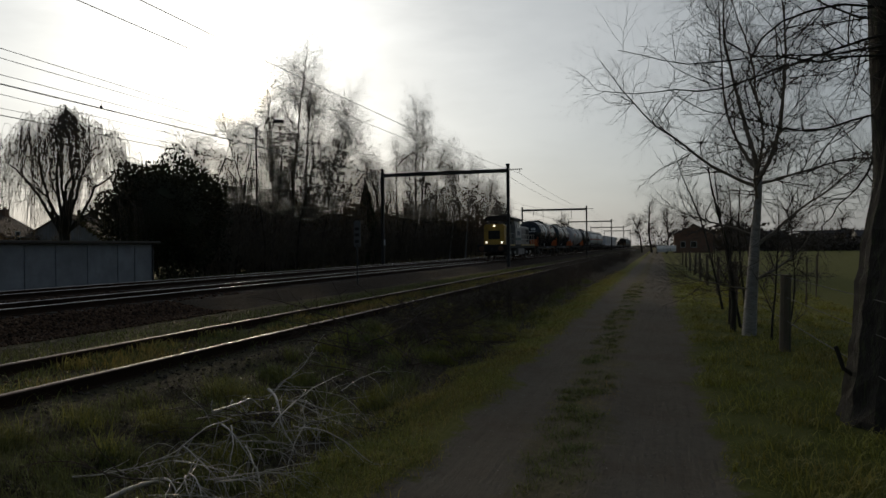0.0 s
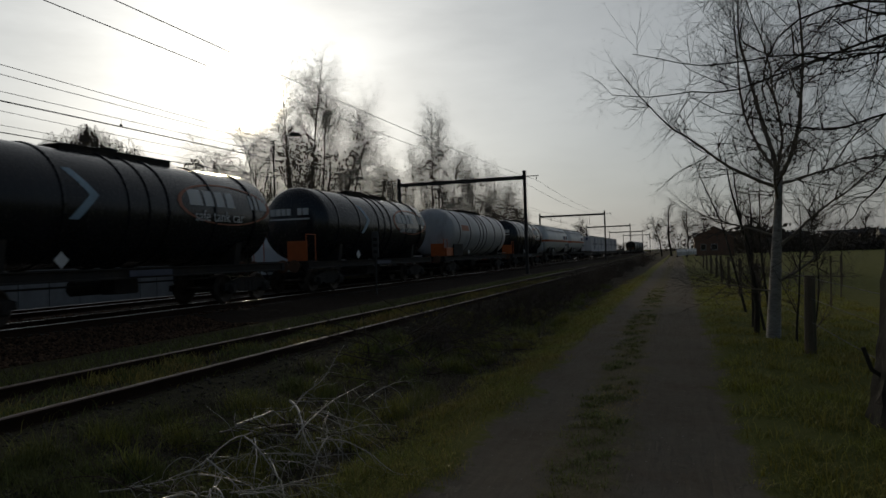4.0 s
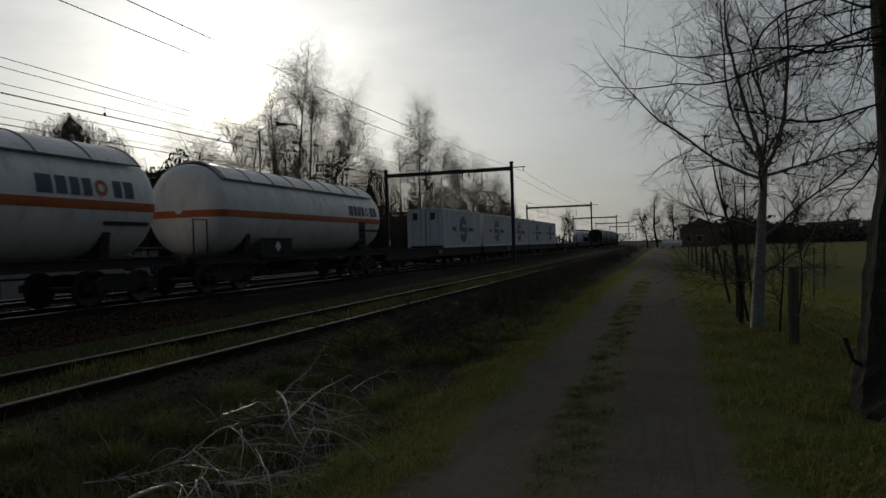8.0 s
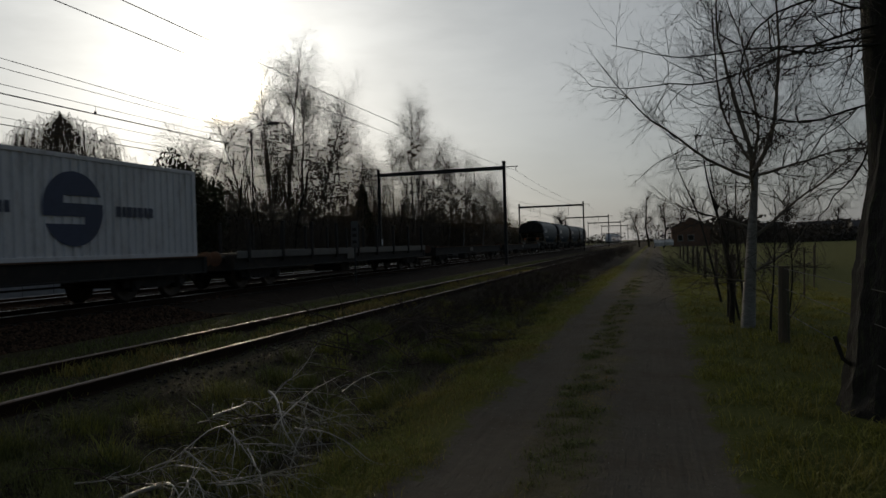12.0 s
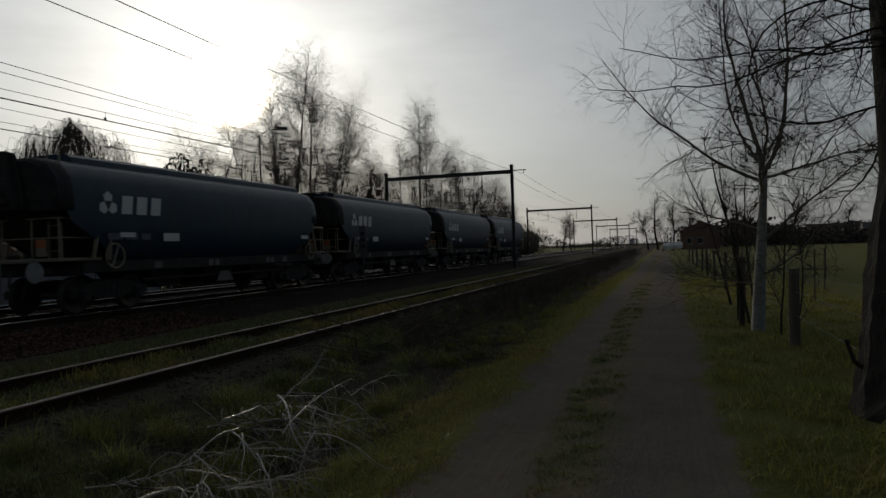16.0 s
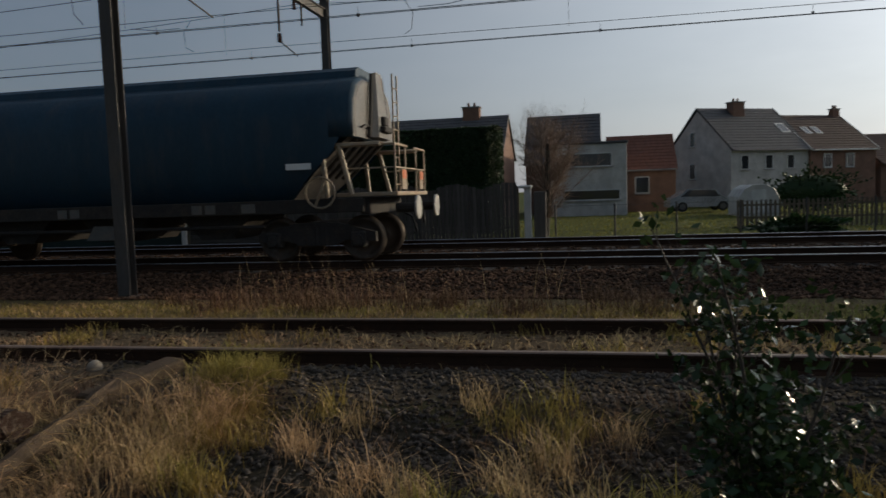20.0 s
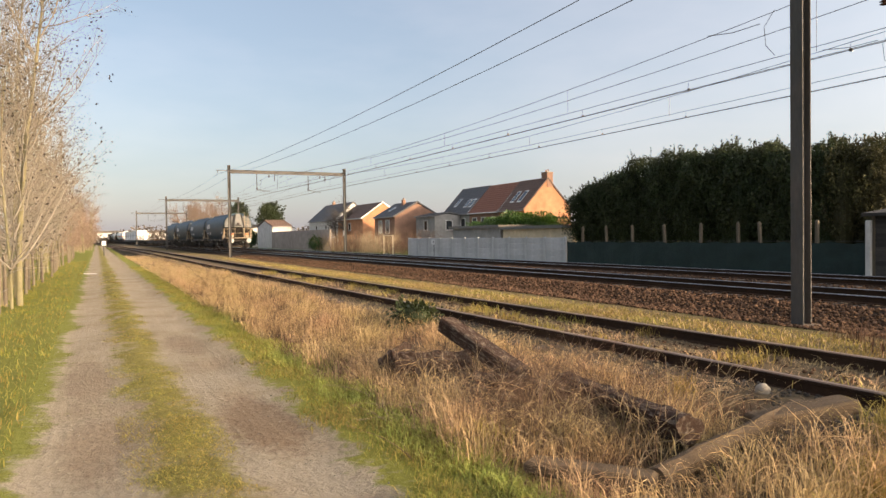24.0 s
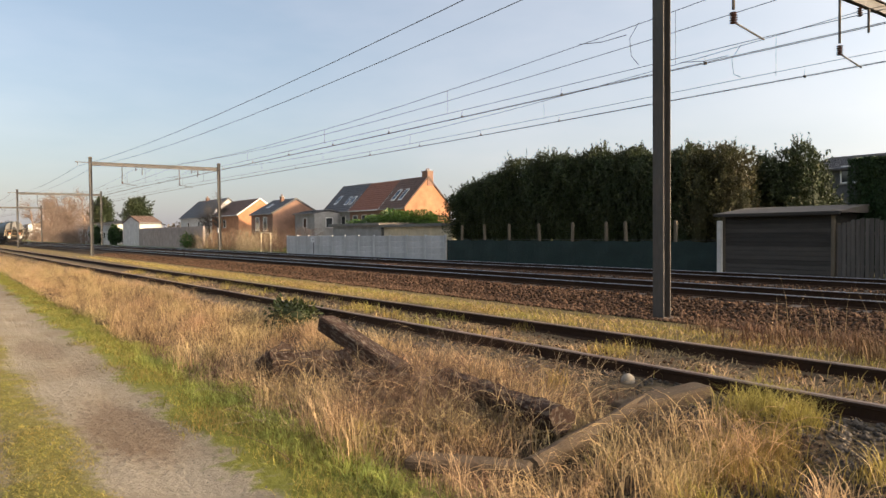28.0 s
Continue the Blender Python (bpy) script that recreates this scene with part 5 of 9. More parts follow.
    for k in range(3):
        a = math.radians(90 + 120 * k)
        cy, cz = -5.15 + 0.17 * math.cos(a), 2.66 + 0.17 * math.sin(a)
        pts = [(cy + 0.15 * math.cos(a + q), cz + 0.15 * math.sin(a + q)) for q in (0.0, 1.2, 2.2, 4.08, 5.08)]
        g.prism(pts, "x", 1.452, 1.472)
    part("three_leaf_mark", g, "white", w, "pale three-part mark")
    for k in range(3):
        y = -4.72 + k * 0.52
        part("pale_bar", Geo().prism([(y, 2.44), (y + 0.36, 2.44), (y + 0.42, 2.90), (y + 0.06, 2.90)], "x", 1.452, 1.472), "white", w)
    bar_text(w, 1.462, -5.2, 1.8, (0.5, 0.45, 0.35), 0.16, "greytext", 0.6)
    part("notice_plate", Geo().box(1.462, 1.474, -3.2, -2.56, 1.76, 1.98), "white", w)
    for y, wd in ((-3.4, 0.3), (-1.05, 0.22), (-0.75, 0.22), (2.1, 0.22), (2.4, 0.22), (3.2, 0.3)):
        part("small_plate", Geo().box(1.302, 1.31, y, y + wd, 1.04, 1.22), "hopper_end", w)
    return w


def locomotive():
    w = thing("locomotive", "grey and yellow diesel shunting locomotive with centre cab, lit headlights", "locomotive")
    F = 7.1
    part("frame", Geo().box(-1.4, 1.4, -F, F, 1.05, 1.42, 0.03), "under", w)
    part("walkway_edge", Geo().box(1.4, 1.44, -F + 0.6, -3.75, 1.3, 1.42).box(1.4, 1.44, -0.6, F - 0.1, 1.3, 1.42), "handrail", w, "yellow walkway edge")
    def hood(y0, y1, top, name):
        return part(name, Geo().prism([(-0.92, 1.42), (-0.92, top - 0.18), (-0.78, top), (0.78, top), (0.92, top - 0.18), (0.92, 1.42)], "y", y0, y1), "locogrey", w)
    h1 = hood(-6.15, -3.5, 3.25, "front_hood")
    part("yellow_nose", Geo().prism([(-0.95, 1.42), (-0.95, 3.1), (-0.8, 3.28), (0.8, 3.28), (0.95, 3.1), (0.95, 1.42)], "y", -6.35, -5.55), "yellow", w, "yellow front of the hood")
    h2 = hood(-0.6, 6.3, 3.3, "rear_hood")
    part("radiator_grille", Geo().box(0.92, 0.94, 4.3, 6.0, 1.7, 3.0, 0.01), "under", h2)
    for k in range(9):
        part("grille_slat", Geo().box(0.94, 0.955, 4.35, 5.95, 1.78 + k * 0.135, 1.82 + k * 0.135), "locoroof", h2)
    for y in (0.4, 1.5, 2.6, 3.6):
        part("hood_door", Geo().box(0.92, 0.935, y, y + 0.95, 1.55, 3.0, 0.008), "locogrey", h2)
    for y in (-5.3, -4.4):
        part("hood_door", Geo().box(0.92, 0.935, y, y + 0.8, 1.55, 2.95, 0.008), "locogrey", h1)
    # cab
    cab = part("cab", Geo().prism([(-1.42, 1.42), (-1.42, 2.9), (-1.28, 3.72), (1.28, 3.72), (1.42, 2.9), (1.42, 1.42)], "y", -3.6, -0.65), "locogrey", w)
    part("cab_panel", Geo().box(1.42, 1.435, -3.55, -0.7, 2.05, 2.9, 0.006), "locowhite", cab, "pale side panel with the running number")
    part("teal_band", Geo().box(1.42, 1.432, -3.5, -0.75, 1.82, 2.05), "teal", cab)
    bar_text(cab, 1.437, -2.75, 2.28, (0.26, 0.26, 0.26, 0.26), 0.42, "greytext", 0.22, name="running_number")
    for y in (-2.55, -1.6):
        win = part("cab_window", Geo().add([(1.425, y, 2.98), (1.425, y + 0.7, 2.98), (1.315, y + 0.62, 3.6), (1.315, y + 0.02, 3.6)], [(0, 1, 2, 3)]), "window", cab)
        f = Geo()
        q = [(1.43, y, 2.98), (1.43, y + 0.7, 2.98), (1.32, y + 0.62, 3.6), (1.32, y + 0.02, 3.6)]
        f.path(q + [q[0]], 0.025, 5)
        part("window_frame", f, "palerail", win)
    for s, y in ((-1, -3.61), (1, -0.64)):
        for x in (-0.65, 0.65):
            part("end_window", Geo().box(x - 0.42, x + 0.42, y - 0.01, y + 0.01, 3.3, 3.62), "window", cab)
    part("cab_roof", Geo().prism([(-1.45, 3.7), (-1.3, 3.95), (-0.8, 4.1), (0.8, 4.1), (1.3, 3.95), (1.45, 3.7)], "y", -4.3, -0.1), "locoroof", cab, "sooty overhanging cab roof")
    part("roof_horn", Geo().box(-0.3, 0.3, -2.6, -1.8, 4.08, 4.25, 0.04), "locoroof", cab)
    part("tail_lamp", Geo().lathe([(-3.66, 0.06), (-3.6, 0.08)], 10, 1.1, 3.1), "lamp_off", cab)
    for x, z in ((-0.72, 1.62), (0.72, 1.62), (0.0, 3.12)):
        part("headlight", Geo().lathe([(-6.42, 0.06), (-6.40, 0.075), (-6.36, 0.085)], 14, x, z), "headlight", w, "lit white headlight")
    part("nose_grille", Geo().box(-0.55, 0.55, -6.37, -6.35, 1.9, 2.7, 0.01), "under", w)
    for s in (-1, 1):
        part("headstock", Geo().box(-1.4, 1.4, s * F - 0.06, s * F + 0.06, 0.75, 1.42, 0.02), "under", w)
        add_buffers(w, s * (F + 0.05), s)
        add_bogie(w, s * 3.9, base=1.15, z=0.48)
        part("step", Geo().path([(1.38, s * 6.7, 1.35), (1.38, s * 6.7, 0.45), (1.38, s * 6.2, 0.45), (1.38, s * 6.2, 1.35)], 0.025).box(1.2, 1.42, min(s * 6.2, s * 6.7), max(s * 6.2, s * 6.7), 0.42, 0.46).box(1.2, 1.42, min(s * 6.2, s * 6.7), max(s * 6.2, s * 6.7), 0.85, 0.89), "under", w)
    part("fuel_tank", Geo().box(-1.3, 1.3, -1.6, 1.7, 0.42, 1.05, 0.06), "locogrey", w)
    for y in (-5.2, -3.0, -1.0, 1.2, 3.2, 5.2):
        part("axle_box_cover", Geo().box(1.18, 1.3, y - 0.16, y + 0.16, 0.55, 0.8, 0.03), "locowhite", w)
    # handrails along the walkways
    for a, b in ((-6.9, -3.8), (-0.5, 6.9)):
        n = max(2, round((b - a) / 1.4))
        for k in range(n + 1):
            y = a + (b - a) * k / n
            part("handrail_post", Geo().tube((1.36, y, 1.42), (1.36, y, 2.42), 0.02, n=6), "palerail", w)
        for z in (1.92, 2.42):
            part("handrail", Geo().tube((1.36, a, z), (1.36, b, z), 0.02, n=6), "palerail", w)
    return w


def railcar(label, half, nose):
    """One car of the electric train; nose: -1, 0 or 1, the end that has the driver's cab."""
    w = thing("railcar", label, "train car", group="cars of the passenger train")
    prof = [(-1.25, 0.62), (-1.42, 0.85), (-1.44, 2.3), (-1.38, 3.3), (-1.12, 3.72), (-0.6, 3.85), (0.6, 3.85), (1.12, 3.72), (1.38, 3.3), (1.44, 2.3), (1.42, 0.85), (1.25, 0.62)]
    end = half - (2.3 if nose else 0.0)
    y0, y1 = (-half + 0.3, end) if nose >= 0 else (-end, half - 0.3)
    body = part("body", Geo().prism(prof, "y", y0, y1 if nose else half - 0.3), "emu_white", w, smooth=False)
    if nose:
        rows = [(0.0, 1.0, 1.0), (0.7, 0.985, 0.97), (1.3, 0.95, 0.88), (1.8, 0.88, 0.72), (2.15, 0.76, 0.52), (2.3, 0.66, 0.40)]
        g = Geo()
        n = len(prof)
        for d, sx, sz in rows:
            g.v += [(x * sx, nose * (end + d), 0.62 + (z - 0.62) * sz) for x, z in prof]
        for k in range(len(rows) - 1):
            g.f += [(k * n + i, k * n + (i + 1) % n, (k + 1) * n + (i + 1) % n, (k + 1) * n + i) for i in range(n)]
        g.f.append(tuple(range((len(rows) - 1) * n, len(rows) * n)))
        ns = part("nose", g, "emu_white", w, "rounded driving end", smooth=True)
        part("windscreen", Geo().add([(s * 1.2, nose * (end + 0.85), 2.35) for s in (-1, 1)] + [(s * 1.02, nose * (end + 2.02), 2.3) for s in (-1, 1)] + [(s * 0.85, nose * (end + 0.6), 3.75) for s in (-1, 1)] + [(s * 0.8, nose * (end + 1.55), 3.1) for s in (-1, 1)], [(0, 2, 6, 4), (1, 5, 7, 3), (2, 3, 7, 6), (4, 6, 7, 5)]), "blackglass", ns)
        part("cab_side_window", Geo().prism([(nose * (end + 0.1), 2.25), (nose * (end + 1.5), 2.25), (nose * (end + 1.1), 3.0), (nose * (end + 0.1), 3.1)], "x", 1.385, 1.41), "blackglass", ns)
        part("coupler", Geo().box(-0.3, 0.3, nose * (half - 0.1) - 0.3, nose * (half - 0.1) + 0.3, 0.75, 1.1, 0.04), "emu_dark", w)
    part("skirt", Geo().box(-1.36, 1.36, -half + 0.5, half - 0.5 - (1.5 if nose else 0), 0.3, 0.7, 0.03), "emu_dark", w)
    part("roof_cover", Geo().prism([(-1.13, 3.74), (-0.6, 3.87), (0.6, 3.87), (1.13, 3.74), (0.6, 3.90), (-0.6, 3.90)], "y", y0 + 0.05, (y1 if nose else half - 0.3) - 0.05), "emu_dark", w, "dark roof")
    part("grey_band", Geo().box(1.365, 1.40, y0 + 0.02, y1 - 0.02, 3.12, 3.3), "emu_grey", w)
    for y in (-half * 0.45, half * 0.42):
        d = part("door", Geo().box(1.42, 1.46, y - 0.8, y + 0.8, 0.72, 3.0, 0.02), "emu_red", w, "red sliding doors")
        for s in (-0.37, 0.37):
            part("door_window", Geo().box(1.46, 1.468, y + s - 0.2, y + s + 0.2, 1.5, 2.6), "blackglass", d)
    spans = [(-half + 1.0, -half * 0.45 - 1.0), (-half * 0.45 + 1.0, half * 0.42 - 1.0), (half * 0.42 + 1.9, half * 0.42 + 3.9)]
    for a, b in spans:
        if b - a < 0.8:
            continue
        g = part("window_band", Geo().box(1.425, 1.45, a, b, 1.38, 2.42, 0.01), "blackglass", w)
        k = max(1, round((b - a) / 1.8))
        for j in range(1, k):
            y = a + (b - a) * j / k
            part("window_bar", Geo().box(1.45, 1.456, y - 0.04, y + 0.04, 1.39, 2.41), "emu_dark", g)
    for y, ln in ((-half * 0.62, 5.2), (-half * 0.1, 6.0), (half * 0.46, 5.6)):
        part("roof_box", Geo().box(-1.0, 1.0, y - ln / 2, y + ln / 2, 3.84, 4.14, 0.06), "emu_dark", w)
    for s in (-1, 1):
        add_bogie(w, s * (half - 3.4), base=1.2)
    part("gangway", Geo().box(-0.9, 0.9, -half - 0.05 if nose >= 0 else half - 0.3, -half + 0.3 if nose >= 0 else half + 0.05, 0.95, 3.5, 0.05), "emu_dark", w)
    return w


def pantograph(parent, y):
    g = Geo().path([(-0.5, y, 4.1), (-0.3, y + 1.1, 4.6), (-0.6, y, 5.15)], 0.03).path([(0.5, y, 4.1), (0.3, y + 1.1, 4.6), (0.6, y, 5.15)], 0.03).tube((-0.8, y, 5.2), (0.8, y, 5.2), 0.035, n=6)
    part("pantograph", g, "under", parent)


TRAIN = []   # thing, where its middle stands at the start, speed along y, x, z


def ride(ob, y, speed=-SPEED, x=NEAR_X, z=RAIL_MAIN):
    ob.matrix_basis = Matrix.Translation((x, y, z))
    TRAIN.append((ob, y, speed, x, z))
    return ob


def copied(ob):
    """A twin of a wagon, whose wheels turn too."""
    before = {o: k for k, o in enumerate((ob, *ob.children_recursive))}
    twin = copy_thing(ob, ob.matrix_basis.copy())
    made = (twin, *twin.children_recursive)
    for a, b in zip(before, made):
        for w, p, y, z in list(SPINNERS):
            if w is a:
                SPINNERS.append((b, twin, y, z))
    return twin


UNIT = 1.185
ride(locomotive(), 68.9)
black_label = "black bogie tank wagon with steel hoops and pale marks"
tank_a = ride(tank_wagon("black", 6.0, label=black_label), UNIT * 72.5)
ride(copied(tank_a), UNIT * 85.4)
ride(tank_wagon("white", 7.0, 1.5, label="dull white bogie tank wagon with steel hoops and a faded plate"), UNIT * 99.5 + 0.45)
ride(copied(tank_a), UNIT * 113.4 + 0.75)
gas_a = ride(tank_wagon("gas", 7.05, 1.48, 2.66, label="white gas tank wagon with an orange band and sun shield"), UNIT * 127.0 + 0.6)
ride(tank_wagon("gas", 6.55, 1.48, 2.66, label="white gas tank wagon with an orange band, slightly shorter"), UNIT * 140.5 + 0.6)
flat_a = ride(flat_wagon(9.3, "low skeletal container wagon, half empty"), UNIT * 155.1)
flat_b = ride(copied(flat_a), UNIT * 171.6)
flat_c = ride(copied(flat_a), UNIT * 187.6)
tagged(flat_b, "low skeletal container wagon under two white containers")
tagged(flat_c, "low skeletal container wagon under two white containers")
box_a = ride(container("white ribbed container with a dark blue round emblem"), UNIT * 159.0 + 0.25, z=RAIL_MAIN + 1.16)
for s in (167.7, 175.5, 183.8, 191.4):
    ride(copied(box_a), UNIT * s, z=RAIL_MAIN + 1.16)
ride(flat_wagon(9.7, "long flat wagon with rusty stakes and a pale side plank", True), UNIT * 205.0)
flat_d = ride(copied(flat_a), UNIT * 223.0)
ride(copied(flat_a), UNIT * 240.5)
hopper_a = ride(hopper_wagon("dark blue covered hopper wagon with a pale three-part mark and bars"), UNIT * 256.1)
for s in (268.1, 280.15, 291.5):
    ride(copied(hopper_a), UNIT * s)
EMU_SPEED = 33.0
EMU_NOSE = 27.2 - EMU_SPEED * 1.5
lead = ride(railcar("pale grey electric train car with red doors, leading end", 13.4, 1), EMU_NOSE - 13.4, EMU_SPEED, FAR_X)
ride(railcar("pale grey electric train car with red doors, middle car", 12.6, 0), EMU_NOSE - 40.0, EMU_SPEED, FAR_X)
tail = ride(railcar("pale grey electric train car with red doors, trailing end", 13.4, -1), EMU_NOSE - 66.6, EMU_SPEED, FAR_X)
pantograph(lead, -6.0)


def on_line(x, y, z):
    """A place on the bending line, turned along it."""
    return Matrix.Translation((x + bend(y), y, z)) @ Matrix.Rotation(-math.atan((bend(y + 6) - bend(y - 6)) / 12), 4, "Z")


def motions():
    """The two trains run past at an even pace; wheels turn while they are near."""
    marks = [0, 0.1, 0.3, 1] + list(range(2, 28)) + [27.7, 27.9, 28]
    for ob, y, v, x, z in TRAIN:
        walk(ob, [(t, on_line(x, y + v * t, z)) for t in marks])
    start = {ob: (y, v) for ob, y, v, x, z in TRAIN}
    for w, top, yy, zz in SPINNERS:
        y, v = start[top]
        mid = -y / v
        a, b = max(0.0, mid - 3.2), min(28.0, mid + 3.2)
        rows, turn, step = [(0.0, 0.0)], 0.0, 1 / FPS
        if b > a:
            k = math.ceil(a * FPS) + 1
            while k * step < b:
                turn -= math.copysign(min(abs(v) * step / 0.46, 1.45), v)
                rows.append((k * step, turn))
                k += 1
        if rows[-1][0] < 28.0:
            rows.append((28.0, turn))
        walk(w, [(t, Matrix.Translation((0, yy, zz)) @ Matrix.Rotation(q, 4, "X")) for t, q in rows])

# ---- plants ----
def sticks(name, segs, n, material):
    """Tapered limbs from rows of x0 y0 z0 x1 y1 z1 r0 r1; rows that go on from each other share a ring."""
    s = np.array(segs, float)
    m = len(s)
    p0, p1 = s[:, :3], s[:, 3:6]
    d = p1 - p0
    d /= np.maximum(np.linalg.norm(d, axis=1, keepdims=True), 1e-9)
    linked = np.zeros(m, bool)
    linked[1:] = np.abs(p0[1:] - p1[:-1]).max(1) < 1e-7
    first = np.maximum.accumulate(np.where(linked, 0, np.arange(m)))
    ref = np.where(np.abs(d[first, 2:3]) < 0.8, np.array([[0, 0, 1.0]]), np.array([[1.0, 0, 0]]))
    nxt = np.zeros(m, bool)
    nxt[:-1] = linked[1:]
    dn = d.copy()
    dn[:-1][nxt[:-1]] += d[1:][nxt[:-1]]
    ang = 2 * np.pi * np.arange(n) / n

    def rings(c, way, r, f):
        way = way / np.maximum(np.linalg.norm(way, axis=1, keepdims=True), 1e-9)
        a = np.cross(way, f)
        a /= np.maximum(np.linalg.norm(a, axis=1, keepdims=True), 1e-9)
        b = np.cross(way, a)
        return c[:, None] + (a[:, None] * np.cos(ang)[None, :, None] + b[:, None] * np.sin(ang)[None, :, None]) * r[:, None, None]

    ends = rings(p1, dn, s[:, 7], ref)
    free = np.nonzero(~linked)[0]
    starts = rings(p0[free], d[free], s[free, 6], ref[free])
    at = np.zeros(m, int)
    at[free] = m + np.arange(len(free))
    at[linked] = np.nonzero(linked)[0] - 1
    v = np.concatenate([ends, starts]).reshape(-1, 3)
    i, j = np.arange(n), (np.arange(n) + 1) % n
    lo, hi = at[:, None] * n, np.arange(m)[:, None] * n
    f = np.stack([lo + i, lo + j, hi + j, hi + i], -1).reshape(-1, 4)
    me = mesh_np(name, v, f, M[material])
    me.polygons.foreach_set("use_smooth", np.ones(len(f), bool))
    return me


def grow(rng, p, d, length, r, level, spec, out):
    """Limbs that bend, taper and branch; out: a list of sticks for each level."""
    s = spec[level]
    n = s["segs"]
    step = length / n
    d = d.normalized()
    for i in range(n):
        d = (d + Vector((rng.gauss(0, 1), rng.gauss(0, 1), rng.gauss(0, 1))) * s["wiggle"] + Vector((0, 0, s["rise"]))).normalized()
        q = p + d * step
        ra, rb = r * (1 - s["taper"] * i / n), r * (1 - s["taper"] * (i + 1) / n)
        out[level].append((*p, *q, ra, rb))
        if level + 1 < len(spec) and (i + 1) / n > s["bare"]:
            t = spec[level + 1]
            want = s["kids"] / (n * (1 - s["bare"]))
            for _ in range(int(want) + (rng.random() < want % 1)):
                side = d.orthogonal().normalized()
                side.rotate(Matrix.Rotation(rng.uniform(0, 6.2832), 3, d))
                a = radians(rng.gauss(t["angle"], 10))
                kd = d * math.cos(a) + side * math.sin(a)
                along = 1 - 0.55 * (i / n)
                at = p + (q - p) * rng.random()
                grow(rng, at, kd, t["length"] * along * rng.uniform(0.65, 1.2), min(rb * 0.75, t["r"] * along * rng.uniform(0.8, 1.2)), level + 1, spec, out)
        p = q


def lv(segs, kids, bare, wiggle, rise, taper, angle=0, length=0, r=0):
    return dict(segs=segs, kids=kids, bare=bare, wiggle=wiggle, rise=rise, taper=taper, angle=angle, length=length, r=r)


def bare_tree(name, label, at, stems, spec, seed, bark="bark", twig="twig", group="", sides=(8, 6, 3), leaves=None, at_pose=None, extra=(), bush=False):
    """A leafless tree: a trunk for each stem, limbs, and a crown of fine twigs. stems: rows of (dx, dy, lean, length, radius)."""
    rng = random.Random(seed)
    t = thing(name, label, "bush" if bush else "tree", at_pose if at_pose is not None else Vector(at), group)
    rest = []
    tips = []
    for dx, dy, lean, length, r in stems:
        out = [[] for _ in spec]
        grow(rng, Vector((dx, dy, -0.1)), Vector(lean), length, r, 0, spec, out)
        if bush:
            rest += out[0]
        else:
            part("trunk", sticks("trunk", out[0], sides[0], bark), bark, t)
        rest += [q for level in out[1:] for q in level]
        tips += out[-1]
    for p, d, length, r in extra:
        out = [[] for _ in spec]
        grow(rng, Vector(p), Vector(d), length, r, 1, spec, out)
        part("limb", sticks("limb", out[1], sides[1], "greytwig" if bark == "birch" else bark), bark, t)
        rest += [q for level in out[2:] for q in level]
        tips += out[-1]
    tagged(part("twig_tangle" if bush else "crown", sticks("crown", rest, sides[2], twig), twig, t), kind="stuff")
    if leaves:
        mat, count, size = leaves
        pts = np.array([tips[rng.randrange(len(tips))][3:6] for _ in range(count)])
        tagged(part("foliage", leaf_mesh("foliage", pts, size, seed, mat), mat, t), kind="stuff")
    return t


def leaf_mesh(name, pts, size, seed, material, long=1.6, up=0.0):
    """Small bent leaves or sprays at random turns round given points."""
    rng = np.random.default_rng(seed)
    n = len(pts)
    a = rng.normal(size=(n, 3)) + np.array([0.0, 0.0, up])
    a /= np.linalg.norm(a, axis=1, keepdims=True)
    b = np.cross(a, rng.normal(size=(n, 3)))
    b /= np.linalg.norm(b, axis=1, keepdims=True)
    c = np.cross(a, b)
    s = size * rng.uniform(0.6, 1.3, (n, 1))
    v = np.stack([pts - a * s * long * 0.5, pts + b * s * 0.5 + c * s * 0.12, pts + a * s * long * 0.5, pts - b * s * 0.5 + c * s * 0.12], 1).reshape(-1, 3)
    k = np.arange(n)[:, None] * 4
    f = np.concatenate([k + np.array([0, 1, 2]), k + np.array([0, 2, 3])], 1).reshape(-1, 3)
    return mesh_np(name, v, f, M[material])


def blob_points(rng, n, centre, radii, rough=0.18, shell=0.35, flat=2.0):
    """Points in the outer layer of a lumpy rounded body."""
    d = rng.normal(size=(n, 3))
    d /= np.linalg.norm(d, axis=1, keepdims=True)
    sup = (np.abs(d) ** flat).sum(1, keepdims=True) ** (-1 / flat)
    lump = 1 + rough * (np.sin(d[:, :1] * 5.1 + d[:, 1:2] * 3.7 + centre[1]) * np.cos(d[:, 2:] * 6.3 + centre[0]) + 0.6 * np.sin(d[:, 1:2] * 11 + d[:, 2:] * 9 + centre[1]))
    q = d * sup * lump * (1 - shell * rng.random((n, 1)) ** 1.6)
    return np.array(centre) + q * np.array(radii)


def core(centre, radii, seed, flat=2.0):
    """A dark lumpy inside for a dense crown."""
    rng = np.random.default_rng(seed)
    nu, nv = 16, 10
    u, w = np.meshgrid(np.linspace(0, 2 * np.pi, nu, endpoint=False), np.linspace(-1.35, 1.35, nv))
    d = np.stack([np.cos(u) * np.cos(w), np.sin(u) * np.cos(w), np.sin(w)], -1).reshape(-1, 3)
    sup = (np.abs(d) ** flat).sum(1, keepdims=True) ** (-1 / flat)
    v = np.array(centre) + d * sup * np.array(radii) * (0.74 + 0.08 * rng.random((len(d), 1)))
    i = (np.arange(nv - 1)[:, None] * nu + np.arange(nu)).ravel()
    j = (np.arange(nv - 1)[:, None] * nu + (np.arange(nu) + 1) % nu).ravel()
    return v, np.stack([i, j, j + nu, i + nu], -1)


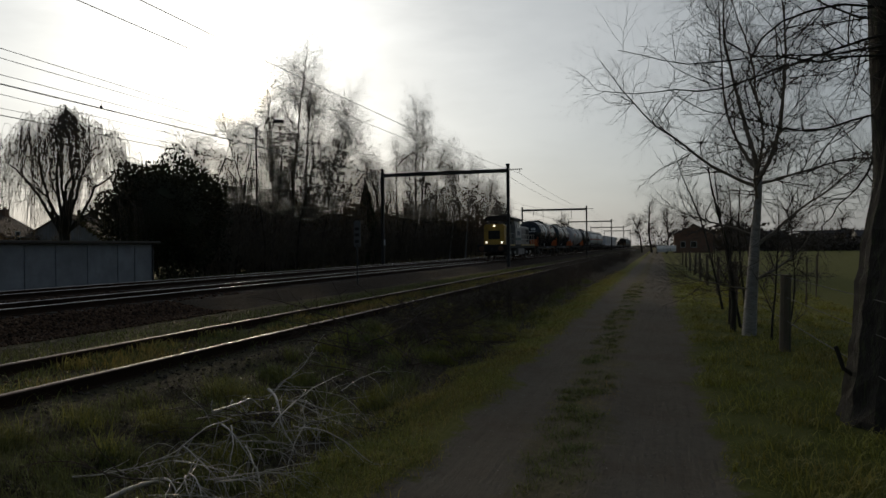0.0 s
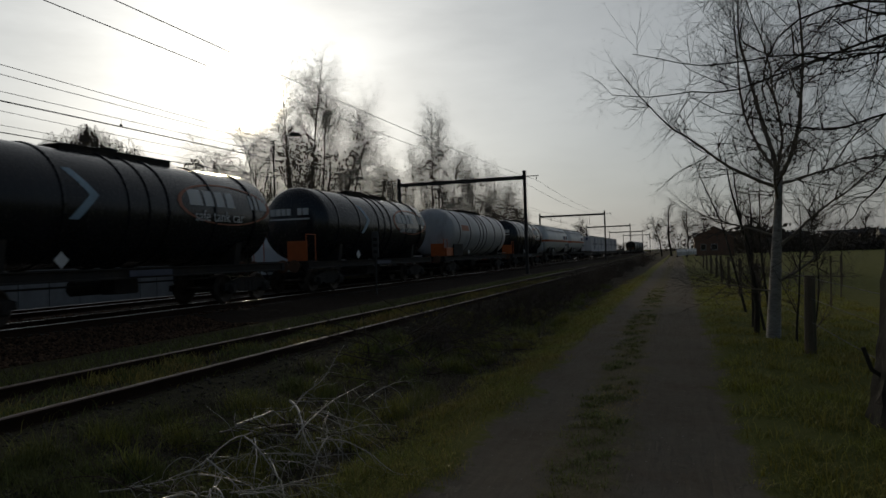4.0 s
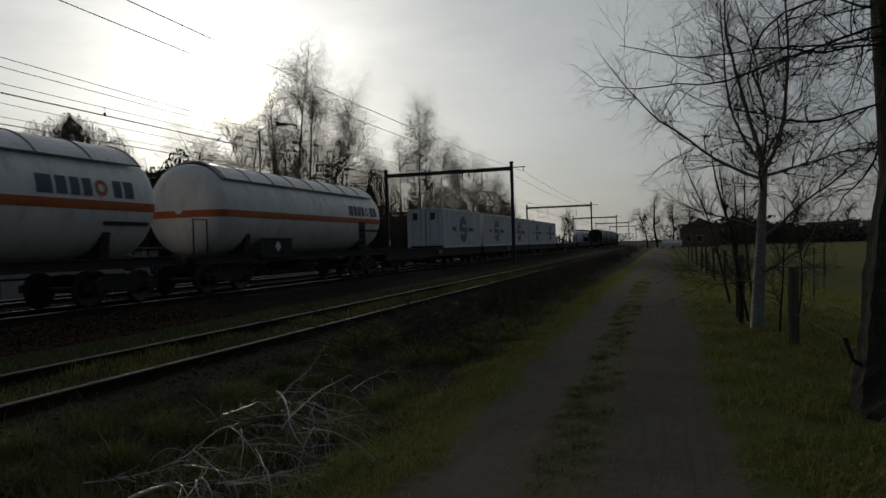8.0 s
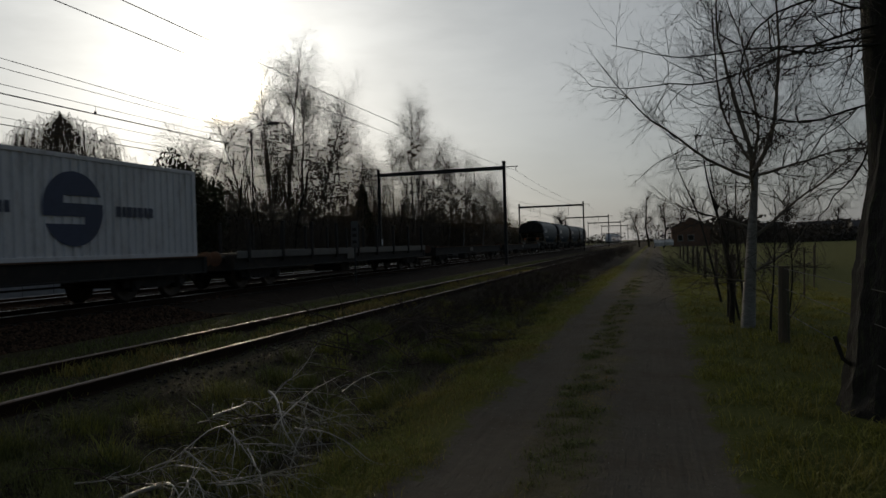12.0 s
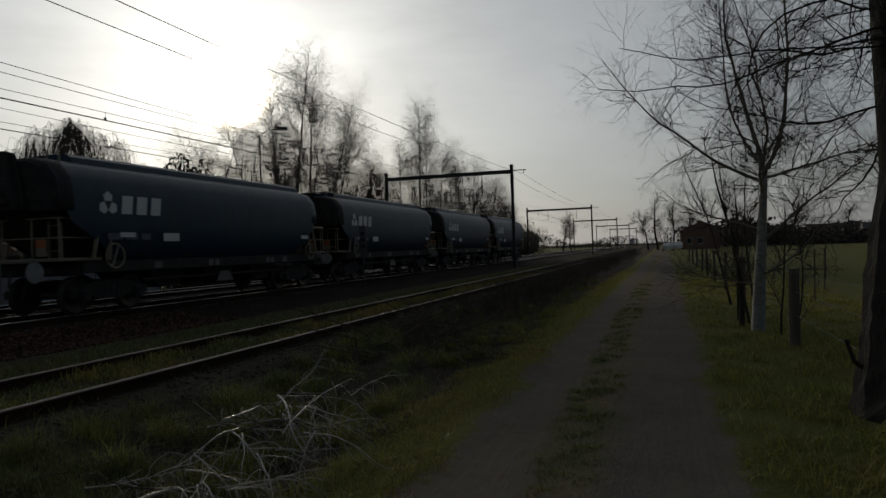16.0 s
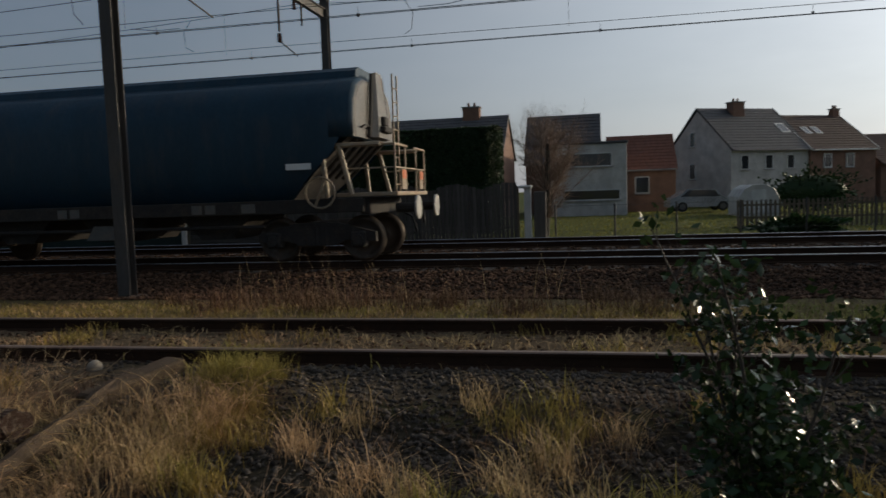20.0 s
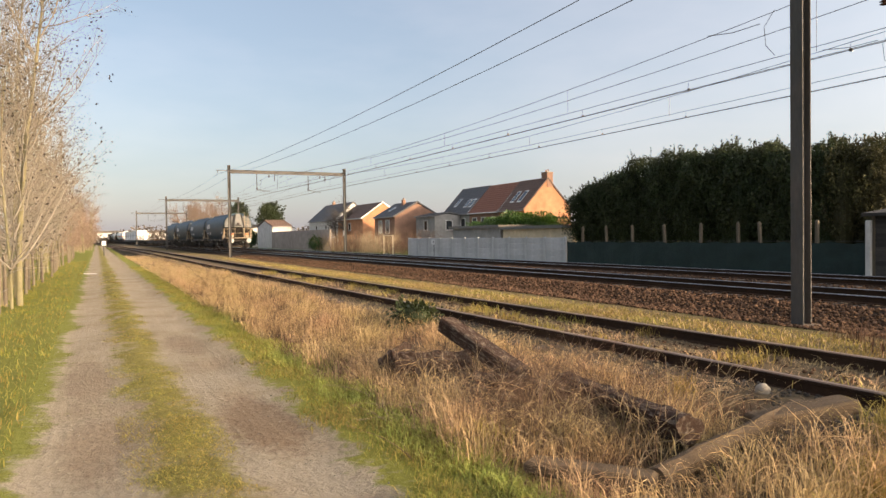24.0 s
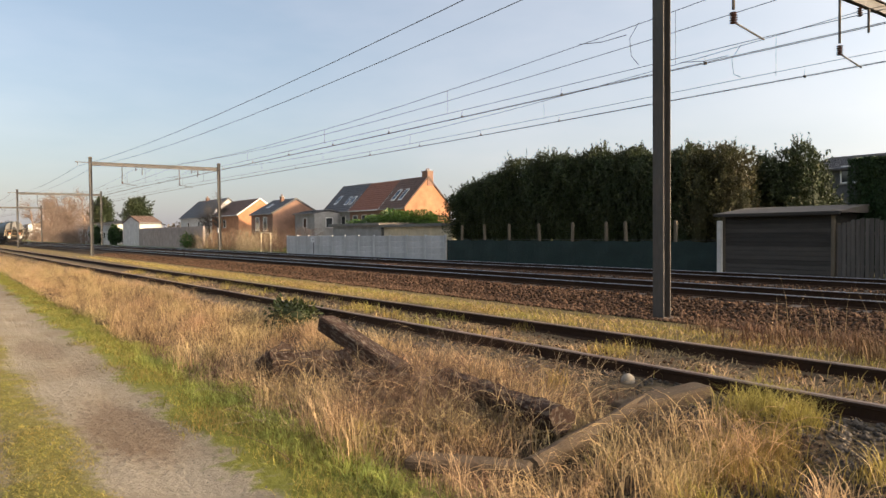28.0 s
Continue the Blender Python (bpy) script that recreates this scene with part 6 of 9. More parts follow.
def evergreen(name, label, at, radii, base, n, size, seed, material, category="tree", flat=2.0, trunk=0.12, group="", shell=0.35, rough=0.18):
    """A dense crown of small leaves round a dark inside, on its trunk."""
    rng = np.random.default_rng(seed)
    t = thing(name, label, category, Vector(at), group)
    c = (0, 0, base + radii[2])
    part("crown", leaf_mesh("crown", blob_points(rng, n, c, radii, rough, shell, flat), size, seed, material), material, t)
    v, f = core(c, radii, seed, flat)
    part("inner_crown", mesh_np("inner_crown", v, f, M[material]), material, t)
    if trunk:
        part("trunk", Geo().tube((0, 0, -0.2), (0.05, 0.03, base + radii[2] * 0.8), trunk, trunk * 0.6, 8), "bark", t)
    return t


def cone_tree(name, label, at, height, radius, n, size, seed, material, group=""):
    rng = np.random.default_rng(seed)
    h = rng.random(n) ** 0.75
    tier = 0.72 + 0.28 * np.abs(np.sin(h * height * 2.1))
    a = rng.uniform(0, 2 * np.pi, n)
    rr = radius * (1 - h) ** 0.8 * tier * (1 - 0.6 * rng.random(n) ** 1.5) * (1 + 0.3 * np.sin(a * 3 + h * 17 + seed) + 0.15 * np.sin(a * 7 - h * 29))
    pts = np.stack([rr * np.cos(a), rr * np.sin(a), 0.5 + h * (height - 0.5) - rr * 0.15], -1)
    t = thing(name, label, "tree", Vector(at), group)
    part("crown", leaf_mesh("crown", pts, size, seed, material, 2.2), material, t)
    part("inner_crown", Geo().lathe([(0.8, radius * 0.46), (height * 0.5, radius * 0.24), (height * 0.93, 0.05)], 12, 0.0, 0.0, axis="z"), material, t)
    part("trunk", Geo().tube((0, 0, -0.2), (0, 0, height * 0.8), 0.14, 0.05, 8), "bark", t)
    return t


def blades(name, xy, height, lean, width, seed, material, label, tuft=0.0, z=None):
    """Bent grass blades at points xy (n, 2); one object of stuff."""
    rng = np.random.default_rng(seed)
    n = len(xy)
    h = height[0] + (height[1] - height[0]) * rng.random(n) ** 1.5
    a = rng.uniform(0, 2 * np.pi, n)
    out = np.stack([np.cos(a), np.sin(a)], -1)
    bend = (lean * h * rng.uniform(0.3, 1.4, n))[:, None] * out
    side = np.stack([-out[:, 1], out[:, 0]], -1) * (width * rng.uniform(0.6, 1.4, n))[:, None] * 0.5
    z0 = (ground_z(xy[:, 0], xy[:, 1]) if z is None else z) - 0.02
    def at(p, dz):
        return np.concatenate([p, (z0 + dz)[:, None]], 1)
    v = np.stack([at(xy - side, 0 * h), at(xy + side, 0 * h), at(xy + bend * 0.35 + side * 0.8, h * 0.55), at(xy + bend * 0.35 - side * 0.8, h * 0.55), at(xy + bend, h * (1 - 0.25 * lean))], 1).reshape(-1, 3)
    k = np.arange(n)[:, None] * 5
    f = np.concatenate([k + np.array(t) for t in ((0, 1, 2), (0, 2, 3), (3, 2, 4))], 1).reshape(-1, 3)
    return tagged(new(name, mesh_np(name, v, f, M[material])), label, "grass", kind="stuff")


def scatter(rng, n, x, y, patch=0.0, scale=1.0, keep=0.5):
    """Points in a strip; patch: thin them out in soft patches."""
    p = np.stack([rng.uniform(*x, n), rng.uniform(*y, n)], -1)
    if patch:
        w = np.sin(p[:, 0] * 2.3 * scale + p[:, 1] * 0.9 * scale) + np.sin(p[:, 1] * 1.7 * scale - p[:, 0] * 1.1 * scale + 1.3) + np.sin(p[:, 1] * 4.1 * scale + p[:, 0] * 3.3 * scale)
        p = p[(w / 3 + rng.normal(0, 0.25, n)) > keep - 0.5]
    return p


def tufts(rng, centres, per, spread):
    c = np.repeat(centres, per, 0)
    return c + rng.normal(0, spread, c.shape)


def near_more(rng, n, x, y, power=2.0):
    """Points denser towards y = 0 from |y| up to its far end."""
    u = rng.random(n) ** power
    return np.stack([rng.uniform(*x, n), y[0] + (y[1] - y[0]) * u], -1)


LOG_LINES = (((-3.0, -7.3), (-3.75, -6.9)), ((-4.12, -5.62), (-3.78, -3.7)), ((-3.18, -3.42), (-5.3, -3.98)), ((-3.92, -6.35), (-3.7, -7.35)), ((-2.65, -4.0), (-3.1, -3.36)), ((-4.7, -3.85), (-5.5, -3.67)), ((-3.45, -6.3), (-4.1, -5.2)))


def off_logs(rng, p):
    """Drop most points that lie on or just before the old logs."""
    keep = np.ones(len(p), bool)
    for a, b in LOG_LINES:
        a, b = np.array(a), np.array(b)
        u = np.clip(((p - a) @ (b - a)) / ((b - a) @ (b - a)), 0, 1)
        near = np.linalg.norm(p - (a + u[:, None] * (b - a)) - np.array([0.15, 0.12]), axis=1)
        keep &= ~((near < 0.30) & (rng.random(len(p)) < 0.72))
    # trodden, open ground in front of the crossed logs
    open_ = (p[:, 0] < -2.75) & (p[:, 0] > -5.2) & (p[:, 1] > -3.75 - 0.1 * (p[:, 0] + 3)) & (p[:, 1] < -2.7)
    return p[keep & ~(open_ & (rng.random(len(p)) < 0.55))]


def strip_shift(p):
    """Move points of the lane's middle strip with its slight slant."""
    return p - np.stack([np.interp(p[:, 1], [-12, 12], [-0.16, 0.2]), np.zeros(len(p))], -1)


def make_grass():
    g = np.random.default_rng(11)
    # the lane's verges and its middle, both ways
    cat = np.concatenate
    verge = cat([near_more(g, 70000, (-2.75, -1.55), (2.6, 45)), near_more(g, 100000, (-2.7, -1.55), (-2.6, -45), 2.3)])
    edge = 0.13 * np.sin(verge[:, 1] * 2.3) + 0.09 * np.sin(verge[:, 1] * 5.7 + 1) + g.normal(0, 0.07, len(verge))
    verge = verge[g.random(len(verge)) < np.interp(verge[:, 0] + edge, [-2.6, -2.3, -1.9, -1.7], [0.15, 1, 1, 0.0])]
    pick = g.random(len(verge)) < 0.5
    blades("verge_grass", verge[pick], (0.02, 0.11), 1.0, 0.006, 1, "green", "short green grass on the verge of the lane")
    blades("yellow_verge_grass", verge[~pick], (0.02, 0.11), 1.1, 0.005, 31, "olive", "yellowish grass mixed into the verge of the lane")
    mid = cat([near_more(g, 60000, (-0.98, -0.26), (2.6, 40)), near_more(g, 130000, (-0.98, -0.2), (-2.6, -40), 2.3)])
    w = np.sin(mid[:, 1] * 1.9) + np.sin(mid[:, 1] * 0.83 + 1) + np.sin(mid[:, 1] * 4.3 + mid[:, 0] * 5) + 0.7 * np.sin(mid[:, 1] * 9.1 - mid[:, 0] * 7)
    mid = mid[w + g.normal(0, 0.7, len(mid)) - 9.0 * (mid[:, 0] + 0.62) ** 2 > np.where(mid[:, 1] > 0, 1.1, -0.3)]
    mid = strip_shift(mid)
    pick = g.random(len(mid)) < 0.8
    blades("lane_grass", mid[pick], (0.012, 0.06), 1.3, 0.005, 2, "olive", "low yellowish grass between the ruts of the lane")
    blades("green_lane_grass", mid[~pick], (0.012, 0.06), 1.3, 0.005, 32, "green", "low green grass between the ruts of the lane")
    right = cat([near_more(g, 90000, (0.42, 4.6), (2.5, 45)), near_more(g, 24000, (0.62, 3.6), (-3.0, -60))])
    w = np.sin(right[:, 0] * 5.3 + right[:, 1] * 1.9) + np.sin(right[:, 1] * 3.7 - right[:, 0] * 2.1 + 1) + 0.8 * np.sin(right[:, 1] * 8.3 + right[:, 0] * 6.1)
    edge = 0.42 + 0.16 * np.sin(right[:, 1] * 1.3) + 0.10 * np.sin(right[:, 1] * 3.9 + 2) + g.normal(0, 0.12, len(right))
    right = right[((right[:, 1] < 0) | (w + g.normal(0, 0.5, len(right)) > 0.0)) & (right[:, 0] > edge)]
    pick = (right[:, 1] > 0) | (g.random(len(right)) < 0.3)
    blades("meadow_grass", right[pick], (0.04, 0.15), 1.15, 0.008, 3, "green", "rough green grass along the fence")
    blades("yellow_meadow_grass", right[~pick], (0.04, 0.16), 0.9, 0.008, 57, "olive", "yellowish rough grass along the fence")
    clumps = tufts(g, cat([near_more(g, 620, (0.6, 4.5), (2.5, 30)), near_more(g, 80, (0.7, 3.0), (-3.0, -40))]), 60, 0.10)
    blades("meadow_tufts", clumps, (0.06, 0.20), 1.0, 0.007, 4, "green", "paler grass tufts along the fence")
    # rough ground by the lane: dry and tall behind, dark and thin ahead
    dry = near_more(g, 72000, (-4.9, -2.3), (-3.0, -75), 1.7)
    w = np.sin(dry[:, 0] * 4.1 + dry[:, 1] * 1.7) + np.sin(dry[:, 1] * 2.6 - dry[:, 0]) + 0.6 * np.sin(dry[:, 1] * 6.1 + dry[:, 0] * 5.0)
    dry = dry[w + g.normal(0, 0.5, len(dry)) > np.interp(-dry[:, 1], [8, 25], [0.35, -1.2])]
    blades("dry_grass", off_logs(g, dry), (0.06, 0.36), 1.35, 0.0042, 5, "straw", "tall dry straw-coloured grass beside the lane")
    c = near_more(g, 300, (-4.8, -2.4), (-2.6, -34), 1.5)
    blades("dry_tussocks", off_logs(g, tufts(g, c, 120, 0.075)), (0.12, 0.46), 0.75, 0.0045, 51, "straw", "stiff tussocks of dry grass beside the lane")
    blades("dead_litter", near_more(g, 30000, (-4.9, -2.35), (-2.4, -30), 1.5), (0.03, 0.2), 1.8, 0.007, 52, "bramble", "brown dead litter under the dry grass")
    bent = near_more(g, 15000, (-4.6, -2.5), (-2.5, -40), 1.6)
    bent = off_logs(g, bent[:3000])
    n = 6
    a = g.uniform(0, 2 * np.pi, len(bent))
    h = g.uniform(0.12, 0.45, len(bent))
    reach = h * g.uniform(0.3, 1.5, len(bent))
    segs = []
    for i in range(n):
        q = []
        for u in (i / n, (i + 1) / n):
            x, y = bent[:, 0] + np.cos(a) * reach * u ** 1.6, bent[:, 1] + np.sin(a) * reach * u ** 1.6
            q += [x, y, ground_z(bent[:, 0], bent[:, 1]) + h * np.sin(u * 2.1) / 1.0]
        segs.append(np.stack(q + [np.full(len(bent), 0.0026 * (1 - 0.6 * i / n)), np.full(len(bent), 0.0026 * (1 - 0.6 * (i + 1) / n))], -1))
    tagged(new("bent_stalks", sticks("bent_stalks", np.concatenate(segs), 3, "straw")), "long bent dead stalks beside the lane", "grass", kind="stuff")
    blades("brown_stalks", off_logs(g, near_more(g, 21000, (-4.6, -2.5), (-3.0, -30), 1.6)), (0.10, 0.42), 1.2, 0.005, 61, "bramble", "brown dead bramble stalks")
    c = cat([np.stack([g.uniform(-5.0, -2.6, 24), g.uniform(-6, 2.2, 24)], -1), np.stack([g.uniform(-4.2, -2.6, 14), g.uniform(-3.5, 0.2, 14)], -1)])
    blades("straw_tufts", off_logs(g, tufts(g, c, 120, 0.085)), (0.10, 0.40), 0.85, 0.005, 7, "straw", "yellow tufts of dry grass on stony ground")
    c = np.stack([g.uniform(-5.0, -2.6, 30), g.uniform(-5, 3, 30)], -1)
    blades("olive_tufts", off_logs(g, tufts(g, c, 110, 0.08)), (0.12, 0.35), 0.7, 0.007, 8, "olive", "greenish grass tufts on stony ground")
    c = np.stack([g.uniform(-5.2, -2.6, 170), 2.3 + 30 * g.random(170) ** 1.7], -1)
    half = len(c) // 2
    blades("ditch_tufts", tufts(g, c[:half], 210, 0.085), (0.1, 0.36), 0.95, 0.005, 9, "dullgreen", "greenish tufts on the rough ground")
    blades("green_ditch_tufts", tufts(g, c[half:], 220, 0.095), (0.08, 0.34), 1.0, 0.006, 35, "dullgreen", "green grass tufts on the rough ground")
    p = scatter(g, 12000, (-5.2, -2.4), (2.3, 22), 1.0, 0.9, 0.62)
    blades("ditch_grass", p, (0.03, 0.16), 1.0, 0.007, 33, "dullgreen", "low green grass on the dark rough ground")
    blades("ditch_litter", near_more(g, 34000, (-5.1, -2.45), (2.4, 40)), (0.02, 0.15), 1.9, 0.007, 10, "litter", "brown dead stalks and litter on the rough ground")
    c = near_more(g, 420, (-7.2, -5.9), (3, 40), 1.3)
    blades("siding_moss_tufts", tufts(g, c, 60, 0.15), (0.04, 0.2), 0.9, 0.010, 41, "dullgreen", "dull green tufts between the siding's rails")
    c = near_more(g, 80, (-4.9, -2.6), (2.4, 18), 1.3)
    blades("coarse_ditch_tufts", tufts(g, c, 190, 0.08), (0.12, 0.38), 1.0, 0.005, 42, "green", "coarse yellow-green tussocks on the rough ground")
    c = strip_shift(near_more(g, 170, (-0.85, -0.4), (2.6, 30), 1.6))
    blades("lane_tufts", tufts(g, c, 90, 0.06), (0.03, 0.11), 1.2, 0.006, 43, "dullgreen", "green tufts between the ruts of the lane")
    # rusty bramble stems and fresh tussocks round the old logs
    p = np.stack([g.uniform(-5.0, -2.85, 5200), g.uniform(-6.6, -3.5, 5200)], -1)
    p = p[np.sin(p[:, 0] * 3.7 + 1) + np.sin(p[:, 1] * 2.9) + g.normal(0, 0.6, len(p)) > 0.2]
    blades("log_brambles", off_logs(g, p), (0.08, 0.38), 1.3, 0.004, 44, "bramble", "rusty dead bramble stems round the old logs")
    c = np.concatenate([g.normal(0, 0.16, (9, 2)) + q for q in ((-5.0, -3.1), (-4.6, -2.65), (-4.2, -2.8), (-5.4, -2.9))])
    blades("yellow_tussocks", off_logs(g, tufts(g, c, 170, 0.09)), (0.08, 0.32), 0.9, 0.005, 45, "olive", "yellow-green tussocks beside the siding")
    p = near_more(g, 9000, (-5.6, -4.0), (-4.6, -26), 1.4)
    blades("rail_litter", p, (0.02, 0.12), 1.8, 0.006, 46, "straw", "flattened straw beside the siding's rail")
    # strips beside and between the siding's rails
    strip = cat([near_more(g, 40000, (-9.9, -8.0), (-60, 0), 0.55), near_more(g, 26000, (-9.9, -8.0), (0, 60), 1.7)])
    strip = strip[g.random(len(strip)) < np.interp(strip[:, 0], [-10, -9.2, -8.4, -8], [0.35, 1, 1, 0.4])]
    ahead = strip[strip[:, 1] > 2.0]
    blades("dull_track_grass", ahead, (0.05, 0.18), 0.9, 0.010, 37, "dullgreen", "dull green grass strip beside the siding")
    strip = strip[strip[:, 1] <= 2.0]
    pick = g.random(len(strip)) < 0.62
    blades("track_grass", strip[pick], (0.04, 0.14), 0.9, 0.010, 12, "olive", "yellowish grass strip beside the siding")
    blades("dry_track_grass", strip[~pick][::2], (0.04, 0.16), 0.9, 0.009, 34, "straw", "dry grass mixed into the strip beside the siding")
    c = np.stack([g.uniform(-7.25, -5.85, 420), g.uniform(-30, 35, 420)], -1)
    dry_end = (c[:, 1] < 2.0) & (g.random(len(c)) < 0.7)
    blades("siding_tufts", tufts(g, c[~dry_end], 70, 0.13), (0.05, 0.24), 0.8, 0.009, 13, "olive", "grass tufts between the siding's rails")
    blades("dry_siding_tufts", tufts(g, c[dry_end], 60, 0.15), (0.03, 0.16), 1.2, 0.008, 47, "straw", "dry grass tufts between the siding's rails")
    p = np.stack([g.uniform(-5.0, -2.5, 4500), g.uniform(-3.2, 2.4, 4500)], -1)
    p = p[np.sin(p[:, 0] * 2.9 + 2) + np.sin(p[:, 1] * 2.3 + p[:, 0]) + g.normal(0, 0.5, len(p)) > 0.3]
    blades("russet_stalks", off_logs(g, p), (0.06, 0.3), 1.3, 0.005, 48, "bramble", "russet dead stalks among the stones")
    p = near_more(g, 30000, (-2.85, -2.0), (-2.4, -11.0), 1.6)
    edge = 0.12 * np.sin(p[:, 1] * 2.9) + g.normal(0, 0.08, len(p))
    p = p[(p[:, 0] + edge > -2.72) & (p[:, 0] + edge < -2.12)]
    blades("lush_verge_grass", p, (0.04, 0.14), 0.9, 0.006, 56, "freshgreen", "lush fresh green grass along the rough ground")
    p = near_more(g, 42000, (-2.75, -1.75), (2.4, 34.0), 1.7)
    edge = 0.14 * np.sin(p[:, 1] * 2.1 + 1) + g.normal(0, 0.08, len(p))
    p = p[(p[:, 0] + edge > -2.6) & (p[:, 0] + edge < -1.85)]
    blades("fresh_verge_grass", p, (0.03, 0.13), 1.0, 0.006, 58, "green", "fresh green grass along the lane ahead")
    # the short turf where the camera stands
    blades("verge_turf", scatter(g, 16000, (-2.6, -1.72), (-2.7, 2.7)), (0.02, 0.10), 1.0, 0.006, 53, "green", "short turf on the verge of the lane")
    blades("lane_turf", scatter(g, 9000, (-0.88, -0.36), (-2.7, 2.7)), (0.012, 0.06), 1.3, 0.005, 54, "olive", "low turf between the ruts of the lane")
    blades("fence_turf", scatter(g, 22000, (0.5, 4.6), (-3.2, 2.7)), (0.04, 0.15), 1.0, 0.008, 55, "green", "rough turf between the lane and the fence")
    p = np.concatenate([np.stack([g.uniform(-8.0, -5.0, 14000), g.uniform(-26, 2, 14000)], -1), np.stack([g.uniform(-7.3, -5.8, 9000), g.uniform(-14, 2, 9000)], -1)])
    blades("siding_litter", p, (0.01, 0.07), 2.0, 0.006, 36, "straw", "flattened dry litter round the siding's rails")
    c = np.stack([g.uniform(-10.4, -8.6, 46), g.uniform(-6.5, 1.0, 46)], -1)
    blades("red_stalks", tufts(g, c, 60, 0.16), (0.15, 0.5), 0.8, 0.008, 14, "bramble", "reddish dead stalks beside the siding")
    c = np.stack([g.uniform(-10.3, -9.2, 16), g.uniform(-5.5, -0.5, 16)], -1)
    blades("tall_stalks", tufts(g, c, 4, 0.15), (0.5, 1.15), 0.45, 0.005, 15, "straw", "single tall dry stalks beside the siding")
    far = np.stack([g.uniform(-60, -23.5, 30000), g.uniform(-4, 30, 30000)], -1)
    blades("garden_grass", far, (0.05, 0.16), 0.6, 0.03, 16, "green", "green lawn behind the railway")


make_grass()


def stones(name, xy, size, seed, material, label, z=None):
    """Loose angular stones, joined."""
    rng = np.random.default_rng(seed)
    n = len(xy)
    oct_ = np.array([(1, 0, 0), (0, 1, 0), (-1, 0, 0), (0, -1, 0), (0, 0, 1), (0, 0, -1)], float)
    s = rng.uniform(*size, (n, 1, 1))
    v = oct_ * rng.uniform(0.55, 1.15, (n, 6, 1)) * s * np.array([1.0, 1.0, 0.75])
    v += rng.normal(0, 0.16, v.shape) * s
    a = rng.uniform(0, 6.28, n)
    ca, sa = np.cos(a)[:, None], np.sin(a)[:, None]
    v = np.stack([v[..., 0] * ca - v[..., 1] * sa, v[..., 0] * sa + v[..., 1] * ca, v[..., 2]], -1)
    zz = ground_z(xy[:, 0], xy[:, 1]) if z is None else z
    v += np.concatenate([xy, (zz + s[:, 0, 0] * 0.25)[:, None]], 1)[:, None]
    f = np.array([(0, 1, 4), (1, 2, 4), (2, 3, 4), (3, 0, 4), (1, 0, 5), (2, 1, 5), (3, 2, 5), (0, 3, 5)])
    faces = (np.arange(n)[:, None, None] * 6 + f).reshape(-1, 3)
    return tagged(new(name, mesh_np(name, v.reshape(-1, 3), faces, M[material])), label, "stones", kind="stuff")


def make_stones():
    g = np.random.default_rng(21)
    sh = np.concatenate([np.stack([g.uniform(-12.9, -10.6, 26000), -26 + 42 * g.random(26000)], -1), np.stack([g.uniform(-12.9, -10.7, 9000), -26 - 40 * g.random(9000) ** 1.3], -1)])
    stones("ballast", sh, (0.03, 0.062), 1, "stone", "brown angular ballast stones on the track's shoulder")
    bed = np.stack([g.uniform(-21.0, -12.9, 16000), -30 + 50 * g.random(16000)], -1)
    bed = bed[(np.abs(np.abs(bed[:, 0] - NEAR_X) - 0.75) > 0.12) & (np.abs(np.abs(bed[:, 0] - FAR_X) - 0.75) > 0.12)]
    stones("track_ballast", bed, (0.03, 0.06), 2, "stone", "brown ballast stones between the main line's rails")
    sd = np.concatenate([np.stack([g.uniform(-5.7, -4.1, 6500), -3.9 + 6.5 * g.random(6500)], -1), np.stack([g.uniform(-5.7, -5.1, 900), -12 + 8 * g.random(900)], -1), np.stack([g.uniform(-4.4, -2.7, 5200), -3.3 + 5.2 * g.random(5200)], -1), np.stack([g.uniform(-5.7, -3.2, 3000), 2 + 16 * g.random(3000) ** 1.5], -1)])
    stones("grey_stones", sd, (0.01, 0.038), 3, "greystone", "grey loose stones beside the siding")
    sb = np.stack([g.uniform(-7.3, -5.75, 4200), -26 + 48 * g.random(4200)], -1)
    stones("siding_stones", sb, (0.012, 0.035), 5, "stone", "small brown stones between the siding's rails")
    ln = np.stack([g.uniform(-1.7, 0.6, 2600), np.where(g.random(2600) < 0.5, 1, -1) * (2.8 + 14 * g.random(2600) ** 1.8)], -1)
    stones("lane_pebbles", ln, (0.003, 0.010), 4, "pebble", "small pebbles on the lane")


make_stones()

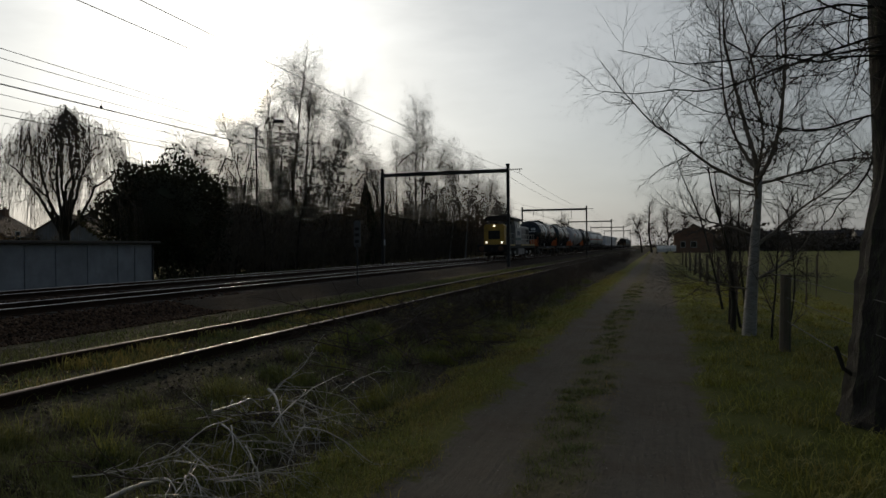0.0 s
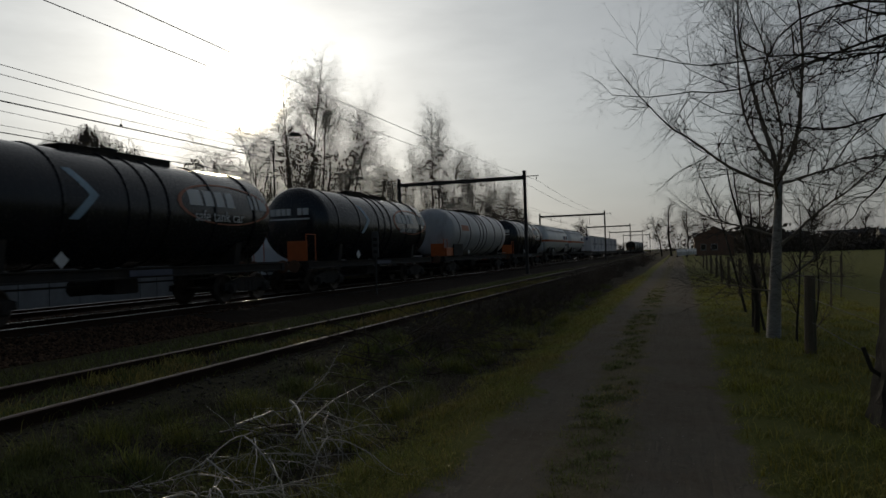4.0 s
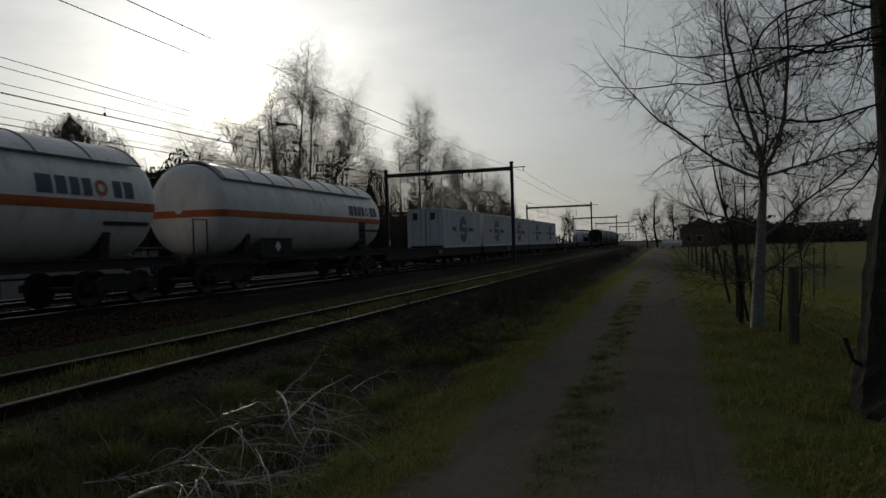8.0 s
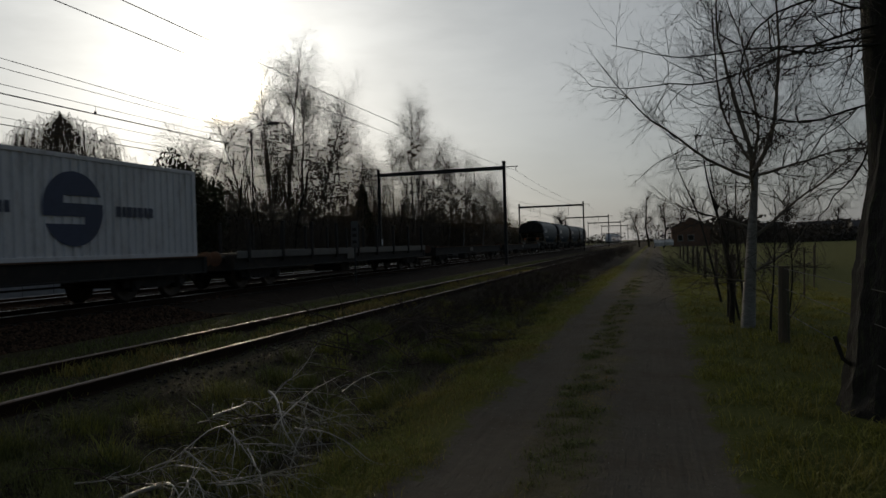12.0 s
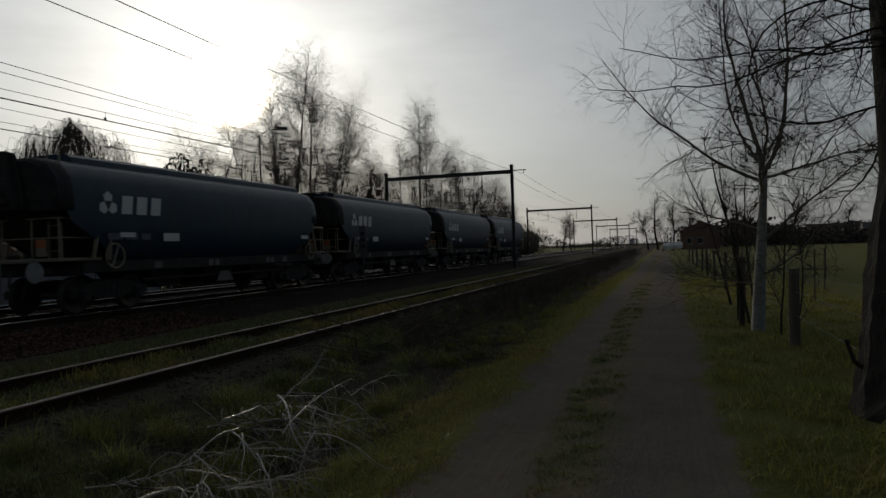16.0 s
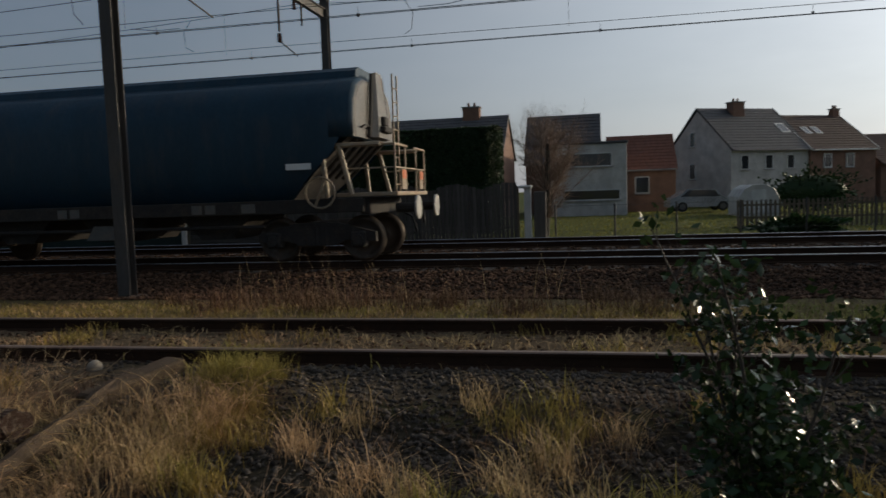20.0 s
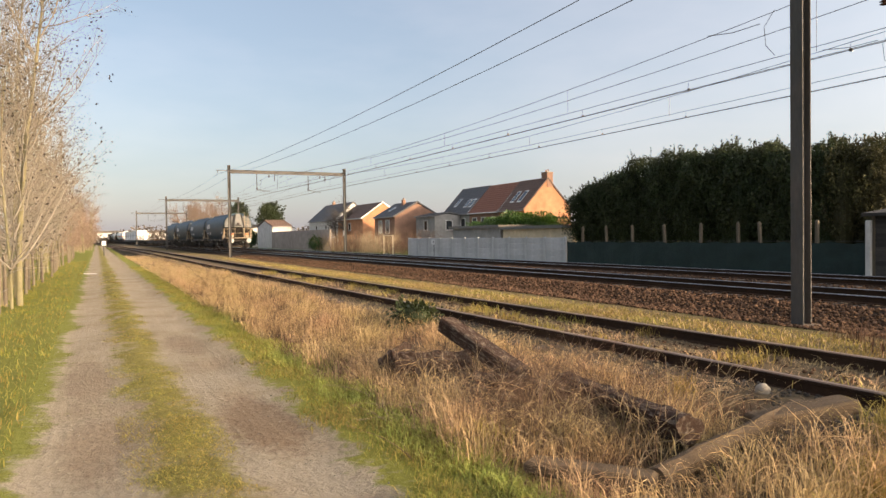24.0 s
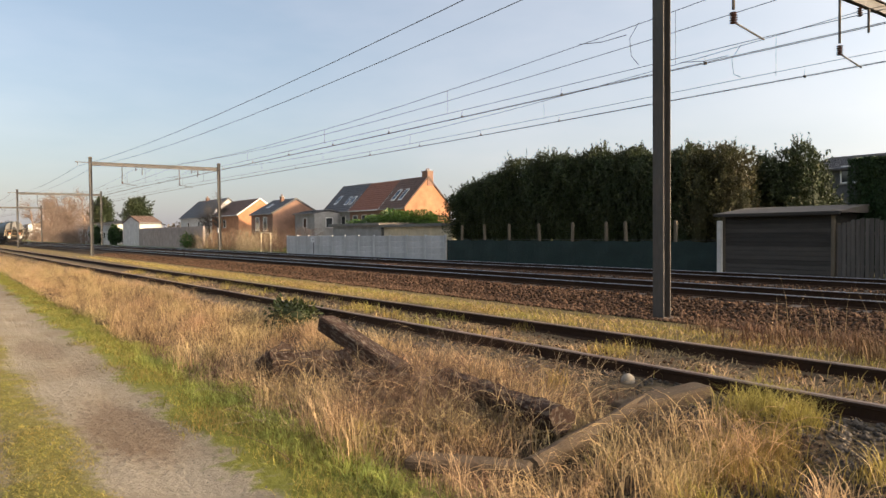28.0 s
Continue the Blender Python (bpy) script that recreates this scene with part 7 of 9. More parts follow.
# ---- trees beside the lane ----
NEAR_BIRCH = [lv(9, 0, 0.34, 0.004, 0.0, 0.6), lv(12, 20, 0.10, 0.11, 0.05, 0.88, 50, 2.6, 0.05), lv(7, 7, 0.08, 0.17, 0.03, 0.8, 48, 1.25, 0.014), lv(4, 4, 0.1, 0.22, 0.02, 0.6, 46, 0.55, 0.009), lv(3, 0, 0.1, 0.22, 0.02, 0.45, 44, 0.3, 0.0065)]
bare_tree("birch_tree", "bare pale-barked young tree beside the lane", (1.5, 13.4, 0), [(0, 0, (0.055, 0.0, 1), 3.0, 0.125)], NEAR_BIRCH, 3, "birch", "twig", extra=(
    ((0.16, 0, 2.6), (-1.0, -0.1, 0.26), 3.6, 0.034), ((0.17, 0, 2.8), (-0.08, 0.1, 1), 4.4, 0.045), ((0.16, 0, 2.7), (0.4, -0.1, 0.9), 4.4, 0.042), ((0.16, 0, 2.65), (0.95, 0.05, 0.12), 2.8, 0.03), ((0.17, 0, 2.85), (-0.55, 0.3, 0.9), 4.0, 0.03), ((0.17, 0, 2.9), (0.1, -0.4, 0.9), 3.6, 0.028),
    ((0.12, 0, 1.75), (-0.9, 0.2, 0.35), 2.1, 0.022), ((0.12, 0, 1.55), (0.8, 0.0, 0.7), 2.4, 0.035), ((0.05, 0, 0.95), (0.95, -0.3, 0.25), 1.6, 0.03), ((0.05, 0, 0.8), (-0.9, -0.2, -0.02), 1.6, 0.018), ((0.15, 0, 2.3), (0.2, 0.9, 0.5), 2.6, 0.03), ((0.15, 0, 2.4), (-0.2, -0.9, 0.6), 2.4, 0.03)))
OLD = [lv(10, 0, 0.55, 0.02, 0.0, 0.35), lv(12, 15, 0.08, 0.17, -0.01, 0.75, 60, 3.0, 0.05), lv(7, 6, 0.06, 0.18, -0.01, 0.75, 50, 1.15, 0.0085), lv(4, 3, 0.1, 0.22, 0.0, 0.6, 48, 0.5, 0.0058), lv(3, 0, 0.1, 0.22, 0.0, 0.4, 44, 0.26, 0.004)]
old = bare_tree("old_tree", "big bare tree with dark furrowed bark beside the lane", (2.11, 7.25, 0), [(0, 0, (0.045, 0.02, 1), 8.5, 0.26)], OLD, 12, "bark", "twig", sides=(14, 8, 3), extra=(
    ((0.05, 0, 3.2), (-0.42, 0.1, 0.8), 3.2, 0.06), ((0.0, 0, 3.3), (-1, 0.1, 0.12), 2.7, 0.013), ((0.0, 0, 3.5), (-1, 0.15, 0.32), 3.2, 0.015), ((0.0, 0, 3.7), (-1, -0.1, 0.2), 3.0, 0.014), ((-0.1, 0, 2.6), (-0.4, 0.5, -0.6), 1.8, 0.014), ((-0.1, 0, 2.8), (-0.8, 0.7, 0.15), 2.4, 0.013),
    ((0.05, 0, 3.6), (-0.8, 0.5, 0.45), 2.8, 0.014), ((0.05, 0, 3.4), (-0.85, 0.3, 0.05), 2.4, 0.012),
    ((0.25, 0, 4.5), (-1, 0.25, -0.12), 3.5, 0.014), ((0.2, 0, 4.0), (-1, -0.15, 0.0), 3.2, 0.012)))
def furrowed(profile, n, rng):
    """A thick lower trunk with bark ridges: rows of (z, radius)."""
    g = Geo()
    ridge = [rng.uniform(0.9, 1.08) for _ in range(n)]
    vs = [(0.02 + 0.04 * max(z, 0.0) + math.cos(6.2832 * i / n) * r * ridge[i] * rng.uniform(0.97, 1.03), math.sin(6.2832 * i / n) * r * ridge[i] * rng.uniform(0.97, 1.03), z) for z, r in profile for i in range(n)]
    return g.add(vs, [(k * n + i, k * n + (i + 1) % n, (k + 1) * n + (i + 1) % n, (k + 1) * n + i) for k in range(len(profile) - 1) for i in range(n)])


part("lower_trunk", furrowed([(z, np.interp(z, [-0.2, 0.15, 0.6, 1.2, 1.7, 2.2, 2.8, 3.3], [0.62, 0.53, 0.48, 0.45, 0.40, 0.32, 0.25, 0.18])) for z in np.arange(-0.2, 3.31, 0.12)], 30, random.Random(3)), "bark", old)
part("stub", Geo().path([(-0.36, -0.08, 0.34), (-0.52, -0.1, 0.46), (-0.58, -0.1, 0.66)], 0.02, 7), "bark", old, "short broken stub low on the trunk")
SAPLING = [lv(6, 10, 0.2, 0.07, 0.06, 0.85), lv(4, 8, 0.1, 0.14, 0.1, 0.8, 40, 0.9, 0.012), lv(3, 4, 0.1, 0.2, 0.05, 0.7, 40, 0.4, 0.006), lv(2, 0, 0.1, 0.2, 0.05, 0.6, 40, 0.2, 0.004)]
for k, (x, y, lean, ln, r) in enumerate(((1.75, 12.6, 0.05, 2.6, 0.022), (1.87, 12.0, 0.2, 2.0, 0.018), (1.5, 14.6, -0.1, 3.6, 0.028), (1.75, 16.0, 0.0, 3.8, 0.028), (1.5, 18.5, -0.1, 4.4, 0.034), (2.2, 19.5, 0.1, 3.4, 0.028), (1.28, 13.9, -0.03, 3.4, 0.055), (1.35, 15.2, 0.02, 3.0, 0.04))):
    bare_tree("sapling", "thin bare sapling at the fence beside the lane", (x, y, 0), [(0, 0, (lean, 0, 1), ln, r)], SAPLING, 8 + k, group="saplings at the fence")

# ---- trees across the line, ahead ----
FAR_BIRCH = [lv(10, 34, 0.16, 0.03, 0.03, 0.92), lv(7, 14, 0.1, 0.08, 0.06, 0.85, 42, 5.6, 0.05), lv(5, 7, 0.1, 0.13, 0.0, 0.6, 42, 2.1, 0.02), lv(3, 0, 0.1, 0.14, -0.12, 0.4, 44, 1.5, 0.0105)]


def fan(ux, uy, rows):
    """Stems of one clump, spread across (ux, uy): rows of (offset, lean, length, radius)."""
    return [(ux * o, uy * o, (ux * a, uy * a, 1), ln, r) for o, a, ln, r in rows]


bare_tree("birch_tree", "tall bare birches with several stems behind the tracks", (-30, 53, 0), fan(0.87, 0.49, ((0, 0.02, 19.4, 0.18), (-0.9, -0.08, 17.5, 0.15), (1.0, 0.08, 17.0, 0.15), (-1.7, -0.26, 15.0, 0.13), (1.8, 0.22, 15.5, 0.13), (-3.2, -0.4, 13.0, 0.12), (2.8, 0.12, 13.0, 0.11), (-0.4, -0.15, 13.0, 0.1))), FAR_BIRCH, 21, "birch", "brushtwig")
bare_tree("birch_tree", "tall bare birch with drooping twigs behind the tracks", (-30.6, 87, 0), fan(0.945, 0.326, ((0, 0.0, 20.8, 0.2), (0.6, 0.05, 18.5, 0.15), (-2.0, -0.12, 15, 0.15), (2.2, 0.12, 15.5, 0.15), (-3.6, -0.2, 13.5, 0.14), (4.4, 0.12, 13, 0.14), (-5.5, -0.1, 12, 0.13), (6.5, 0.1, 12, 0.13), (9.0, 0.1, 10, 0.12))), FAR_BIRCH, 22, "birch", "brushtwig")


def willow(at, h, rad, count, seed):
    """A bare weeping willow: a short forked trunk, arching limbs up into a dome, and long fine twigs that hang from them."""
    r = random.Random(seed)
    t = thing("willow_tree", "bare weeping willow with fine hanging twigs behind the tracks", "tree", Vector(at))
    trunk = [[], []]
    grow(r, Vector((0, 0, -0.1)), Vector((0.04, 0.05, 1)), h * 0.27, 0.34, 0, [lv(5, 0, 0.5, 0.04, 0.0, 0.25), lv(1, 0, 0, 0, 0, 0)], trunk)
    part("trunk", sticks("trunk", trunk[0], 9, "bark"), "bark", t)
    top = Vector(trunk[0][-1][3:6])

    def dome(a, lean, share):
        """A place under the dome's skin: lean from upright, in radians."""
        return Vector((math.cos(a) * math.sin(lean) * rad * share, math.sin(a) * math.sin(lean) * rad * share, h * 0.36 + (h * 0.64 * share) * math.cos(lean)))

    def arc(p, q, lift, r0, r1, n=7):
        """A limb from p to q that rises first; gives its points."""
        pts = [p.lerp(q, k / n) + Vector((r.gauss(0, 0.08), r.gauss(0, 0.08), lift * math.sin(3.14 * k / n) ** 0.8)) for k in range(n + 1)]
        pts[0], pts[-1] = p, q
        return pts, [(*pts[k], *pts[k + 1], r0 + (r1 - r0) * k / n, r0 + (r1 - r0) * (k + 1) / n) for k in range(n)]

    twigs, ends = [], []
    for k in range(12):
        a = 2.4 * k + r.uniform(-0.3, 0.3)
        lean = 0.15 + 1.15 * (k / 11) + r.uniform(-0.08, 0.08)
        pts, segs = arc(top - Vector((0, 0, r.uniform(0, 0.5))), dome(a, lean, 0.74), h * 0.06 * math.sin(lean), 0.11, 0.03, 8)
        part("limb", sticks("limb", segs, 6, "bark"), "bark", t)
        for p in pts[4:]:
            for _ in range(5):
                q = dome(a + r.gauss(0, 0.8), min(1.5, max(0.0, lean + r.gauss(0, 0.4))), r.uniform(0.84, 1.0))
                sub, segs = arc(p, q, 0.45, 0.015, 0.008, 6)
                twigs += segs
                ends += sub[3:]
    for _ in range(count):
        p = ends[r.randrange(len(ends))]
        away = Vector((p.x, p.y, 0))
        share = min(1.0, away.length / rad)
        out = away.normalized() * r.uniform(0.05, 0.45) + Vector((r.gauss(0, 0.12), r.gauss(0, 0.12), 0))
        drop = min(p.z - 1.2, r.uniform(0.6, 1.6) + 3.2 * share ** 2 * r.random())
        q = p
        for k in range(7):
            u = (k + 1) / 7
            e = p + out * (1 - (1 - u) ** 2) + Vector((r.gauss(0, 0.03), r.gauss(0, 0.03), 0.18 * math.sin(min(1.0, u * 2.2) * 3.1416) - drop * u ** 1.3))
            twigs.append((*q, *e, 0.0085, 0.007))
            q = e
    tagged(part("crown", sticks("crown", twigs, 3, "brushtwig"), "brushtwig", t), kind="stuff")


willow((-30, 29.6, 0), 9.3, 4.5, 2600, 5)
ROUND = [lv(7, 12, 0.3, 0.06, 0.02, 0.7), lv(5, 10, 0.15, 0.13, 0.04, 0.85, 50, 4.2, 0.10), lv(4, 6, 0.1, 0.16, 0.02, 0.7, 45, 1.8, 0.055), lv(2, 0, 0.1, 0.2, 0.0, 0.6, 42, 1.1, 0.035)]
bare_tree("bare_tree", "small bare round-crowned tree behind the tracks", (-33, 122, 0), [(0, 0, (0, 0.05, 1), 10, 0.25)], ROUND, 31)
bare_tree("bare_tree", "bare tree behind the tracks, far off", (-27, 195, 0), [(0, 0, (0, 0.05, 1), 9.5, 0.25), (3, -6, (0, 0, 1), 8, 0.2)], ROUND, 32)
bare_tree("bare_tree", "slim bare poplars behind the tracks, far off", (-40, 185, 0), [(0, 0, (0, 0, 1), 14.5, 0.2), (0, -5, (0, 0, 1), 12.5, 0.2), (0, 4, (0, 0, 1), 12.0, 0.2)], FAR_BIRCH, 33)
bare_tree("bare_tree", "bare trees at the far end of the lane", (-1.5, 150, 0), [(0, 0, (0, 0, 1), 10.5, 0.25), (3.2, 6, (0.1, 0, 1), 9.0, 0.22), (-2, 5, (-0.1, 0, 1), 8.0, 0.2), (6.5, 10, (0, 0, 1), 8, 0.2)], ROUND, 34)
bare_tree("bare_tree", "bare trees beyond the meadow", (16, 170, 0), [(0, 0, (0, 0, 1), 8.5, 0.25), (12, 6, (0.1, 0, 1), 9.0, 0.22), (22, 5, (-0.1, 0, 1), 8.0, 0.2)], ROUND, 35)
THINNER = [lv(7, 16, 0.25, 0.03, 0.03, 0.85), lv(5, 8, 0.1, 0.1, 0.05, 0.8, 40, 2.6, 0.05), lv(4, 5, 0.1, 0.15, 0.02, 0.6, 40, 1.0, 0.028), lv(2, 0, 0.1, 0.2, 0.0, 0.5, 40, 0.6, 0.02)]
POLLARD = [lv(4, 13, 0.6, 0.03, 0.0, 0.3), lv(6, 7, 0.2, 0.06, 0.12, 0.8, 30, 4.8, 0.075), lv(4, 4, 0.1, 0.1, 0.1, 0.6, 25, 1.6, 0.034), lv(3, 0, 0.1, 0.15, 0.05, 0.5, 30, 0.7, 0.02)]
for k, (x, y, h) in enumerate(((-48, 26.5, 3.0), (-48, 28.4, 2.8), (-48, 30.9, 3.0), (-48, 32.9, 2.7))):
    bare_tree("pollard_tree", "bare pollarded tree with upright shoots in the gardens", (x, y, 0), [(0, 0, (0, 0, 1), h, 0.25)], POLLARD, 40 + k, group="pollards")
bare_tree("bare_tree", "slim bare tree in the gardens", (-48, 35.6, 0), [(0, 0, (0, 0, 1), 8.0, 0.12)], THINNER, 46)
bare_tree("garden_tree", "bare bushy garden tree with reddish twigs", (-25.6, -1.75, 0), [(0, 0, (0.0, 0.03, 1), 3.4, 0.16)], [lv(6, 24, 0.3, 0.05, 0.0, 0.5), lv(6, 10, 0.1, 0.1, 0.08, 0.85, 36, 3.4, 0.04), lv(4, 8, 0.1, 0.15, 0.05, 0.7, 36, 1.1, 0.018), lv(3, 0, 0.1, 0.2, 0.03, 0.6, 34, 0.6, 0.012)], 45, "bark", "pinktwig")
# dark thicket across the line
for k, (x, y, ry, rz, base) in enumerate(((-27.5, 34.4, 4.6, 3.4, 0.0), (-29.5, 42.5, 5.0, 2.8, -0.6), (-29.5, 51, 5.2, 2.6, -0.6), (-28.5, 60, 5.2, 2.9, -0.6), (-29, 69, 5.4, 2.9, -0.6), (-29.5, 79, 6.2, 3.0, -0.6), (-29.5, 91, 7.2, 3.2, -0.6), (-29.5, 104, 8.2, 3.0, -0.6), (-27, 120, 9.9, 3.2, -0.6), (-27, 140, 12.4, 3.0, -0.6))):
    evergreen("thicket" if k else "holly_tree", "dense dark evergreen thicket behind the tracks" if k else "large dark rounded evergreen bush behind the tracks", (x, y, 0), (2.6, ry, rz), base, 9000 if k else 30000, 0.13 if k else 0.11, 50 + k, "thicket" if k else "hollyleaf", "bush", group="thicket" if k else "", rough=0.42 if k else 0.2, trunk=0.1, shell=0.6 if k else 0.34, flat=3.0 if k else 2.0)
BRUSH = [lv(6, 10, 0.05, 0.08, 0.03, 0.8), lv(4, 9, 0.1, 0.14, 0.05, 0.7, 34, 2.0, 0.022), lv(3, 0, 0.1, 0.16, 0.02, 0.4, 38, 1.0, 0.012)]
for k, (y, h) in enumerate(((39.0, 6.0), (46.0, 6.4), (53.0, 6.2), (60.0, 6.8), (67.0, 7.2), (75.0, 7.6), (84.0, 8.0), (94.0, 8.2), (105.0, 7.6), (118.0, 6.6))):
    rg = random.Random(300 + k)
    wide = 4.2 + 0.02 * y
    bare_tree("brush_thicket", "tall leafless brown brush with a few withered leaves behind the tracks", (-26.6, y, 0), [(rg.uniform(-1.6, 1.4), rg.uniform(-wide, wide), (rg.gauss(0, 0.12), rg.gauss(0, 0.14), 1), h * rg.uniform(0.45, 1.08), 0.045) for _ in range(44)], BRUSH, 310 + k, "brushtwig", "brushtwig", group="thicket", sides=(4, 4, 3), bush=True, leaves=("russet", 260, 0.065))
cone_tree("conifer_tree", "dark upright conifer in the thicket", (-27.5, 63.5, 0), 7.6, 1.6, 3500, 0.24, 66, "ivy")
THIN = [lv(6, 10, 0.2, 0.08, 0.05, 0.8), lv(5, 8, 0.1, 0.12, 0.05, 0.85, 35, 2.6, 0.04), lv(4, 5, 0.1, 0.16, 0.02, 0.7, 42, 1.1, 0.018), lv(2, 0, 0.1, 0.2, 0.0, 0.5, 42, 0.75, 0.013)]
for k, y in enumerate((39.0, 47.0, 59.0, 66.0, 74.0, 82.0, 95.0, 104.0)):
    bare_tree("thicket_tree", "bare thin trees growing in the thicket", (-27.2, y, 0), [(0, -1.5, (0.1, -0.1, 1), 9.4, 0.08), (0.4, 1.2, (0, 0.1, 1), 10.0, 0.09), (-0.4, 3.0, (0, 0.1, 1), 8.6, 0.07), (0.8, 4.2, (0, 0.1, 1), 9.0, 0.07)], THIN, 70 + k, group="thin trees")
for k, (x, y, s) in enumerate(((-4.2, 13.5, 1.0), (-3.9, 17.5, 1.15), (-4.3, 22.5, 1.2), (-4.0, 28, 1.3), (-4.2, 35, 1.4), (-4.0, 44, 1.5), (-4.2, 56, 1.6), (-4.0, 72, 1.6), (-4.2, 95, 1.6))):
    BR = [lv(4, 7, 0.1, 0.16, -0.02, 0.7), lv(4, 6, 0.1, 0.2, -0.08, 0.7, 50, 0.7, 0.008), lv(3, 0, 0.1, 0.2, -0.05, 0.6, 45, 0.32, 0.005)]
    rng = random.Random(80 + k)
    bare_tree("bramble_bush", "leafless brown bramble bush in the ditch", (x, y, -0.1), [(rng.uniform(-0.8, 0.8), rng.uniform(-2.6, 2.6), (rng.uniform(-0.7, 0.7), rng.uniform(-0.7, 0.7), 1), s * rng.uniform(0.55, 0.95), 0.011) for _ in range(56)], BR, 90 + k, "darktwig", "darktwig", group="brambles", sides=(4, 3, 3), bush=True)

# ---- the bleached brushwood pile ----
def make_brushwood(name, label, seed, rows, material, spec):
    rng = random.Random(seed)
    t = thing(name, label, "branches")

    def low(segs):
        q = np.array(segs)
        for c in (2, 5):
            q[:, c] = np.maximum(q[:, c], ground_z(q[:, c - 2], q[:, c - 1]) + 0.015)
        return q

    for p, d, ln, r in rows:
        out = [[], []]
        grow(rng, Vector(p), Vector(d), ln, r * 0.5, 0, [spec[0], dict(spec[1], kids=0)], out)
        br = part("branch", sticks("branch", low(out[0]), 6, material), material, t)
        # each side twig with its own little fork
        starts = [q for k, q in enumerate(out[1]) if k == 0 or out[1][k - 1][3:6] != q[0:3]]
        for q in starts:
            twig = [[]]
            grow(rng, Vector(q[:3]), Vector(q[3:6]) - Vector(q[:3]), spec[1]["length"] * rng.uniform(0.4, 1.4), q[6], 0, spec[1:2], twig)
            part("twig", sticks("twig", low(twig[0]), 4, material), material, br)


PALE = [lv(14, 9, 0.12, 0.09, -0.035, 0.85), lv(8, 0, 0.1, 0.2, -0.16, 0.6, 48, 0.36, 0.0036)]
loose = random.Random(41)
make_brushwood("brushwood_pile", "pile of bleached dead branches beside the lane", 4, [
    ((-3.22, 3.2, 0.06), (-0.06, 0.98, 0.12), 2.0, 0.042), ((-3.45, 4.85, 0.28), (0.1, 0.95, 0.06), 1.0, 0.026), ((-3.4, 5.6, 0.32), (0.75, -0.6, -0.18), 1.3, 0.026), ((-3.2, 4.6, 0.26), (0.75, -0.35, -0.22), 0.7, 0.014),
    ((-3.25, 4.2, 0.2), (0.75, -0.2, -0.25), 0.6, 0.013), ((-3.65, 4.9, 0.2), (0.1, 0.9, 0.1), 0.7, 0.011), ((-2.85, 3.45, 0.06), (0.1, 0.95, 0.14), 0.8, 0.014), ((-2.65, 4.9, 0.22), (0.1, -0.9, -0.2), 0.6, 0.010), ((-3.1, 5.4, 0.28), (0.75, 0.1, -0.12), 0.9, 0.010)] + [
    ((loose.uniform(-3.7, -2.75), loose.uniform(3.4, 5.3), loose.uniform(0.04, 0.2)), (loose.uniform(0.1, 0.9), loose.uniform(-0.3, 0.9), loose.uniform(-0.05, 0.12)), loose.uniform(0.5, 1.0), loose.uniform(0.008, 0.012)) for _ in range(20)] + [
    ((loose.uniform(-3.5, -2.7), loose.uniform(4.0, 6.0), loose.uniform(0.06, 0.3)), (loose.uniform(-0.2, 0.9), loose.uniform(-0.9, 0.4), loose.uniform(-0.05, 0.14)), loose.uniform(0.6, 1.2), loose.uniform(0.009, 0.014)) for _ in range(13)], "paletwig", PALE)
DARK = [lv(9, 9, 0.1, 0.12, -0.02, 0.8), lv(5, 3, 0.1, 0.2, -0.03, 0.7, 45, 0.5, 0.010), lv(3, 0, 0.1, 0.25, -0.03, 0.6, 40, 0.28, 0.005)]
heap = random.Random(14)
make_brushwood("dark_brushwood_pile", "pile of dark dead branches beside the lane", 15, [((heap.uniform(-4.1, -2.7), heap.uniform(7.0, 12.4), heap.uniform(0.0, 0.55)), (heap.uniform(-0.9, 0.9), heap.uniform(-0.6, 0.6), heap.uniform(-0.05, 0.3)), heap.uniform(0.9, 1.9), heap.uniform(0.012, 0.022)) for _ in range(46)], "darktwig", DARK)
make_brushwood("dark_brushwood_pile", "tangle of dark dead twigs under the bleached branches", 16, [((heap.uniform(-3.9, -2.7), heap.uniform(3.6, 5.8), heap.uniform(0.0, 0.15)), (heap.uniform(-0.9, 0.9), heap.uniform(-0.9, 0.9), heap.uniform(0.0, 0.15)), heap.uniform(0.6, 1.3), heap.uniform(0.008, 0.015)) for _ in range(16)], "darktwig", DARK)

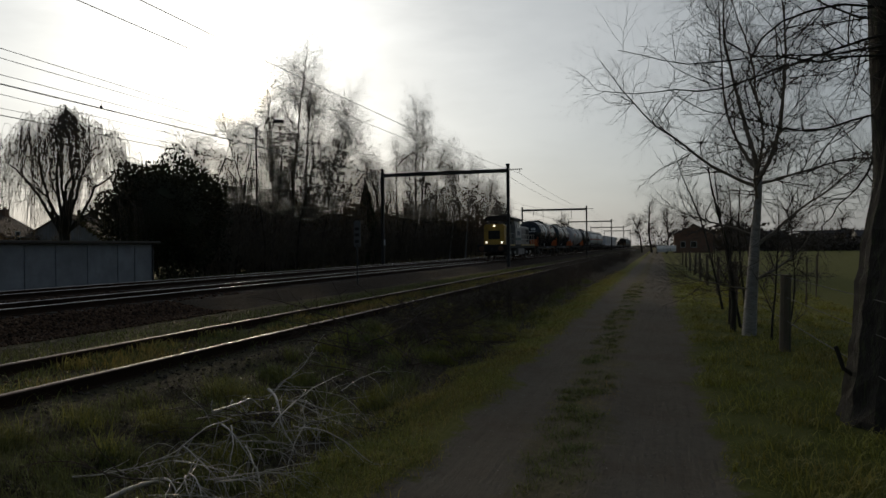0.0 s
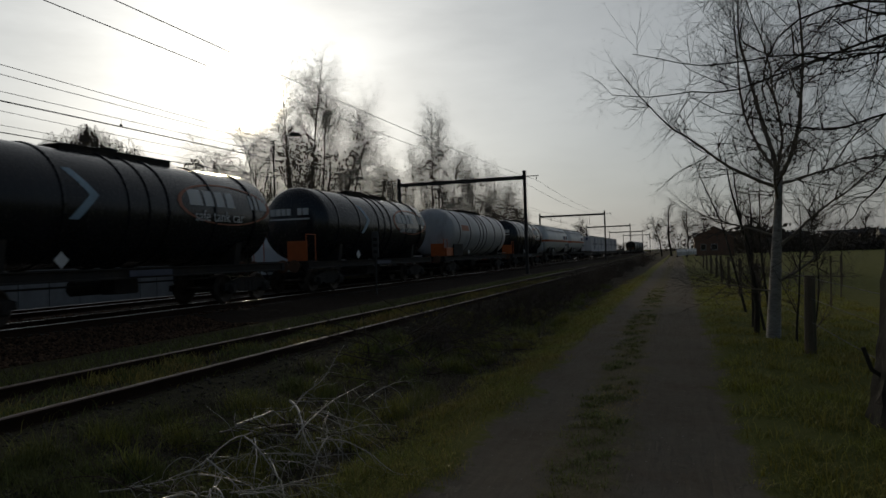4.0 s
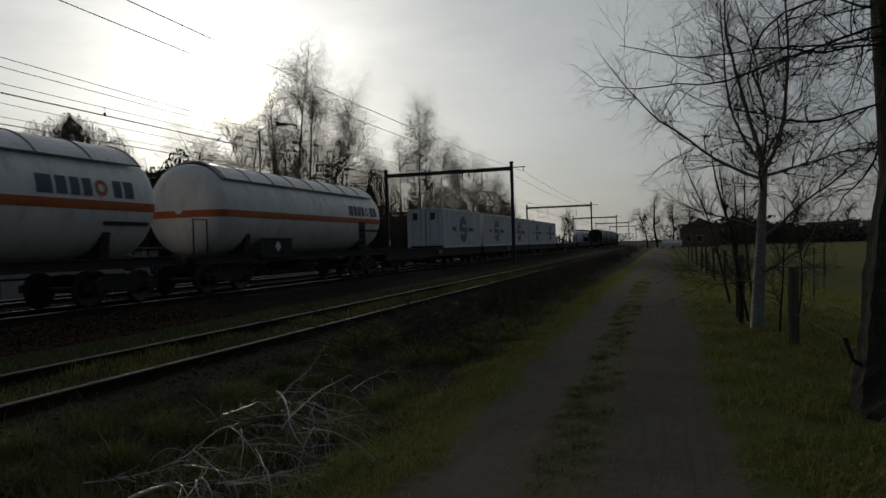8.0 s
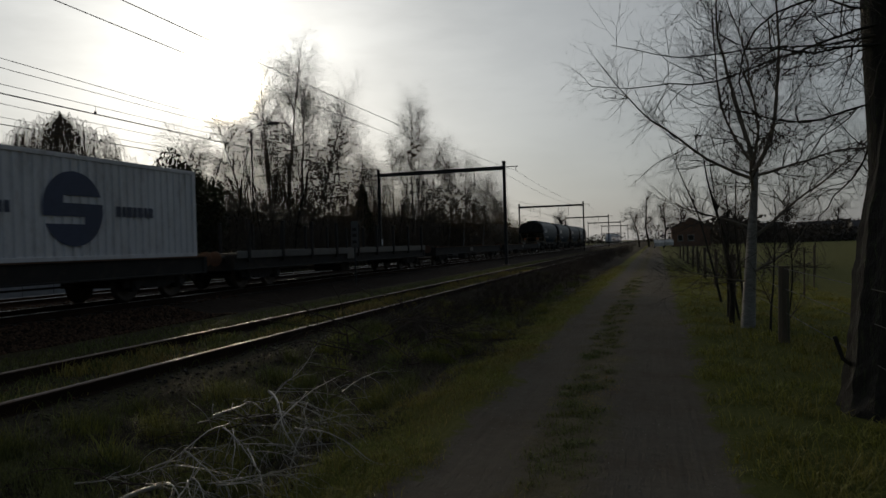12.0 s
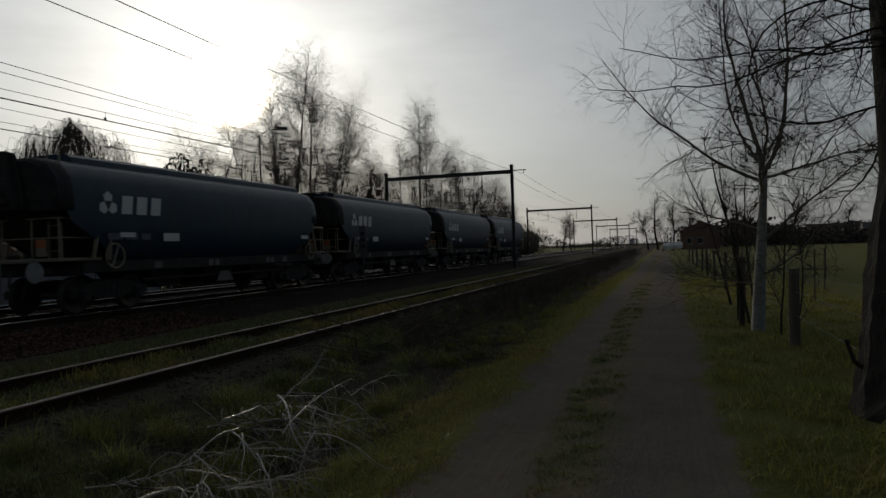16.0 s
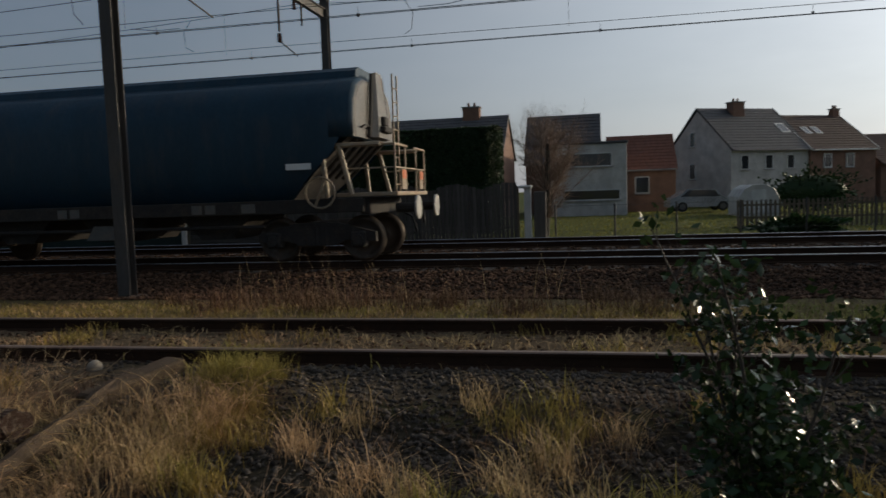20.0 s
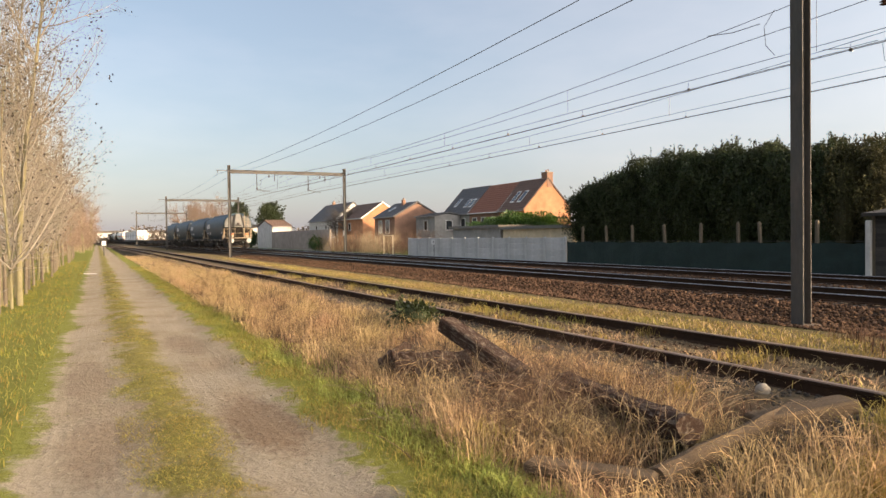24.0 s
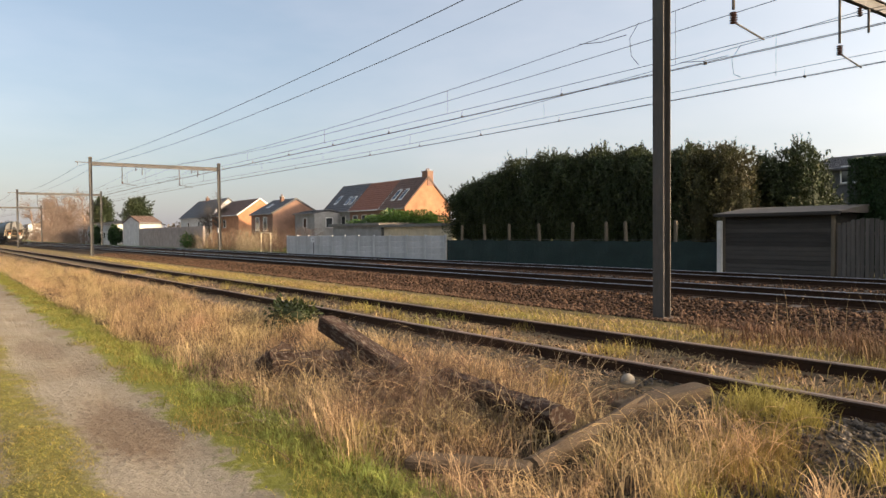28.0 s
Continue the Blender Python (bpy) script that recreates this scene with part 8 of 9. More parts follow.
# ---- holly beside the camera's swing ----
def make_holly():
    rng = np.random.default_rng(9)
    t = thing("holly_bush", "young glossy dark green holly bush beside the siding", "bush", (-3.45, 0.8, 0))
    r = random.Random(2)
    ends = []
    spec = [lv(6, 12, 0.1, 0.07, 0.04, 0.7), lv(4, 4, 0.1, 0.12, 0.06, 0.7, 50, 0.36, 0.006), lv(2, 0, 0.1, 0.2, 0.02, 0.6, 40, 0.16, 0.004)]
    twigs = []
    for k in range(5):
        st = [[], [], []]
        grow(r, Vector((r.uniform(-0.1, 0.1), r.uniform(-0.1, 0.1), -0.15)), Vector((r.uniform(-0.25, 0.25), r.uniform(-0.25, 0.25), 1)), r.uniform(1.1, 1.8), 0.014, 0, spec, st)
        part("stem", sticks("stem", st[0], 5, "twig"), "twig", t)
        twigs += st[1] + st[2]
    tagged(part("twig_spray", sticks("twig_spray", twigs, 4, "twig"), "twig", t), kind="stuff")
    ends = np.array(twigs)[:, 3:6]
    low = blob_points(rng, 700, (0, 0, 0.3), (0.3, 0.3, 0.36), 0.3, 0.8)
    pick = ends[rng.integers(0, len(ends), 2600)]
    pick = pick[rng.random(len(pick)) < np.interp(pick[:, 2], [0.4, 1.0, 1.6], [0.8, 0.55, 0.25])]
    pts = np.concatenate([pick + rng.normal(0, 0.035, pick.shape), low])
    tagged(part("foliage", leaf_mesh("foliage", pts, 0.036, 3, "holly"), "holly", t), kind="stuff")


make_holly()
evergreen("broom_bush", "low dark green bush beside the siding", (-4.85, -11.0, 0), (0.36, 0.5, 0.24), 0.0, 1500, 0.045, 14, "hedge", "bush", trunk=0.0, rough=0.4, shell=0.6)

# ---- behind: the row of young trees along the lane ----
YOUNG = [lv(9, 26, 0.2, 0.03, 0.03, 0.85), lv(7, 11, 0.1, 0.09, 0.07, 0.85, 46, 3.9, 0.028), lv(4, 6, 0.1, 0.13, 0.05, 0.7, 34, 0.9, 0.009), lv(2, 0, 0.1, 0.18, 0.02, 0.6, 38, 0.4, 0.005)]
for k, (x, y, h) in enumerate(((1.75, -20.3, 9.5), (2.1, -23.5, 9.0), (2.2, -28.0, 9.0), (2.1, -34.0, 9.0), (2.3, -41.0, 9.0), (2.2, -50.0, 9.0))):
    bare_tree("young_tree", "tall slim tree with pale bark and a few withered leaves", (x, y, 0), [(0, 0, (-0.02, 0.02, 1), h, 0.075), (0.4, -0.5, (0.08, 0, 1), h * 0.8, 0.055), (0.1, 0.8, (-0.04, 0.05, 1), h * 0.62, 0.04)], YOUNG, 100 + k, "palebark", "greytwig", group="trees along the lane", leaves=("deadleaf", 1700, 0.052))
LANE = [lv(6, 11, 0.15, 0.08, 0.05, 0.8), lv(5, 9, 0.1, 0.12, 0.05, 0.85, 38, 3.0, 0.05), lv(4, 6, 0.1, 0.16, 0.02, 0.7, 42, 1.3, 0.03), lv(2, 0, 0.1, 0.2, 0.0, 0.5, 42, 0.95, 0.024)]
for k, (x, y, h) in enumerate(((3.0, -62, 7.5), (3.0, -76, 7.0), (3.0, -92, 8.0), (2.5, -110, 7.5), (3, -135, 8.5), (1.5, -165, 9.0), (1.6, -104, 8.0), (0.9, -124, 8.8), (0.8, -146, 9.5))):
    bare_tree("lane_tree", "brown bare bushy trees along the lane", (x, y, 0), [(0, 0, (-0.03, 0.05, 1), h, 0.12), (1.2, -3, (0.05, 0, 1), h * 0.85, 0.1), (0.3, 4, (-0.05, 0, 1), h * 0.8, 0.1), (2.5, 0, (0, 0, 1), h * 0.9, 0.1), (0.6, -6, (0, 0, 1), h * 0.6, 0.08), (1.8, 6, (0, 0, 1), h * 0.55, 0.08)], LANE, 110 + k, "palebark", "pinktwig", group="trees along the lane")

# ---- behind: hedge trees and garden evergreens across the line ----
rng = random.Random(77)


def hedge_tree(label, at, height, wide, deep, base, n, seed, material, group, name="hedge_tree", peak=0.1, size=0.05):
    """A dense hedge conifer: several leaders, fine upright sprays, thin trunks below."""
    g = np.random.default_rng(seed)
    t = thing(name, label, "tree", Vector(at), group)
    pts, tops = [], []
    leaders = 7
    for k in range(leaders):
        u = (k + 0.5) / leaders * 2 - 1
        cx, cy = g.uniform(-0.45, 0.45) * deep, u * wide * 0.82
        top = height * (1 - peak * u * u) * g.uniform(0.93, 1.0)
        tops.append((cx, cy, top))
        m = n // leaders
        h = g.random(m) ** 0.8
        a = g.uniform(0, 2 * np.pi, m)
        body = np.interp(h, [0, 0.12, 0.35, 0.7, 0.9, 1.0], [0.6, 0.9, 1.0, 0.98, 0.78, 0.3])
        puff = 1 + 0.20 * np.sin(a * 3 + h * 9 + k) + 0.16 * np.sin(a * 5 - h * 15 + 2 * k) + 0.12 * np.sin(a * 9 + h * 31)
        r = body * puff * (1 - 0.55 * g.random(m) ** 1.8)
        pts.append(np.stack([cx + np.cos(a) * r * deep * 0.75, cy + np.sin(a) * r * wide * 0.5, base + h * (top - base) + g.normal(0, 0.06, m)], -1))
        # feathery leading shoots that stand out of the top and the face
        q = pts[-1][g.integers(0, m, 70)]
        q = q[q[:, 2] > base + 1.2]
        rise = np.linspace(0.0, 1.0, 14)[None, :, None] * np.stack([(q[:, 0] - cx) * 0.25, (q[:, 1] - cy) * 0.25, g.uniform(0.2, 0.5, len(q))], -1)[:, None]
        pts.append((q[:, None] + rise + g.normal(0, 0.025, (len(q), 14, 3))).reshape(-1, 3))
    part("crown", leaf_mesh("crown", np.concatenate(pts), size, seed, material, 2.8, 0.8), material, t)
    g2 = Geo()
    for cx, cy, top in tops:
        g2.lathe([(base * 0.75, wide * 0.20), (base + 0.8, wide * 0.30), (base + 0.62 * (top - base), wide * 0.24), (base + 0.88 * (top - base), 0.04)], 9, cx, cy, axis="z")
    part("inner_crown", g2, material, t)
    for cx, cy, top in tops[::2]:
        part("trunk", Geo().tube((cx * 0.6, cy * 0.9, -0.2), (cx, cy, base + 1.0), 0.055, 0.04, 7), "bark", t)
    return t


HEDGE_TOPS = ((-34.2, 4.6, 1.05), (-32.3, 5.2, 1.5), (-29.7, 5.75, 1.75), (-27.0, 5.95, 1.75), (-24.3, 5.85, 1.75), (-21.7, 5.65, 1.7), (-19.3, 5.5, 1.5))
for k, (y, h, w) in enumerate(HEDGE_TOPS):
    hedge_tree("tall dense dark green hedge conifer behind the net fence", (-27.2, y, 0), h, w, 1.5, 1.25, 34000, 120 + k, "hedge", "hedge conifers")
hedge_tree("tall ragged hedge conifer with browned foliage behind the net fence", (-26.7, -17.1, 0), 5.35, 1.35, 1.2, 1.25, 17000, 129, "hedge_brown", "hedge conifers")
for k, (x, y, h, r) in enumerate(((-29.3, -16.4, 5.0, 0.85), (-29.3, -14.9, 5.55, 1.45))):
    hedge_tree("dark green ragged conifer behind the shed", (x, y, 0), h, r, r, 0.3, 26000, 131 + k, "hedge", "garden conifers", "conifer_tree", 0.62)


def make_box_hedge():
    rng = np.random.default_rng(8)
    t = thing("clipped_hedge", "tall clipped dark green hedge behind the wooden fence", "hedge", (-26.6, -7.45, 0))
    n = 70000
    q = rng.uniform(-1, 1, (n, 3)) * np.array([0.84, 4.05, 2.0])
    face = rng.choice(3, n, p=(0.62, 0.12, 0.26))
    k = np.arange(n)
    side = np.where((face == 2) | (rng.random(n) < 0.6), 1.0, -1.0)
    q[k, face] = side * np.array([0.84, 4.05, 2.0])[face] * (1 - np.array([0.12, 0.03, 0.05])[face] * rng.random(n)) + 0.02 * np.sin(q[:, 1] * 5)
    part("crown", leaf_mesh("crown", q + np.array([0, 0, 2.05]), 0.05, 5, "ivy", 1.8, 0.5), "ivy", t)
    part("inner_crown", Geo().box(-0.7, 0.7, -3.9, 3.9, 0.1, 4.08, 0.25), "ivy", t)


make_box_hedge()
evergreen("laurel_hedge", "bright green rounded laurel hedge in front of the houses", (-30.5, -48.5, 0), (1.2, 7.2, 1.5), 0.3, 22000, 0.11, 140, "laurel", "hedge", trunk=0.08)
evergreen("ivy_bush", "green bush beside a pale wall", (-25.2, -88, 0), (0.6, 1.9, 0.85), 0.0, 1800, 0.12, 141, "laurel", "bush", trunk=0.05, rough=0.45, shell=0.6)
evergreen("dark_bush", "dark rounded evergreen by the far houses", (-25.5, -132, 0), (1.0, 3.0, 1.6), 0.0, 1200, 0.25, 142, "ivy", "bush", trunk=0.05)
evergreen("dark_bush", "dark rounded evergreen by the far houses", (-25.5, -149, 0), (1.0, 4.0, 1.7), 0.0, 1200, 0.25, 143, "ivy", "bush", trunk=0.05)
for k, (y, h, w) in enumerate(((-178, 11.2, 3.0), (-150, 9.6, 3.0))):
    hedge_tree("tall bushy conifer beyond the houses", (-33, y, 0), h, w, w, 0.4, 12000, 144 + k, "hedge", "far conifers", "conifer_tree", 0.75, 0.16)
FARROUND = [lv(7, 12, 0.2, 0.06, 0.02, 0.7), lv(5, 10, 0.15, 0.13, 0.04, 0.85, 50, 6.0, 0.14), lv(4, 8, 0.1, 0.16, 0.02, 0.7, 45, 2.6, 0.07), lv(2, 0, 0.1, 0.2, 0.0, 0.6, 42, 1.5, 0.05)]
bare_tree("bare_tree", "large brown bare trees beyond the houses", (-30, -228, 0), [(0, 0, (0, 0, 1), 12.5, 0.4), (-5, 6, (0, 0.1, 1), 12, 0.35), (3, -14, (0, -0.1, 1), 13, 0.35), (4, 8, (0, 0, 1), 10, 0.3), (-9, -6, (0, 0, 1), 12, 0.3)], FARROUND, 146, "pinktwig", "pinktwig")
bare_tree("bare_tree", "large brown bare trees beyond the houses", (-31, -262, 0), [(0, 0, (0, 0, 1), 13.5, 0.4), (-5, 8, (0, 0.1, 1), 13, 0.35), (3, -14, (0, -0.1, 1), 13, 0.35), (2, 16, (0, 0, 1), 12, 0.3), (-7, -8, (0, 0, 1), 13, 0.3)], FARROUND, 148, "pinktwig", "pinktwig")
bare_tree("bare_tree", "brown bare trees beyond the houses", (-29, -203, 0), [(0, 0, (0, 0, 1), 8.5, 0.3), (-3, 5, (0, 0.1, 1), 8, 0.25), (2, -6, (0, -0.1, 1), 9, 0.25)], FARROUND, 149, "pinktwig", "pinktwig")
for k, y in enumerate((-160.0, -180.0, -200.0, -222.0, -248.0)):
    rg = random.Random(230 + k)
    bare_tree("garden_shrub", "tall brown shrubs along the line, far off", (-25.5, y, -0.1), [(rg.uniform(-2.5, 2.5), rg.uniform(-10, 10), (rg.uniform(-0.3, 0.3), rg.uniform(-0.3, 0.3), 1), rg.uniform(2.5, 5.5), 0.07) for _ in range(34)], [lv(4, 7, 0.1, 0.12, 0.02, 0.7), lv(3, 5, 0.1, 0.2, 0.0, 0.7, 40, 1.8, 0.045), lv(2, 0, 0.1, 0.2, 0.0, 0.6, 40, 0.9, 0.03)], 240 + k, "pinktwig", "pinktwig", group="far shrubs", sides=(4, 3, 3), bush=True)
bare_tree("bare_tree", "bare tree between the houses", (-36, -108, 0), [(0, 0, (0, 0, 1), 6, 0.2), (0, -5, (0, 0, 1), 5, 0.15)], ROUND, 147)
for k, (y, n) in enumerate(((-60, 80), (-69, 90), (-77, 90), (-86, 70))):
    rg = random.Random(200 + k)
    bare_tree("garden_shrub", "dry brown garden shrubs behind the railway", (-26.5, y, -0.1), [(rg.uniform(-1.5, 1.5), rg.uniform(-4.5, 4.5), (rg.uniform(-0.4, 0.4), rg.uniform(-0.4, 0.4), 1), rg.uniform(1.3, 2.7), 0.026) for _ in range(n)], [lv(4, 6, 0.1, 0.12, 0.02, 0.7), lv(3, 6, 0.1, 0.2, 0.0, 0.7, 40, 0.9, 0.02), lv(2, 0, 0.1, 0.2, 0.0, 0.6, 40, 0.5, 0.014)], 210 + k, "yellowtwig", "stalk" if k % 2 else "redtwig", group="garden shrubs", sides=(4, 3, 3), bush=True)


def far_woods():
    """Low belts of wood and hedges along the horizon."""
    rng = np.random.default_rng(31)
    pts = []
    for x0, y0, x1, y1, h in ((13, 176, 130, 190, 6.5), (14, 174, 130, 186, 4.5), (8, 210, 120, 230, 6), (-10, 420, 300, 380, 10), (-300, 420, -20, 400, 9), (-160, -330, 10, -360, 9), (8, -260, 120, -240, 8), (120, 230, 300, 60, 9), (-120, 120, -60, 260, 8), (-140, -140, -60, -260, 8)):
        n = 9000
        u = rng.random(n)
        hh = h * (0.55 + 0.25 * np.sin(u * 40) + 0.2 * np.sin(u * 17 + 1))
        pts.append(np.stack([x0 + (x1 - x0) * u + rng.normal(0, 3, n), y0 + (y1 - y0) * u + rng.normal(0, 3, n), hh * rng.random(n)], -1))
    tagged(new("far_woods", leaf_mesh("far_woods", np.concatenate(pts), 0.75, 32, "twig")), "grey-brown belts of wood along the horizon", "woods", kind="stuff")


far_woods()

# ---- buildings and fences ----
def window_on(house, side, u, z, w, h, plane, frame_mat="frame"):
    """A window with frame, sill and pane on a wall that looks along side; u runs along the wall."""
    ax, sg = side[1], 1 if side[0] == "+" else -1
    def block(a0, a1, z0, z1, d0, d1):
        lo, hi = sorted((plane + sg * d0, plane + sg * d1))
        return (lo, hi, a0, a1, z0, z1) if ax == "x" else (a0, a1, lo, hi, z0, z1)
    g = Geo()
    t = 0.07
    for b in ((u - w / 2, u + w / 2, z, z + t), (u - w / 2, u + w / 2, z + h - t, z + h), (u - w / 2, u - w / 2 + t, z, z + h), (u + w / 2 - t, u + w / 2, z, z + h)):
        g.box(*block(*b, 0.003, 0.06))
    win = part("window", g, frame_mat, house)
    part("pane", Geo().box(*block(u - w / 2 + t, u + w / 2 - t, z + t, z + h - t, 0.003, 0.02)), "window", win)
    part("sill", Geo().box(*block(u - w / 2 - 0.06, u + w / 2 + 0.06, z - 0.06, z, 0.003, 0.12)), "concrete", win)
    return win


def house(name, label, at, hx, hy, eave, ridge, wall, roof, windows=(), chimneys=(), skylights=(), trim=None, group="houses", over=0.25):
    """A gabled house, ridge along its y, middle at the origin of at; windows: (side, u, z, w, h)."""
    t = thing(name, label, "house", at, group)
    w = part("wall", Geo().prism([(-hx, -0.4), (hx, -0.4), (hx, eave), (0, ridge - 0.12), (-hx, eave)], "y", -hy, hy), wall, t)
    sl = (ridge - eave) / hx
    r = Geo()
    for s in (-1, 1):
        o = hx + over
        r.prism([(0, ridge), (s * o, ridge - sl * o), (s * o, ridge - sl * o + 0.14), (0, ridge + 0.14)], "y", -hy - 0.06, hy + 0.06)
    rf = part("roof", r, roof, t)
    rows = max(4, int(math.hypot(hx, ridge - eave) / 0.33))
    tile = Geo()
    for s in (-1, 1):
        for k in range(1, rows):
            q = (hx + over) * k / rows
            z = ridge - sl * q + 0.14
            tile.prism([(s * q, z + 0.0), (s * (q + 0.05), z - sl * 0.05 + 0.0), (s * (q + 0.05), z - sl * 0.05 + 0.035), (s * q, z + 0.035)], "y", -hy - 0.05, hy + 0.05)
    part("tile_cladding", tile, roof, rf)
    part("gutter", Geo().box(hx + over - 0.02, hx + over + 0.1, -hy, hy, eave - sl * over - 0.02, eave - sl * over + 0.1, 0.02), trim or "locogrey", rf)
    for s in (-1, 1):
        bg = Geo()
        for q in (-1, 1):
            bg.prism([(0, ridge - 0.02), (q * (hx + over), ridge - sl * (hx + over) - 0.02), (q * (hx + over), ridge - sl * (hx + over) + 0.17), (0, ridge + 0.17)], "y", s * (hy + 0.065), s * (hy + 0.11))
        part("barge_board", bg, trim or roof, rf)
    for cx, cy, h, wd in chimneys:
        zb = ridge - abs(cx) * sl
        c = part("chimney", Geo().box(cx - wd / 2, cx + wd / 2, cy - wd * 0.7, cy + wd * 0.7, zb - 0.6, ridge + h, 0.02), "brick2", rf)
        part("chimney_cap", Geo().box(cx - wd / 2 - 0.06, cx + wd / 2 + 0.06, cy - wd * 0.7 - 0.06, cy + wd * 0.7 + 0.06, ridge + h, ridge + h + 0.08, 0.01), "concrete", c)
        for q in (-0.25, 0.25):
            part("chimney_pot", Geo().tube((cx, cy + q * wd, ridge + h + 0.05), (cx, cy + q * wd, ridge + h + 0.35), 0.09, 0.08, 8), "brick2", c)
    for y, q, wd, ln in skylights:
        z = ridge - sl * q + 0.19
        z2 = ridge - sl * (q + ln) + 0.19
        sk = part("skylight", Geo().add([(q, y, z - 0.06), (q, y + wd, z - 0.06), (q + ln, y + wd, z2 - 0.06), (q + ln, y, z2 - 0.06), (q, y, z), (q, y + wd, z), (q + ln, y + wd, z2), (q + ln, y, z2)], [(4, 5, 6, 7), (0, 1, 5, 4), (1, 2, 6, 5), (2, 3, 7, 6), (3, 0, 4, 7)]), "frame", rf)
        part("pane", Geo().add([(q + 0.08, y + 0.08, z + 0.004 - sl * 0.08), (q + 0.08, y + wd - 0.08, z + 0.004 - sl * 0.08), (q + ln - 0.08, y + wd - 0.08, z2 + 0.004 + sl * 0.08), (q + ln - 0.08, y + 0.08, z2 + 0.004 + sl * 0.08)], [(0, 1, 2, 3)]), "window", sk)
    for side, u, z, ww, h in windows:
        window_on(t, side, u, z, ww, h, {"+x": hx, "-x": -hx, "+y": hy, "-y": -hy}[side])
    return t


# terrace behind the railway
house("terraced_house", "orange brick end-of-terrace house with brown tiled roof and two skylights", pose(-45, -67.4, 0), 3.1, 2.7, 4.5, 7.8, "brick", "browntile", [("+x", -1.0, 2.6, 1.2, 1.2), ("+x", 1.0, 2.6, 1.2, 1.2)], [(-0.3, 2.2, 0.7, 0.8)], [(-1.3, 1.3, 0.8, 1.2), (0.2, 1.3, 0.8, 1.2)])
house("terraced_house", "brick terraced house with red tiled roof and white eaves", pose(-45, -73.7, 0), 3.1, 3.6, 4.5, 7.75, "brick2", "redtile", [("+x", -2.2, 2.6, 1.2, 1.2), ("+x", 0.0, 2.6, 1.2, 1.2), ("+x", 2.2, 2.6, 1.2, 1.2)], (), (), "frame")
house("terraced_house", "grey terraced house with dark slate roof and skylights", pose(-45, -80.95, 0), 3.1, 3.65, 4.5, 7.8, "greywall", "slate", [("+x", -2.0, 2.6, 1.2, 1.2), ("+x", 2.0, 2.6, 1.2, 1.2)], (), [(-2.0, 1.4, 0.8, 1.0), (1.0, 1.6, 0.8, 1.0), (2.2, 1.6, 0.8, 1.0)])
house("rear_extension", "grey two-storey rear extension with white window", pose(-40.2, -82.5, 0), 2.0, 2.9, 4.1, 4.5, "greywall", "slate", [("+x", 0.2, 2.3, 1.1, 1.3), ("+y", 0.0, 2.3, 1.0, 1.3)])
house("brick_house", "orange brick house with brown roof and white barge boards", pose(-39.4, -106.5, 0), 3.3, 6.0, 4.5, 6.8, "brick", "browntile", [("+x", 0.0, 2.6, 1.2, 1.2)], (), (), "frame")
house("brick_house", "brick house with slate roof and chimney pipe", pose(-39.0, -90.5, 0), 3.3, 3.8, 4.3, 6.2, "brick2", "slate", [("+x", -1.5, 2.0, 1.4, 1.9), ("+x", 1.2, 2.0, 1.4, 1.9)], [(0.6, 0.5, 0.4, 0.4)], [(-1.5, 1.2, 0.8, 0.9)])
house("pale_house", "pale rendered house with slate roof beyond the terrace", pose(-40, -124, 0), 3.4, 8.0, 4.6, 7.6, "whitewall", "slate", [("+x", -3.0, 2.6, 1.2, 1.2), ("+x", 3.0, 2.6, 1.2, 1.2)], [(0.0, -3.0, 0.5, 0.5)], ())
house("white_shed", "white shed with reddish roof beside the line, far off", pose(-27.6, -122.2, 0, 0, 0, 90), 6.0, 1.6, 3.5, 4.6, "whitewall", "browntile", [("+y", -2.0, 1.0, 1.4, 1.2)], (), ())
house("low_building", "long low pale building beside the line, far off", pose(-30, -155, 0), 4.0, 22, 3.4, 4.3, "whitewall", "roofing", [("+x", -12.0, 1.0, 2.2, 1.2), ("+x", 0.0, 1.0, 2.2, 1.2), ("+x", 11.0, 1.0, 2.2, 1.2)])
house("white_barn", "large white-walled barn far down the lane", pose(-22, -480, 0, 0, 0, 90), 9, 24, 6.0, 7.2, "whitewall", "roofing", [("+y", -4.0, 1.5, 3.0, 2.0)])
house("white_barn", "large white-walled barn far down the line", pose(-40, -360, 0), 7, 12, 6.5, 7.8, "whitewall", "roofing", [("+x", 0.0, 2.0, 3.0, 2.0)])
# houses in the gardens, seen on the swing
house("white_house", "white rendered house with dark roof, chimney and skylights", pose(-61.0, 11.3, 0, 0, 0, 28.9), 3.95, 3.6, 4.3, 7.6, "whitewall", "slate", [("+x", -2.4, 2.7, 0.75, 1.1), ("+x", -0.2, 2.7, 0.75, 1.1), ("+x", 1.8, 2.7, 0.75, 1.1), ("-y", -0.6, 4.7, 0.7, 1.2), ("-y", -0.6, 2.1, 0.8, 1.3), ("+x", -1.0, 0.2, 2.4, 1.2)], [(0.5, -0.4, 0.5, 0.8)], [(2.3, 1.7, 0.8, 0.9)])
house("brick_house", "brick house with brown roof and two skylights in the terrace", pose(-63.8, 17.4, 0, 0, 0, 28.9), 3.7, 3.2, 4.2, 7.0, "brick2", "browntile", [("+x", -1.6, 2.7, 0.8, 1.1), ("+x", 0.6, 2.7, 0.8, 1.1)], [(0.0, 2.8, 0.6, 0.5)], [(-2.2, 1.5, 0.6, 0.8), (-1.2, 1.5, 0.6, 0.8)], "frame")
